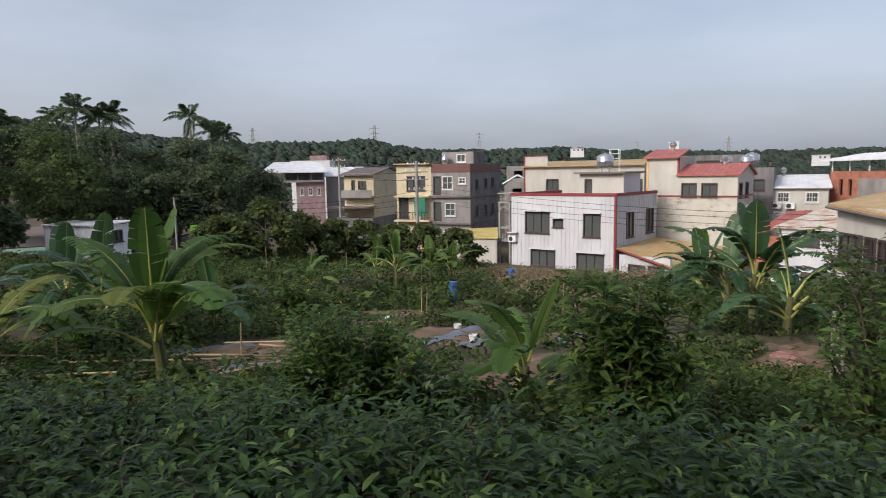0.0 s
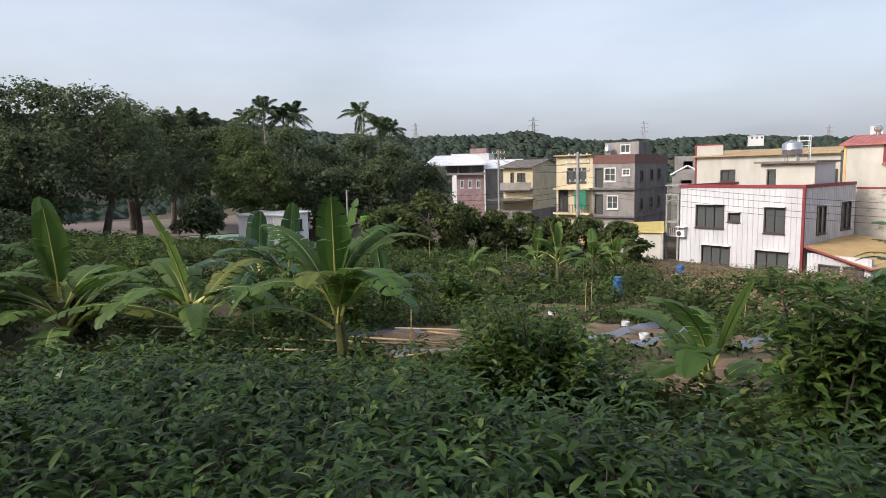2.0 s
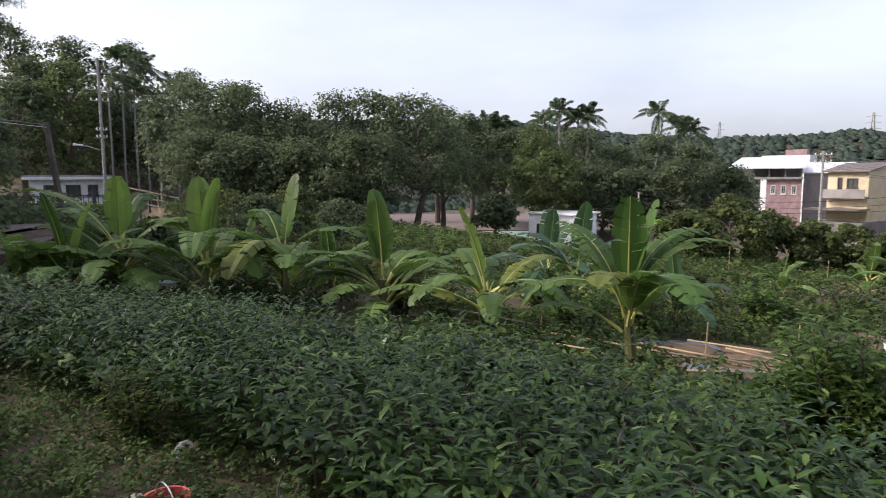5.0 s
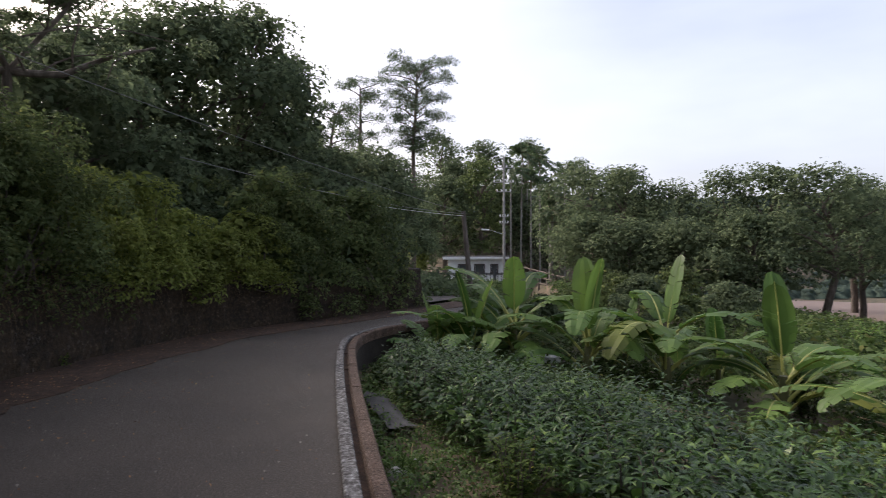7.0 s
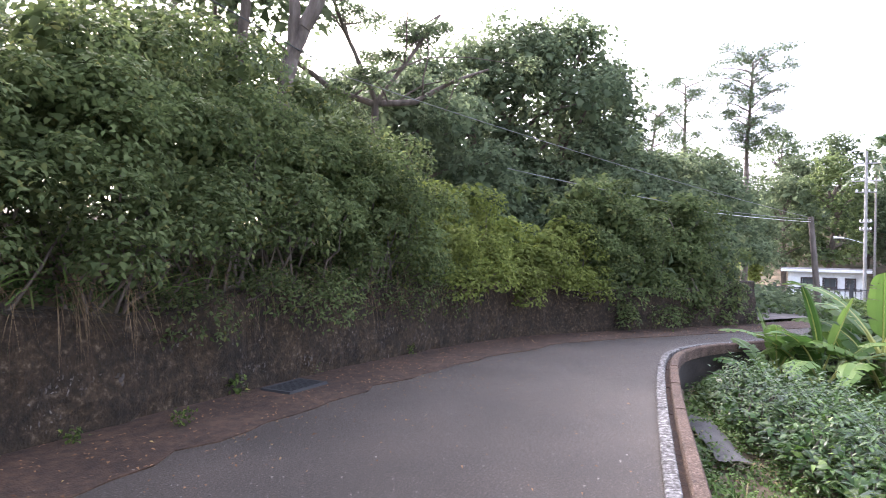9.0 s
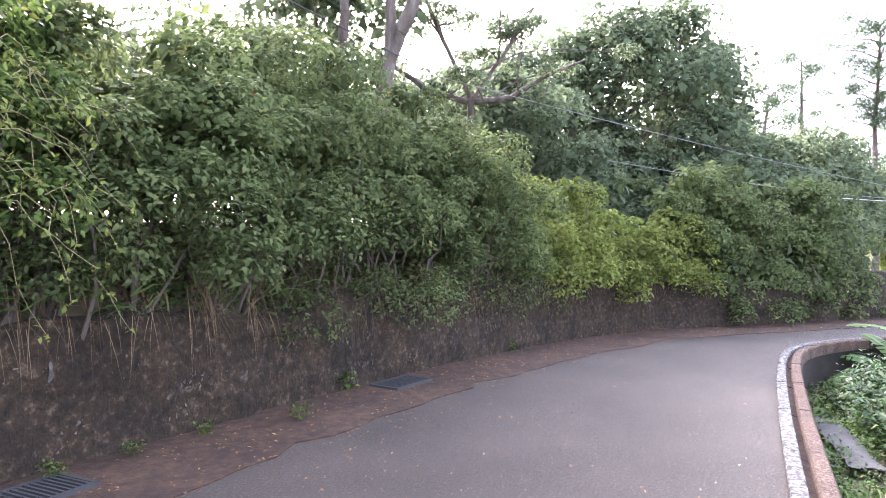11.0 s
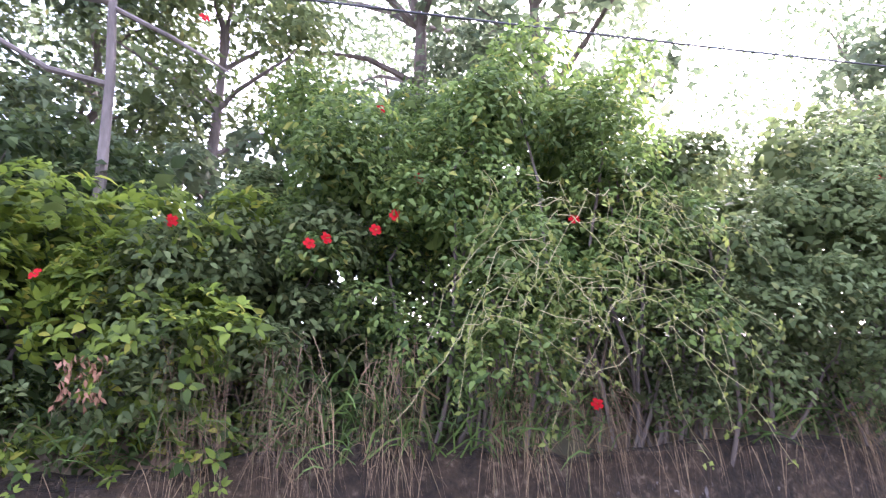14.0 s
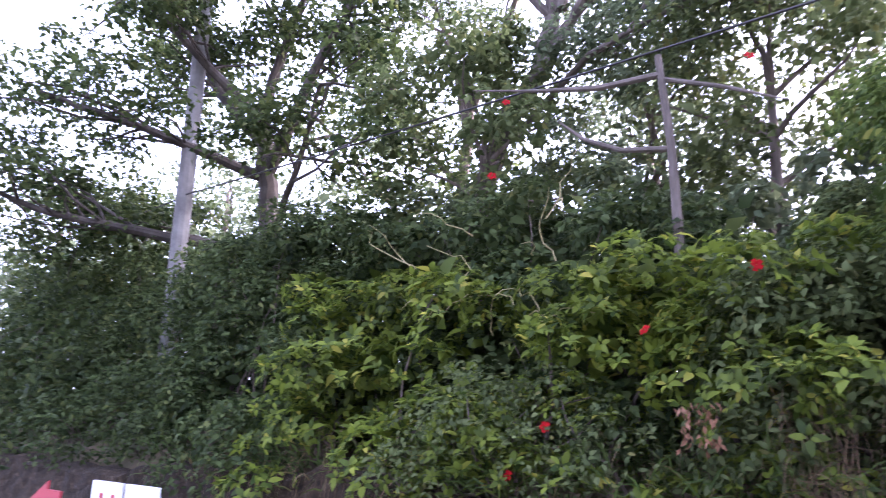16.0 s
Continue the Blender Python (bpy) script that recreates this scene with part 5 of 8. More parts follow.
def crown_mesh(mat, r, cl, n, leaf, shell, aspect=0.62, core=0.09, m=6):
    """Leaves facing out of many small tufts, over a core of larger leaves that closes the heart of each clump."""
    outer = clump_leaves(r, tufts(r, cl, m), int(n * 0.85), leaf, shell=0.45, ragged=0.42, flat_up=0.65, aspect=aspect)
    inner = clump_leaves(r, [(k[0], k[1] * 0.72, k[2]) for k in cl], int(n * core), leaf * 2.0, shell=0.1, aspect=0.7)
    return leaf_mesh("crown", mat, *[np.concatenate(q) for q in zip(outer, inner)], droop=0.2, simple=True)


def royal_palm(x, y, h, seed, spread_=2.6, fronds=13, label="tall royal palm with a smooth pale trunk", z=None, girth=1.0):
    r = rng_of(seed)
    z = ground_z(x, y) - 0.1 if z is None else z
    t = thing("palm_tree", label, "palm", (x, y, z), "palms")
    lx, ly = r.uniform(-0.3, 0.3, 2)
    pts = [(lx * s * s, ly * s * s, h * s) for s in np.linspace(0, 1, 7)]
    part("trunk", Geo().tube(pts, np.array([0.24, 0.2, 0.18, 0.2, 0.18, 0.15, 0.12]) * girth, 9), M_PALMBARK, t)
    top = np.array(pts[-1])
    part("crownshaft", Geo().tube([top, top + (0, 0, 0.6), top + (0, 0, 1.2)], [0.13, 0.12, 0.05], 8), M_STEM, t)
    for i in range(fronds):
        th = i * 2.399963 + r.uniform(-0.2, 0.2)
        el = r.uniform(-0.3, 1.4)
        L = spread_ * r.uniform(0.85, 1.15)
        s = np.linspace(0, 1, 9)
        out = L * (s * math.cos(el) * (1 - 0.15 * s))
        up = L * (s * math.sin(el) - 0.5 * s * s)
        pts = top + np.array((0, 0, 0.9)) + np.c_[out * math.cos(th), out * math.sin(th), up]
        f = part("frond", Geo().tube(pts, np.linspace(0.04, 0.008, 9), 4), M_STEM, t)
        m = 46
        q = np.linspace(0.12, 1, m)
        pos = np.stack([np.interp(q, s, pts[:, k]) for k in range(3)], 1)
        tan = unit(np.gradient(pos, axis=0))
        side = unit(np.cross(tan, (0, 0, 1.0)))
        P, A, N = [], [], []
        for sg in (-1, 1):
            P.append(pos)
            A.append(unit(side * sg + tan * 0.55 + np.array((0, 0, -0.45)) + r.normal(size=pos.shape) * 0.15))
            N.append(unit(np.cross(A[-1], tan) * sg + r.normal(size=pos.shape) * 0.2))
        ln = np.tile(0.44 * np.sin(np.clip(q * 0.85 + 0.18, 0, 1) * math.pi) ** 0.6 * spread_ / 2.6 + 0.12, 2)
        part("leaflet", leaf_mesh("leaflet", M_PALM, np.concatenate(P), np.concatenate(A), np.concatenate(N), ln, np.full(2 * m, 0.024 * spread_), droop=0.3, simple=True), M_PALM, f, kind="stuff")
    return t


# ---- banana plants ----
def banana_blade(r, length, width, th, el, droop, tears=6, hang=(0.35, 0.9)):
    """A long arching blade with a channelled midrib and torn edges."""
    n = 24
    s = np.linspace(0, 1, n)
    ang = el - droop * s ** 1.4
    dx = np.cumsum(np.cos(ang)) / n * length
    dz = np.cumsum(np.sin(ang)) / n * length
    mid = np.c_[dx * math.cos(th), dx * math.sin(th), dz]
    tan = unit(np.gradient(mid, axis=0))
    side = np.array((-math.sin(th), math.cos(th), 0.0))
    up = unit(np.cross(tan, side))
    at = lambda q, arr: np.stack([np.interp(q, s, arr[:, k]) for k in range(3)], 1)
    g = Geo()
    for sg in (-1, 1):
        roll = r.uniform(*hang)
        cuts = np.r_[0.17, np.sort(r.uniform(0.24, 0.95, tears)), 1.0]
        for s0, s1 in zip(cuts[:-1], cuts[1:]):
            if s1 - s0 < 0.012:
                continue
            m = max(3, int((s1 - s0) * n) + 2)
            q = np.linspace(s0, s1, m)
            u = np.clip((q - 0.17) / 0.83, 0, 1)
            w = width * 0.5 * np.clip(np.sin(math.pi * u ** 0.85), 0.001, 1) ** 0.42
            c, tn, un = at(q, mid), at(q, tan), at(q, up)
            bend = roll + (r.normal() * 0.12 if tears > 3 else 0)
            squeeze = ((s0 + s1) / 2 - q) * length * (0.13 if tears > 3 else 0.0)
            out = lambda bd: side * sg * math.cos(bd) - un * math.sin(bd)
            hf = c + out(bend * 0.35 - 0.25) * (w * 0.5)[:, None] + tn * (w * 0.12 + squeeze * 0.3)[:, None]
            ed = hf + out(bend * 1.15) * (w * 0.52)[:, None] + tn * (w * 0.16 + squeeze * 0.7 + r.normal(size=m) * 0.008)[:, None]
            v = np.concatenate([c, hf, ed])
            f = []
            for i in range(m - 1):
                for k in (0, m):
                    f.append((k + i, k + m + i, k + m + i + 1, k + i + 1) if sg > 0 else (k + i, k + i + 1, k + m + i + 1, k + m + i))
            g.add(v, f)
    rib = Geo().tube(mid - up * 0.01, np.interp(s, [0, 0.2, 1], [0.03, 0.018, 0.004]) * (length / 1.8), 5)
    return g, rib


def banana(x, y, h, seed, leaves=9, scale=1.0, mat=None, label="banana plant with broad arching torn leaves", lean=0.1, old=1, z=None):
    """h: height of the crown where the leaves spread, above the ground."""
    r = rng_of(seed)
    z = ground_z(x, y) - 0.05 if z is None else z
    t = thing("banana_plant", label, "banana plant", (x, y, z), "banana plants")
    lx, ly = r.uniform(-lean, lean, 2) * h
    path = [(lx * s, ly * s, h * s) for s in np.linspace(0, 1, 6)]
    part("stem", Geo().tube(path, np.linspace(0.085, 0.045, 6) * scale, 10), M_STEM, t)
    top = np.array(path[-1])
    for i in range(leaves):
        th = i * 2.399963 + r.uniform(-0.35, 0.35) + seed
        young = i < (2 if seed % 2 else 1)
        el = r.uniform(1.25, 1.5) if young else r.uniform(0.5, 1.3)
        dr = r.uniform(0.0, 0.3) if young else r.uniform(1.0, 1.9)
        ln = scale * (r.uniform(1.15, 1.4) if young else r.uniform(1.3, 1.85))
        g, rib = banana_blade(r, ln, scale * (r.uniform(0.34, 0.42) if young else r.uniform(0.34, 0.43)), th, el, dr, int(r.integers(2, 7)) if young else int(r.integers(12, 26)), (-0.05, 0.25) if young else (0.1, 0.6))
        m = M_BANANAOLD if (i >= leaves - old and not young) else (mat or M_BANANA)
        off = top - np.array((0, 0, (0.0 if young else r.uniform(0.0, 0.5)) * scale))
        lf = part("leaf", g, m, t, "yellowing torn leaf" if m is M_BANANAOLD else "")
        lf.location = off
        rb = part("midrib", rib, M_PETIOLE, lf)
    return t


# ---- shrubs ----
def shrub(name, label, clumps, seed, mat, leaf, n, category="shrub", group="shrubs", stems=8, stem_mat=None, at=(0, 0, 0), foot=None, shell=0.5, aspect=0.5, droop=0.2, twig=0.012):
    r = rng_of(seed)
    t = thing(name, label, category, at, group)
    g = Geo()
    c = np.array([k[0] for k in clumps])
    for i in range(stems):
        k = c[int(r.integers(len(c)))]
        f0 = np.array(foot) + r.normal(size=3) * (0.12, 0.08, 0) if foot is not None else np.array((k[0] * 0.3, k[1] * 0.3, 0))
        g.tube(limb_path(r, f0, k + r.normal(size=3) * 0.1, 0.2), np.linspace(twig * 1.8, twig * 0.5, 6), 5)
    part("stems", g, stem_mat or M_BARK, t)
    part("foliage", leaf_mesh("foliage", mat, *clump_leaves(r, clumps, n, leaf, shell=shell, aspect=aspect), droop=droop), mat, t)
    return t


# ---- broad-leaved crop hedge below the kerb ----
H_X = [-12.0, -11.2, -9.4, -8.2, -6.6, -5.5, -4.5, -3.8, -2.4, -0.3, 1.5, 4.5]
H_NEAR = [1.3, 0.9, 0.85, 1.1, 1.4, 1.7, 1.85, 1.9, 1.9, 1.8, 1.75, 1.8]
H_FAR = [1.6, 2.0, 2.85, 3.3, 3.75, 4.15, 4.4, 4.55, 4.65, 4.15, 3.85, 3.75]
H_TOP = 0.16


def hedge_block(x0, x1, seed):
    r = rng_of(seed)
    t = thing("hedge", "dense dark green broad-leaved crop hedge below the kerb", "hedge", (0, 0, 0), "crop hedge")
    n = int((x1 - x0) * 2.4 * 74)
    x = r.uniform(x0, x1, n)
    yn, yf = np.interp(x, H_X, H_NEAR), np.interp(x, H_X, H_FAR)
    v = r.random(n) ** np.where(r.random(n) < 0.35, 2.2, 1.0)
    y = yn + (yf - yn) * v
    near, far = v * (yf - yn), (1 - v) * (yf - yn)
    lump = np.array([noise.noise((a * 0.8, b * 0.8, 2.0)) for a, b in zip(x, y)]) * 0.15 + r.normal(size=n) * 0.095
    top = H_TOP - 0.34 * np.exp(-near / 0.16) - 0.1 * np.exp(-far / 0.15) + lump
    tilt = np.c_[r.normal(size=n) * 0.25, r.normal(size=n) * 0.25 - 0.7 * np.exp(-near / 0.25)]
    per = 9
    P, A, N, LL = [], [], [], []
    for k in range(per):
        dn = 0.03 + k * np.where(near < 0.45, 0.075, 0.042) + r.uniform(-0.015, 0.015, n)
        th = k * 2.399963 + r.uniform(0, 0.7, n) + x * 37.0
        d = np.c_[np.cos(th), np.sin(th)]
        base_ = np.c_[x - tilt[:, 0] * dn, y - tilt[:, 1] * dn, top - dn]
        lift = np.where(k < 3, 1.1, 0.5) + r.normal(size=n) * 0.25
        a_ = unit(np.c_[d + tilt * 0.3, lift])
        P.append(base_)
        A.append(a_)
        N.append(unit(np.c_[-d * lift[:, None] + tilt * 0.4 + r.normal(size=(n, 2)) * 0.2, np.full(n, 1.0)]))
        LL.append(r.uniform(0.085, 0.145, n) * (0.6 if k < 2 else 1.0))
    pos, axis, normal, L = np.concatenate(P), np.concatenate(A), np.concatenate(N), np.concatenate(LL)
    n = len(pos)
    hv_, hf_ = arched_leaves(pos, axis, normal, L, L * r.uniform(0.28, 0.37, n), 0.15, 0.55)
    part("foliage", fast_mesh("foliage", hv_, hf_, M_HEDGE), M_HEDGE, t)
    m = int((x1 - x0) * 520)
    hx = r.uniform(x0, x1, m)
    h0, h1 = np.interp(hx, H_X, H_NEAR), np.interp(hx, H_X, H_FAR)
    hp_ = np.c_[hx, h0 + 0.12 + (h1 - h0 - 0.2) * r.random(m), H_TOP - r.uniform(0.26, 0.5, m)]
    part("inner_foliage", leaf_mesh("inner_foliage", M_HEDGE, hp_, unit(random_dirs(r, m) * (1, 1, 0.3)), unit(random_dirs(r, m) * 0.5 + np.array((0, 0, 1.0))), np.full(m, 0.16), np.full(m, 0.08), simple=True), M_HEDGE, t)
    g = Geo()
    for i in range(int((x1 - x0) * 16)):
        xx = r.uniform(x0, x1)
        yy = r.uniform(np.interp(xx, H_X, H_NEAR) + 0.15, np.interp(xx, H_X, H_FAR) - 0.15)
        gz_ = ground_z(xx, yy)
        g.tube(limb_path(r, (xx, yy, gz_ - 0.05), (xx + r.normal() * 0.15, yy + r.normal() * 0.15, H_TOP - 0.15), 0.2, 4), [0.014, 0.012, 0.01, 0.006], 4)
    part("stem", g, M_BARK, t, kind="stuff")


for i, (x0, x1) in enumerate(((-12.0, -9.5), (-9.5, -7.0), (-7.0, -5.0), (-5.0, -3.2), (-3.2, -1.4), (-1.4, 0.4), (0.4, 2.2), (2.2, 4.5))):
    hedge_block(x0, x1, 40 + i)


# ---- shrubs on top of the retaining wall ----
def wall_y(x):
    line = wl_line[::-1]
    return float(np.interp(x, line[:, 0], line[:, 1]))


def wall_shrub(x0, x1, zlo, zhi, seed, mat, leaf, n, label, name="shrub", front=0.0, lean=0.35, depth=0.9, aspect=0.5, group="wall-top shrubs", category="shrub", rosette=0, simple=False, shell=0.5, ragged=0.25, dense=4):
    """A shrub rooted behind the wall. front: how far its lower face stands out past the wall's foot; lean: how much the face falls back per metre of height."""
    r = rng_of(seed)
    cl = []
    step = 0.52
    for x in np.arange(x0 + step / 2, x1, step):
        for z in np.arange(zlo, zhi, step * 0.9):
            for lay in (0, 1):
                if r.random() < 0.08:
                    continue
                xx, zz = x + r.uniform(-0.25, 0.25), z + r.uniform(-0.25, 0.25)
                if zz > zhi - 0.6 and r.random() < ragged:
                    continue
                y = wall_y(xx) + front - lean * max(0, zz - zlo - 0.5) + r.uniform(-0.2, 0.2) - lay * depth * r.uniform(0.7, 1.3)
                cl.append(((xx, y, zz), r.uniform(0.24, 0.46), 0.9))
    t = thing(name, label, category, (0, 0, 0), group)
    c = np.array([k[0] for k in cl])
    g = Geo()
    for i in range(int((x1 - x0) * 8)):
        k = c[int(r.integers(len(c)))]
        f0 = (k[0] + r.normal() * 0.3, wall_y(k[0]) + front - 0.75 + r.normal() * 0.15, 0.95)
        g.tube(limb_path(r, f0, k + r.normal(size=3) * 0.1 - (0, 0.25, 0), 0.3), np.linspace(0.02, 0.005, 6), 5)
    part("stem", g, M_BARK, t, kind="stuff")
    if rosette:
        lv = whorls(*clump_leaves(r, cl, n // rosette, leaf, shell=0.75, aspect=aspect), r, rosette)
    else:
        lv = clump_leaves(r, cl, n, leaf, shell=shell, aspect=aspect)
    inner = clump_leaves(r, [(k[0] - np.array((0, 0.5, -0.1)), k[1], k[2]) for k in cl if k[0][2] > zlo + 0.3 or zhi - zlo < 0.8], n // dense, leaf * 2.0, shell=0.1, aspect=0.6)
    part("foliage", leaf_mesh("foliage", mat, *[np.concatenate(q) for q in zip(lv, inner)], droop=0.22, simple=simple, oval=leaf < 0.09 or bool(rosette)), mat, t)
    return t


DARK = "dense dark green shrub overhanging the retaining wall"
for i, (x0, x1, zh) in enumerate(((-4.7, -3.0, 3.5), (-6.2, -4.5, 4.0), (-7.8, -6.0, 4.1), (-9.4, -7.6, 3.8), (-11.2, -9.2, 3.4))):
    wall_shrub(x0, x1, 1.75, zh, 60 + i, M_WILD, 0.075, 10500, DARK, front=0.32, lean=0.46, simple=True)
YEL = "yellow-green leafy shrub above the wall"
wall_shrub(-13.6, -11.2, 1.2, 2.75, 68, M_YELLOW, 0.085, 9500, YEL, front=0.1, simple=True)
wall_shrub(-16.0, -13.4, 1.0, 2.6, 70, M_YELLOW, 0.085, 9500, YEL, front=0.1, simple=True)
wall_shrub(-18.0, -15.8, 0.5, 3.4, 72, M_WILD, 0.1, 10000, DARK, front=0.2, simple=True)
wall_shrub(-20.6, -17.8, 0.3, 3.2, 73, M_WILD, 0.12, 10000, DARK, front=0.1, simple=True)
HIB = "leafy hibiscus shrub with red flowers over the wall"
HIB2 = "bright green hibiscus shrub with leaves in rosettes"
wall_shrub(-3.3, -1.9, 1.85, 4.3, 74, M_HIBI, 0.065, 13000, HIB, name="hibiscus", front=0.32, lean=0.28, simple=True)
wall_shrub(-2.0, -0.5, 2.05, 4.2, 75, M_HIBI, 0.065, 14000, HIB, name="hibiscus", front=-0.02, lean=0.28, simple=True)
wall_shrub(-0.7, 0.8, 1.7, 3.3, 76, M_WILD, 0.075, 11000, DARK, front=-0.3, lean=0.3, simple=True)
wall_shrub(-0.2, 1.6, 1.25, 2.75, 77, M_ROSETTE, 0.095, 5600, HIB2, name="hibiscus", front=-0.12, lean=0.35, rosette=6, dense=9)
wall_shrub(1.4, 3.2, 1.15, 2.9, 78, M_ROSETTE, 0.1, 6400, HIB2, name="hibiscus", front=-0.15, lean=0.35, rosette=6, dense=9)
wall_shrub(3.0, 5.0, 1.1, 3.0, 80, M_ROSETTE, 0.11, 6400, HIB2, name="hibiscus", front=-0.1, lean=0.35, rosette=6, dense=9)
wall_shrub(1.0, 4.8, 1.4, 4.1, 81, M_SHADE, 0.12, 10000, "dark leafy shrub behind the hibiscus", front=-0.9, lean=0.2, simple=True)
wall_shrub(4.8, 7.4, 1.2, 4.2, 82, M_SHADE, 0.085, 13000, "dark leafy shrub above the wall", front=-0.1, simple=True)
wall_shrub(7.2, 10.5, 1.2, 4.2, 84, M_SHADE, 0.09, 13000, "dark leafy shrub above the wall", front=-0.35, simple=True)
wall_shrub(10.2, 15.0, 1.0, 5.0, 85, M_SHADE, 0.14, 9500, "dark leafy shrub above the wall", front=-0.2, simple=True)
# sprays that droop over the wall's edge
DROOP = "loose leafy sprays drooping over the wall's edge"
for i, (x0, x1, zl, n_) in enumerate(((-9.0, -6.6, 0.95, 2600), (-12.5, -9.6, 0.85, 3200), (-6.4, -5.0, 1.1, 1500), (-3.7, -3.0, 1.15, 900), (1.0, 3.4, 1.1, 2400))):
    wall_shrub(x0, x1, zl, zl + 0.5, 640 + i, M_WILD, 0.06, n_, DROOP, front=0.12, lean=0.3, depth=0.3, simple=True, group="drooping sprays", ragged=0.5, dense=20)
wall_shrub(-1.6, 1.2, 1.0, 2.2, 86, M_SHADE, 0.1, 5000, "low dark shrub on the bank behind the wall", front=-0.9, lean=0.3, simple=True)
# second row, further up the slope
BACK = "tangled dark shrub on the slope behind the wall"
for i, (x0, x1, zl, zh, fr) in enumerate(((-12.5, -9.0, 1.6, 4.0, -2.0), (-9.2, -6.0, 1.8, 4.4, -2.2), (-6.2, -3.0, 1.8, 4.6, -2.0), (-3.4, -0.6, 1.4, 4.6, -1.2), (-0.9, 1.6, 1.6, 4.0, -2.0), (1.4, 4.4, 1.7, 4.7, -2.2), (4.2, 7.5, 1.6, 5.3, -2.2), (7.2, 11.5, 1.6, 5.6, -2.4), (11.0, 17.0, 1.6, 6.4, -2.0), (16.0, 24.0, 1.4, 6.5, -1.0))):
    wall_shrub(x0, x1, zl, zh, 500 + i, M_TREE, 0.13, 6000, BACK, front=fr, lean=0.3, depth=1.6, simple=True, group="slope shrubs", ragged=0.4)

# ---- trees behind the wall ----
def limbed_tree(label, x, y, seed, limbs, leaf, n, mat, bark, clump=(0.5, 0.9), squash=0.55, aspect=0.5, simple=True, per=5):
    """A tree from hand-set limbs: each a list of (x, y, z, radius) from the base outwards, in plan offsets from the foot."""
    r = rng_of(seed)
    z0 = ground_z(x, y) - 0.1
    t = thing("tree", label, "tree", (x, y, z0), "trees behind the wall")
    cl = []
    for i, lb in enumerate(limbs):
        a = np.array(lb, float)
        s = np.linspace(0, len(a) - 1, 4 * len(a))
        p = np.stack([np.interp(s, np.arange(len(a)), a[:, k]) for k in range(3)], 1)
        p[1:-1] += r.normal(size=p[1:-1].shape) * a[:, 3].mean() * 0.14
        part("trunk" if i == 0 else "limb", Geo().tube(p, np.interp(s, np.arange(len(a)), a[:, 3]), 9), bark, t)
        if i:
            for q in range(per):
                k = p[int(r.integers(len(p) // 2, len(p)))] + r.normal(size=3) * (0.7, 0.7, 0.35)
                cl.append((k, r.uniform(*clump), squash))
                part("branch", Geo().tube(limb_path(r, p[int(r.integers(len(p) // 3, len(p)))], k, 0.2, 5), np.linspace(0.03, 0.008, 5), 5), bark, t)
    part("crown", crown_mesh(mat, r, cl, n, leaf, 0.2, aspect, 0.0), mat, t)
    return t


limbed_tree("leaning tree with pale trunk and spreading feathery crown", 5.1, -8.4, 90, [
    [(0, 0, 0, 0.21), (-0.3, -0.05, 2.6, 0.18), (-0.95, -0.15, 4.3, 0.16), (-1.55, -0.2, 5.0, 0.15), (-1.75, -0.3, 6.2, 0.12)],
    [(-1.5, -0.2, 4.8, 0.081), (-2.8, 0.1, 6.3, 0.068), (-4.6, 0.4, 6.7, 0.050), (-7.2, 0.3, 7.0, 0.025)],
    [(-1.7, -0.2, 5.4, 0.074), (-3.2, -1.0, 7.3, 0.062), (-5.2, -1.6, 8.4, 0.031)],
    [(-1.9, -0.3, 6.0, 0.087), (-2.0, -0.6, 8.0, 0.068), (-1.7, -0.8, 10.0, 0.037)],
    [(-1.8, -0.3, 5.8, 0.074), (-0.6, 0.3, 7.6, 0.056), (0.8, 0.6, 9.2, 0.031)],
    [(-1.2, -0.1, 4.0, 0.056), (-2.6, 0.5, 4.55, 0.043), (-4.0, 0.7, 4.75, 0.031), (-4.9, 0.9, 5.0, 0.019)]],
    0.105, 21000, M_TREE, M_BARKMID, (0.5, 1.05), 0.42, 0.42, per=12)
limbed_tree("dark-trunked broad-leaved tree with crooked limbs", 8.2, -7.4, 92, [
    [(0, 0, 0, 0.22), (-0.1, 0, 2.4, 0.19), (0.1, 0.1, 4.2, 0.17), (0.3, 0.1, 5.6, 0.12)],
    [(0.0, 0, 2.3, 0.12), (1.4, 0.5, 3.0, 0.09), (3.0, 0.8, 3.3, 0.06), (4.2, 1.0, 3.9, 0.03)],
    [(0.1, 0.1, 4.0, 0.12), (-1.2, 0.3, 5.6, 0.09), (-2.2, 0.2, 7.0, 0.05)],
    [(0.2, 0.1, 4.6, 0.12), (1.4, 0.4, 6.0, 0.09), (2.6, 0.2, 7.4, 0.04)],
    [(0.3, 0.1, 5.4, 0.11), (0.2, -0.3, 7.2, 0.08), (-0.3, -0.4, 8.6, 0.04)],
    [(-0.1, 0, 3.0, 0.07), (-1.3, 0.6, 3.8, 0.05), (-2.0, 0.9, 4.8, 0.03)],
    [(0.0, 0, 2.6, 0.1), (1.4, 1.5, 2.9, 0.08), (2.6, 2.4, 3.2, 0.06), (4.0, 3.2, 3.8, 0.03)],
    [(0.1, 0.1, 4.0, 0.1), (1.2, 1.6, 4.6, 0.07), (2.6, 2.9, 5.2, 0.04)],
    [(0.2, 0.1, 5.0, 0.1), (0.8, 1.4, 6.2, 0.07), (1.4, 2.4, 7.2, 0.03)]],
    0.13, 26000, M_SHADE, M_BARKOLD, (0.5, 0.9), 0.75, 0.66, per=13)
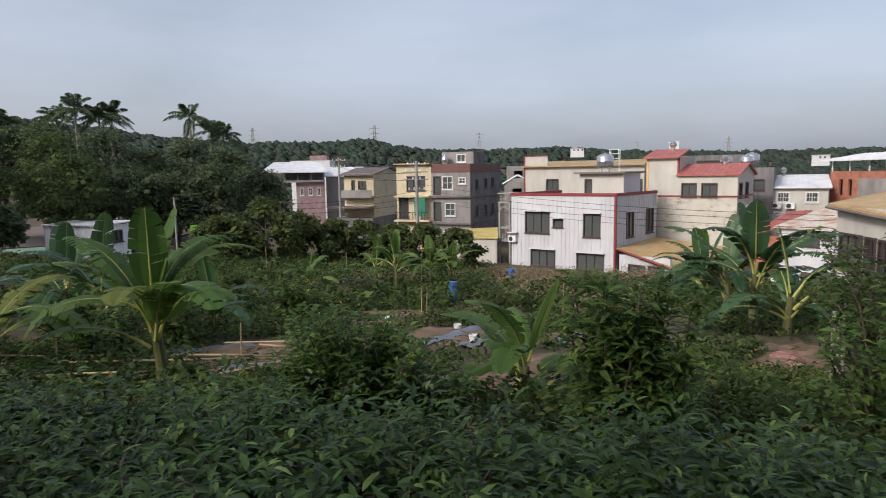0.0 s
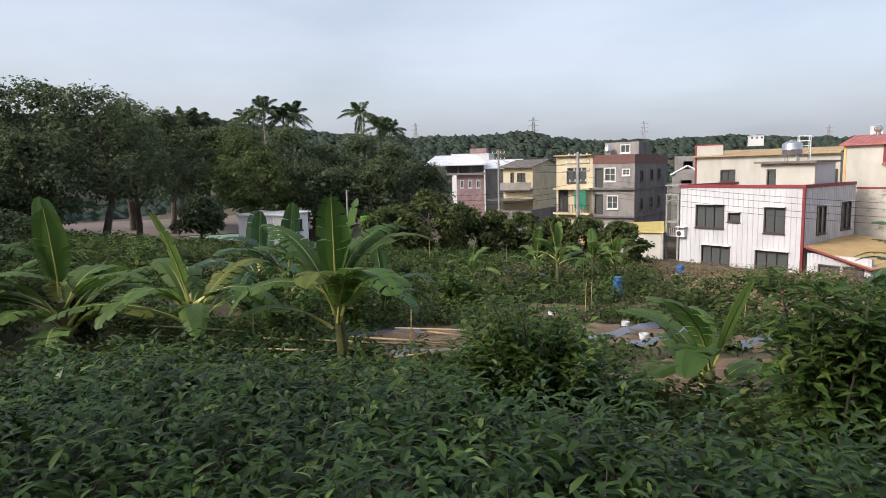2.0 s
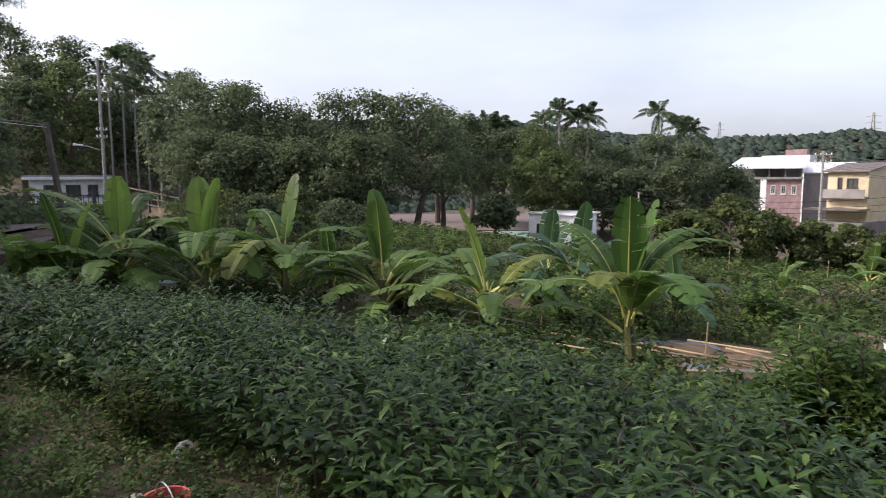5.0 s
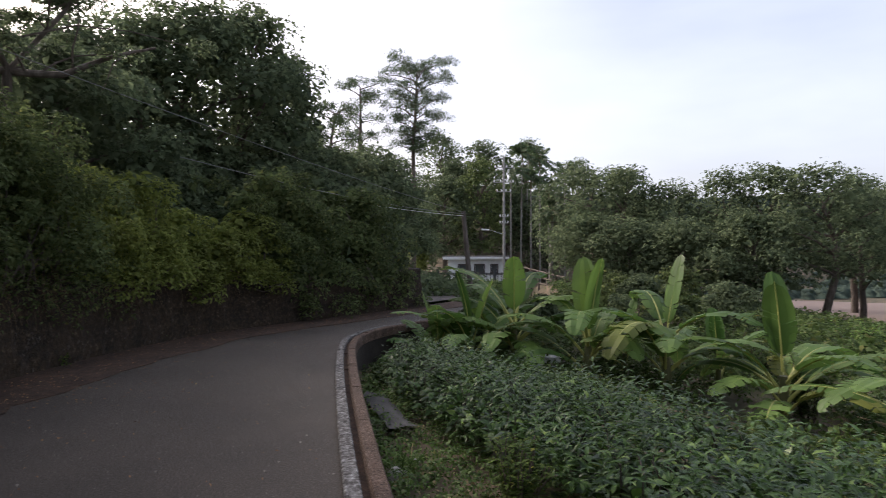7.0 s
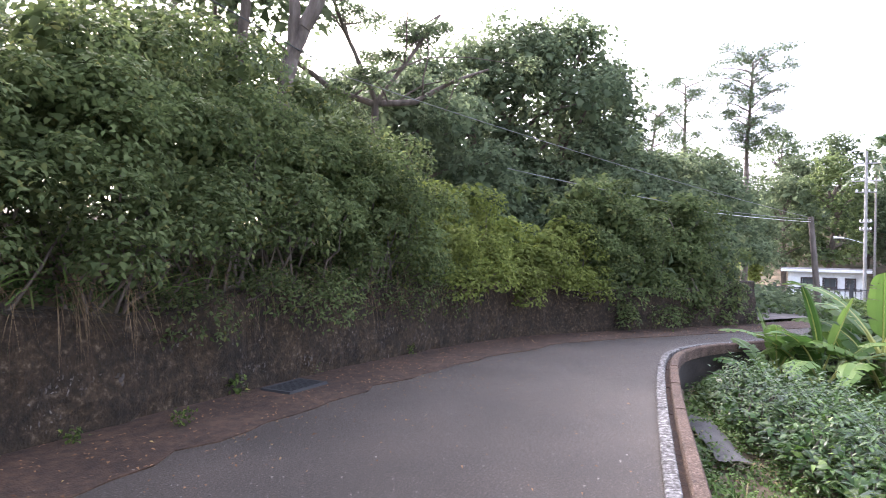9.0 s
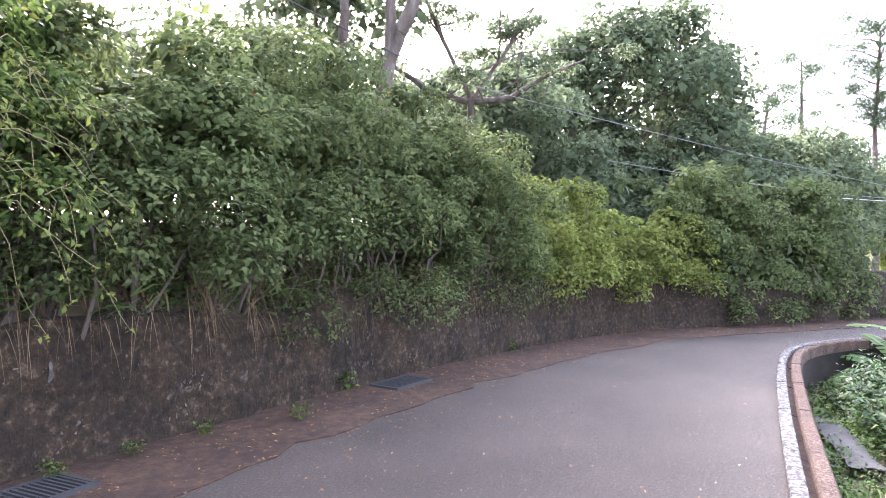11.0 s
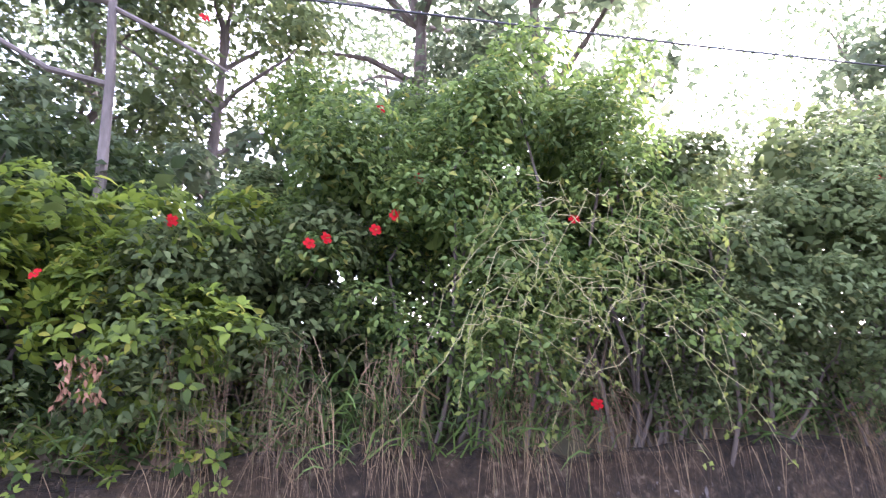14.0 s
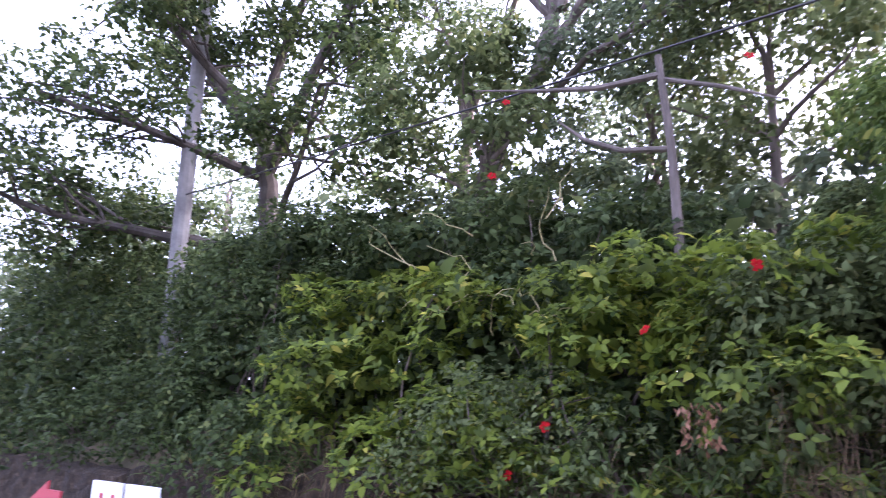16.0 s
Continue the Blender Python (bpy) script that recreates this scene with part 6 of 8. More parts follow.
limbed_tree("slim bare-limbed tree with fine leaves", 6.6, -10.5, 94, [
    [(0, 0, 0, 0.15), (-0.2, 0, 3.0, 0.13), (-0.6, 0, 6.0, 0.1)],
    [(-0.5, 0, 5.0, 0.09), (-0.2, 0.2, 7.2, 0.06), (0.6, 0.4, 9.2, 0.03)],
    [(-0.6, 0, 5.6, 0.09), (-1.6, 0.1, 7.4, 0.06), (-2.4, 0.3, 8.8, 0.03)],
    [(-0.3, 0, 4.0, 0.07), (1.0, 0.3, 5.6, 0.05), (1.6, 0.3, 7.0, 0.02)]],
    0.1, 15000, M_TREE, M_BARK, (0.45, 0.9), 0.7, 0.42, per=12)
stub = thing("tree_stub", "bare pale lopped trunk among the shrubs", "tree trunk", (1.12, -6.0, 1.2), "trees behind the wall")
part("trunk", Geo().tube([(0, 0, 0), (0.03, 0, 1.0), (-0.02, 0, 2.0), (-0.03, 0.02, 2.9), (0.02, 0, 3.8)], [0.055, 0.05, 0.045, 0.04, 0.034], 9), M_BARKMID, stub)
part("limb", Geo().tube([(-0.02, 0, 2.85), (0.4, 0.1, 2.9), (0.75, 0.1, 3.1), (1.0, 0.1, 3.35)], [0.03, 0.026, 0.02, 0.01], 7), M_BARKMID, stub)
part("limb", Geo().tube([(0.0, 0, 3.6), (0.6, 0.05, 3.62), (1.2, 0.1, 3.75), (2.0, 0.1, 4.0)], [0.035, 0.03, 0.02, 0.006], 7), M_BARKMID, stub)
part("limb", Geo().tube([(0.0, 0, 3.55), (-0.5, 0.05, 3.3), (-1.0, 0.1, 3.0)], [0.025, 0.02, 0.005], 7), M_BARKMID, stub)

tree("broad-leaved tree with dense glossy foliage behind the wall", 4.0, -7.6, 5.4, 1.9, 541, M_WILD, 0.12, 8500, 0.3, 0.1, M_BARK, 18, core=0.01)
tree("broad-leaved tree with dense glossy foliage behind the wall", 2.2, -9.2, 6.2, 2.2, 545, M_TREE, 0.12, 8500, 0.3, 0.1, M_BARK, 18, core=0.01)
tree("broad-leaved tree with dense glossy foliage behind the wall", 0.5, -8.6, 5.8, 2.2, 546, M_WILD, 0.12, 8500, 0.3, 0.1, M_BARK, 18, core=0.01)
tree("bush with yellow leaves beside the small house", *polar(81.6, 62), 3.4, 1.7, 547, M_YELLOW, 0.2, 2500, 0.2, 0.06, clumps=10, category="bush", group="bushes")
tree("spreading tree with fine dark foliage", -1.4, -10.0, 9.0, 3.6, 96, M_TREE, 0.11, 9000, 0.45, 0.16, M_BARK, 20, (-0.6, 0.3), 0.6, core=0.0)
tree("dense dark broad-leaved tree", -4.4, -9.4, 8.6, 3.2, 98, M_TREE, 0.15, 9000, 0.3, 0.17, M_BARK, 20)
limbed_tree("tall tree with a forked leaning trunk", -10.9, -6.7, 100, [
    [(0, 0, 0, 0.2), (0, 0, 2.0, 0.17), (-0.05, 0.1, 3.4, 0.15), (-0.2, 0.3, 4.3, 0.14)],
    [(-0.2, 0.3, 4.2, 0.15), (-0.5, 0.85, 5.6, 0.12), (-0.9, 1.5, 7.2, 0.1), (-1.2, 2.0, 9.0, 0.06)],
    [(-0.1, 0.15, 3.8, 0.12), (-0.1, 0.2, 5.5, 0.09), (0.1, 0.1, 7.6, 0.05)],
    [(-0.5, 0.85, 5.6, 0.08), (-1.2, 1.9, 6.0, 0.06), (-1.6, 3.0, 6.3, 0.03)]],
    0.12, 7000, M_TREE, M_BARK, (0.4, 0.8), 0.6, 0.45, per=5)
tree("slender straight tree with a high crown", *polar(127, 13), 11.0, 2.6, 102, M_TREE, 0.14, 5500, 0.62, 0.14, M_BARK, 12, core=0.0)
limbed_tree("tree with long arching horizontal branches", -15.0, -6.6, 103, [
    [(0, 0, 0, 0.12), (0.05, 0.05, 2.2, 0.1), (0, 0, 3.6, 0.09)],
    [(1.3, -2.2, 4.9, 0.04), (0.9, -1.6, 4.3, 0.06), (0.5, -0.9, 3.75, 0.075), (0, 0, 3.5, 0.085), (-0.4, 0.9, 3.6, 0.075), (-0.9, 1.7, 4.2, 0.05), (-1.3, 2.6, 4.6, 0.025)],
    [(0, 0, 3.5, 0.06), (-0.6, 0.8, 5.0, 0.05), (-1.4, 1.2, 6.2, 0.03)],
    [(0, 0, 3.6, 0.06), (0.6, -0.6, 5.2, 0.05), (1.2, -1.0, 6.6, 0.04)]],
    0.12, 11000, M_TREE, M_BARK, (0.35, 0.7), 0.45, 0.45, per=8)
tree("dark broad-leaved tree above the bend", -12.5, -9.5, 6.4, 3.2, 104, M_TREE, 0.17, 7000, 0.25, 0.16, M_BARK, 18)
tree("dark broad-leaved tree above the bend", -18.5, -7.0, 6.0, 3.4, 106, M_TREE, 0.19, 7500, 0.2, 0.18, M_BARK, 18)
for i, (x, y, h, cr) in enumerate(((-3, -15, 8, 4), (-9, -15, 9, 4), (4, -16, 8, 4), (11, -14, 8, 4), (16, -12, 8, 4), (20, -9, 7, 3.5), (-15, -13, 10, 4.5), (24, -14, 8, 4))):
    tree("dark broad-leaved tree further back on the slope", x, y, h, cr, 540 + i, M_TREE, 0.18, 3800, 0.15, 0.16, M_BARK, 20, core=0.0)

for i, (az, dd, el, cr) in enumerate(((105.5, 24, 20.0, 4.0), (101, 25, 21.3, 4.4), (96.8, 26.5, 21.3, 4.2), (93.8, 28, 18.0, 2.8), (110.5, 23, 18.3, 3.6), (116, 22, 16.5, 3.4), (122, 20, 15.0, 3.2), (90, 31, 10.5, 3.6), (86, 34, 10.0, 3.6), (95, 25, 9.0, 3.6), (88, 27, 7.5, 2.8), (84, 42, 8.5, 3.4), (90.5, 27, 4.0, 2.6), (92.5, 24, 4.0, 2.4), (100, 24, 9.5, 3.4), (106, 22, 9.5, 3.0))):
    x, y = polar(az, dd)
    z = ground_z(x, y)
    tree("dark broad-leaved tree on the hillside", x, y, 1.6 + dd * math.tan(radians(el)) - z, cr, 120 + i, M_TREE, 0.22, 9000, 0.15, clumps=26, shell=0.7, core=0.12)


def pine(x, y, top, seed, label, wide=2.6, tiers=18):
    r = rng_of(seed)
    z = ground_z(x, y)
    h = top - z
    t = thing("pine_tree", label, "pine", (x, y, z - 0.1), "pines")
    path = limb_path(r, (0, 0, 0), (0.6, 0.3, h * 0.97), 0.08, 8)
    g = Geo().tube(path, np.linspace(0.26, 0.06, 8), 8)
    cl = []
    for i in range(tiers):
        f = 0.6 + 0.39 * i / (tiers - 1)
        k = np.array([np.interp(f * h, path[:, 2], path[:, q]) for q in range(3)])
        th = i * 2.4
        L = wide * (0.35 + 0.65 * math.sin(math.pi * min(1.0, 0.3 + 0.68 * (1 - f) / 0.4))) * r.uniform(0.8, 1.15)
        tip = k + np.array((L * math.cos(th), L * math.sin(th), L * 0.3))
        g.tube(limb_path(r, k, tip), np.linspace(0.06, 0.02, 6), 5)
        cl += [(tip, r.uniform(0.7, 1.0), 0.75), ((k + tip) / 2 + (0, 0, 0.35), r.uniform(0.5, 0.8), 0.75)]
    part("trunk", g, M_BARK, t)
    part("crown", leaf_mesh("crown", M_PINE, *clump_leaves(r, tufts(r, cl, 4), 760 * tiers, 0.26, aspect=0.15, shell=0.3), droop=0.1, simple=True), M_PINE, t)


pine(*polar(81.9, 50), 16.9, 140, "tall pine with a rounded tufted crown", 2.5, 34)
pine(*polar(87, 52), 16.2, 141, "slim pine with a thin open crown", 1.7, 13)
pine(*polar(89.3, 46), 12.5, 142, "slim pine with a thin open crown", 1.6, 13)

# trees round the court and along the valley
k = 0
for az, dd, el, cr, mt in ((37, 60, 4.0, 4.3, 2), (33.3, 62, 3.9, 4.2, 1), (30, 64, 3.4, 4.2, 1), (26.8, 63, 3.0, 4.2, 1), (23.8, 62, 2.6, 4.0, 1), (21.2, 64, 1.4, 3.4, 1), (35.4, 56, 1.5, 3.6, 2), (31.4, 57, 1.2, 3.6, 1), (28.0, 58, 0.8, 3.4, 1), (25.0, 58, 0.6, 3.2, 1),
                          (48, 52, 7.9, 5.0, 1), (51.5, 54, 7.7, 4.8, 1), (55, 55, 7.1, 5.0, 1), (59, 56, 7.2, 5.0, 1), (63, 57, 7.7, 5.0, 1), (66.5, 60, 8.3, 5.0, 1), (45.5, 58, 5.7, 4.2, 1), (53, 48, 3.0, 4.2, 1), (58, 48, 3.2, 4.2, 1), (62.5, 50, 3.4, 4.2, 1), (66, 52, 3.0, 4.0, 1), (56, 62, 5.0, 4.6, 1), (61, 62, 5.4, 4.6, 1),
                          (43, 75, 5.4, 4.8, 1), (40, 80, 5.0, 4.6, 1), (46, 84, 5.8, 5.0, 1), (37.5, 82, 4.8, 4.6, 1), (40.7, 49, -1.2, 1.9, 1), (76, 80, 8.5, 4.8, 2), (79, 78, 8.0, 4.8, 1), (81.5, 66, 5.0, 3.6, 1), (71.5, 100, 10.2, 5.6, 1), (75.5, 100, 11.4, 5.8, 1), (67, 95, 8.6, 5.4, 1), (79.5, 100, 11.4, 5.8, 1), (83.5, 95, 10.0, 5.6, 1), (63.5, 92, 7.6, 5.2, 1), (73.5, 90, 7.0, 5.0, 1), (69.5, 88, 6.6, 4.8, 1), (78, 92, 8.4, 5.0, 1), (86.5, 80, 9.0, 4.6, 1)):
    x, y = polar(az, dd)
    z = ground_z(x, y)
    tree("dark green broad-leaved tree by the court" if az < 70 else "dark green broad-leaved tree behind the house", x, y, 1.6 + dd * math.tan(radians(el + 0.7 * math.sin(k * 2.3))) - z, cr, 160 + k, M_TREE2 if mt == 2 else M_TREE, 0.36 if dd > 74 else 0.27, 5800 if dd > 74 else 5400, 0.24 if 38 < az < 50 else 0.22 if az < 38 else 0.1, clumps=26, shell=0.78)
    k += 1
# bushes in front of the houses
for az, dd, el, cr in ((20.8, 46, -1.7, 2.5), (18.0, 47, -2.9, 2.0), (14.8, 48, -3.6, 1.7), (12.2, 49, -3.9, 1.6), (9.4, 46, -4.2, 1.7), (6.6, 45, -4.4, 1.6), (3.8, 44, -4.6, 1.5), (24.5, 44, -3.0, 2.0)):
    x, y = polar(az, dd)
    z = ground_z(x, y)
    tree("rounded dark green bush in front of the houses", x, y, 1.6 + dd * math.tan(radians(el)) - z, cr, 200 + k, M_WILD, 0.24, 5000, 0.0, 0.08, clumps=18, shell=0.78, width=1.5, group="bushes", category="bush")
    k += 1

# palms
for i, (az, dd, el) in enumerate(((35.0, 95, 6.0), (33.6, 96, 5.4), (32.7, 97, 5.6), (36.3, 98, 5.2), (26.9, 90, 5.6), (24.2, 93, 4.0), (25.3, 95, 4.4), (41.3, 85, 5.0), (40.2, 86, 4.6))):
    x, y = polar(az, dd)
    royal_palm(x, y, 1.6 + dd * math.tan(radians(el)) - ground_z(x, y) - 1.4, 230 + i, 4.0, 18)
for i, (az, dd, el) in enumerate(((73.0, 74, 8.2), (72.1, 78, 9.6), (71.2, 76, 7.2), (70.4, 80, 9.2), (69.6, 82, 6.4), (68.2, 86, 7.8), (71.6, 90, 9.9))):
    x, y = polar(az, dd)
    royal_palm(x, y, 1.6 + dd * math.tan(radians(el)) - ground_z(x, y) - 1.2, 250 + i, 3.3, 16, girth=0.55)
x, y = polar(69.4, 62)
royal_palm(x, y, 6.2, 270, 2.4, 22, "short shaggy fan-crowned palm")

# ---- far wooded hills: canopy of clumps over the land ----
rf = rng_of(300)
cl = []
for i in range(10000):
    az = rf.uniform(-44, 100)
    R = float(np.interp(az, RIDGE_AZ, RIDGE_R))
    dd = R * rf.uniform(0.5, 1.03)
    if dd < 105:
        continue
    x, y = polar(az, dd)
    cl.append((x, y, dd * rf.uniform(0.0015, 0.006) + 1.0))
cl = np.array(cl)
cz = land(cl[:, 0], cl[:, 1])
ring = [(0.0, 0.0, 1.0)] + [(0.62 * math.cos(a), 0.62 * math.sin(a), 0.78) for a in np.arange(5) * 1.2566] + [(math.cos(a + 0.4), math.sin(a + 0.4), 0.15) for a in np.arange(7) * 0.8976]
dome = np.array(ring)
tri = [(0, 1 + k, 1 + (k + 1) % 5) for k in range(5)]
for k in range(7):
    a, b = 1 + int(k * 5 / 7), 1 + int((k + 1) * 5 / 7) % 5
    tri.append((a, 6 + k, 6 + (k + 1) % 7))
    if a != b:
        tri.append((a, 6 + (k + 1) % 7, b))
tri = np.array(tri)
n_far = len(cl)
wob = rf.uniform(0.7, 1.3, (n_far, len(dome), 3))
v = dome[None] * wob * (cl[:, 2] * 1.25)[:, None, None] + np.c_[cl[:, :2], cz - cl[:, 2] * 0.1][:, None]
f = (tri[None] + (np.arange(n_far) * len(dome))[:, None, None]).reshape(-1, 3)
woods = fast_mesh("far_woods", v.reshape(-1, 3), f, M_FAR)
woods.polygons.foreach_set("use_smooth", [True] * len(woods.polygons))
tagged(new("far_woods", woods), "wooded hills beyond the village, haze in their canopy colour", "woods", kind="stuff")

# ---- banana plants ----
for i, (az, dd, zc, sc, n_, old) in enumerate(((79.3, 14.4, -0.55, 1.1, 13, 0), (76.2, 14.0, -0.35, 1.2, 14, 0), (72.6, 14.2, 0.0, 1.35, 16, 0), (66.1, 13.5, -0.3, 1.4, 16, 0), (59.4, 13.2, -0.15, 1.35, 16, 1), (50.7, 13.0, -0.6, 1.4, 17, 2), (40.6, 11.8, -0.7, 1.25, 16, 1), (28.1, 10.0, -0.4, 1.25, 17, 2), (-4.3, 8.6, -0.95, 0.95, 14, 0), (74.5, 15.6, -0.4, 0.9, 8, 0), (63.0, 14.6, -0.6, 0.9, 8, 0), (55.5, 14.2, -0.7, 0.9, 8, 1))):
    x, y = polar(az, dd)
    z = ground_z(x, y)
    banana(x, y, zc + (0.12 if dd > 9 else 0.0) - z, 400 + i, round(n_ * 0.8), sc * 1.06, old=old)
for i, (az, dd, zc, sc) in enumerate(((33.6, 16.0, -0.9, 1.3), (35.5, 17.5, -0.9, 1.2), (-20.0, 18.5, -1.2, 1.2), (-22.0, 18.0, -1.0, 1.35), (-24.5, 17.0, -1.3, 1.25), (-18.3, 20.0, -1.5, 1.15), (24.7, 16.0, -1.4, 0.9))):
    x, y = polar(az, dd)
    banana(x, y, zc - ground_z(x, y), 420 + i, 10, sc * 1.15, M_BANANADK, "dark green banana plant with drooping leaves", old=0)
for i, (az, dd, zc, sc) in enumerate(((17.0, 24.0, -2.0, 0.9), (9.0, 27.0, -2.0, 1.2), (6.0, 30.0, -2.6, 1.2), (4.0, 31, -2.8, 1.1), (-17.6, 24.0, -1.7, 1.1), (11.0, 30.0, -2.5, 1.1))):
    x, y = polar(az, dd)
    banana(x, y, zc - ground_z(x, y), 440 + i, 8, sc, M_BANANA, "small banana plant in the vegetable garden", old=0)

for i, (x, y, h, cr) in enumerate(((-15.2, 2.7, 0.95, 0.55), (-16.2, 3.7, 1.25, 0.7), (-17.3, 5.0, 1.5, 0.9), (-18.6, 6.4, 1.4, 1.0), (-20.4, 8.3, 1.5, 1.2), (-19.0, 9.8, 1.9, 1.3), (-20.5, 12.0, 2.2, 1.5), (-18.0, 12.5, 2.0, 1.4), (-22.5, 10.5, 1.8, 1.5))):
    tree("leafy green shrub growing beside the kerb end", x, y, h, cr, 480 + i, M_TREE if i % 2 else M_WILD, 0.13, 2600, 0.05, 0.03, clumps=10, category="shrub", group="roadside shrubs")
for i, (x, y, h, cr) in enumerate(((-28.2, 1.2, 2.4, 1.4), (-31.0, 2.6, 2.2, 1.3), (-33.5, 3.2, 2.8, 1.6))):
    tree("dark leafy bush where the lane drops out of sight", x, y, h, cr, 490 + i, M_TREE, 0.16, 3500, 0.05, 0.05, clumps=12, category="bush", group="roadside shrubs")


# ---- low plants of the garden and verge ----
def low_plants(name, label, pts, size, n, leaf, mat, seed, aspect=0.5, tall=0.8, category="plants"):
    """Many small tufts too many to count: one object."""
    r = rng_of(seed)
    pts = np.asarray(pts, float)
    z = land(pts[:, 0], pts[:, 1])
    rad = size * r.uniform(0.6, 1.3, len(pts))
    cl = [((x, y, zz + q * 0.45 * tall), q, tall) for (x, y), zz, q in zip(pts, z, rad)]
    tagged(new(name, leaf_mesh(name, mat, *clump_leaves(r, cl, n, leaf, shell=0.3, aspect=aspect), droop=0.2, simple=True)), label, category, kind="stuff")


rs = rng_of(700)


def scatter(n, az0, az1, d0, d1, keep=None, power=1.0):
    az = rs.uniform(az0, az1, n)
    d = d0 + (d1 - d0) * rs.random(n) ** power
    p = np.array([polar(a, b) for a, b in zip(az, d)])
    k = (side_of(KERBL, p[:, 0], p[:, 1]) > 4.3) | (p[:, 0] < -25)
    if keep is not None:
        k &= np.array([keep(*q) for q in p])
    return p[k]


BARE = [((5.0, 10.6), 0.9), ((6.0, 13.2), 0.9), ((4.4, 8.7), 0.6), ((0.1, 11.0), 0.9), ((1.2, 11.8), 0.9), ((-0.2, 9.6), 0.5), ((0.9, 14.7), 0.9), ((-3.8, 20.5), 1.2), ((-1.3, 15.6), 1.0), ((-0.1, 9.6), 1.2), ((0.9, 9.4), 1.0), ((-0.9, 15.0), 1.8), ((-4.6, 11.0), 1.3), ((1.5, 14.5), 1.1), ((-5.2, 12.6), 1.4), ((4.6, 9.5), 0.8), ((5.4, 11.5), 0.9), ((-1.0, 22.0), 1.6), ((-3.3, 17.3), 0.9), ((-0.2, 26), 1.5)]


def open_ground(x, y):
    return all(math.hypot((x - c[0]) * 1.0, y - c[1]) > q for c, q in BARE)


low_plants("weeds", "mixed green weeds covering the garden slope", scatter(4200, -34, 88, 4.5, 24, lambda x, y: open_ground(x, y) and (math.hypot(x, y) < 7.5 or y < 5 or noise.noise((x * 0.33, y * 0.33, 5.0)) > -0.08), 0.8), 0.32, 56000, 0.13, M_SCRUB, 701)
low_plants("vegetable_rows", "lighter green vegetable plants in the plots", scatter(1300, -30, 60, 7.0, 36, lambda x, y: open_ground(x, y) and noise.noise((x * 0.16, y * 0.16, 1.0)) > 0.02), 0.36, 32000, 0.15, M_CROP, 702)
low_plants("far_scrub", "rough scrub and weeds below the houses", scatter(2600, -32, 50, 20, 56, lambda x, y: not (x > -1 and y > 33) and not (x < -22 and y > 30), 0.7), 0.6, 38000, 0.27, M_SCRUB, 703)
low_plants("valley_scrub", "rough scrub along the valley and by the road's end", scatter(1500, 50, 84, 17, 48, lambda x, y: ground_z(x, y) < -0.3 or x < -24, 0.8), 0.55, 36000, 0.24, M_SCRUB, 704)
low_plants("dry_scrub", "brown dry weeds and vines in the plots", scatter(500, -14, 14, 17, 42, lambda x, y: noise.noise((x * 0.12, y * 0.12, 9.0)) > 0.0), 0.5, 9000, 0.2, M_DRY, 705)
verge = np.array([(x, y) for x, y in zip(rs.uniform(-11, 4.5, 1500), rs.uniform(0.35, 2.2, 1500)) if y > np.interp(-x, -KERBL[:, 0], KERBL[:, 1]) + 0.26 and y < np.interp(x, H_X, H_NEAR) + 0.25])
low_plants("verge_weeds", "bright green creeping weeds beside the kerb", verge, 0.13, 34000, 0.05, M_GRASS, 706, 0.55, 0.9)
hill = np.array([polar(a, q) for a, q in zip(rs.uniform(76, 118, 1500), 17 + 45 * rs.random(1500))])
hill = hill[(-side_of(FOOTL, hill[:, 0], hill[:, 1]) > 0.6) & ~((hill[:, 0] < -42) & (hill[:, 1] > 7) & (hill[:, 1] < 19))]
low_plants("undergrowth", "dark undergrowth beneath the hillside trees", hill, 0.8, 26000, 0.3, M_TREE, 708, 0.55, 1.0)
bank = np.array([(x, wall_y(x) - rs.uniform(0.25, 1.3)) for x in rs.uniform(-14, 7, 900)])
low_plants("bank_weeds", "dark low weeds on the bank behind the wall", bank, 0.2, 22000, 0.07, M_SCRUB, 709, 0.5, 0.8)
low_plants("ground_cover", "bright green creeping ground cover", np.array([(rs.normal(3.5, 0.75), rs.normal(8.6, 1.0)) for _ in range(260)]), 0.3, 14000, 0.08, M_HIBI, 707, 0.6, 0.6)


def leafy_shoots(name, label, x, y, shoots, mat, leaf, seed, per=34, aspect=0.42, category="shrub"):
    """A shrub of upright shoots, each set with leaves along its length: shoots are (dx, dy, height)."""
    r = rng_of(seed)
    z = ground_z(x, y)
    t = thing(name, label, category, (x, y, z), "garden shrubs")
    P, A, N, L = [], [], [], []
    for dx, dy, h in shoots:
        p = limb_path(r, (dx * 0.25, dy * 0.25, 0), (dx, dy, h), 0.12, 7)
        part("stem", Geo().tube(p, np.linspace(0.013, 0.005, 7), 5), M_BARK, t)
        q = np.linspace(0.12, 1, per)
        pos = np.stack([np.interp(q, np.linspace(0, 1, 7), p[:, k]) for k in range(3)], 1)
        for s in range(2):
            th = np.arange(per) * 2.4 + s * 1.5 + r.uniform(0, 6)
            d = np.c_[np.cos(th), np.sin(th), r.uniform(0.0, 0.8, per)]
            P.append(pos + r.normal(size=pos.shape) * 0.04)
            A.append(d)
            N.append(np.c_[-d[:, 0] * 0.4, -d[:, 1] * 0.4, np.ones(per)] + r.normal(size=(per, 3)) * 0.3)
            L.append(leaf * r.uniform(0.7, 1.2, per))
    L = np.concatenate(L)
    part("foliage", leaf_mesh("foliage", mat, np.concatenate(P), np.concatenate(A), unit(np.concatenate(N)), L, L * aspect, droop=0.3), mat, t)
    return t


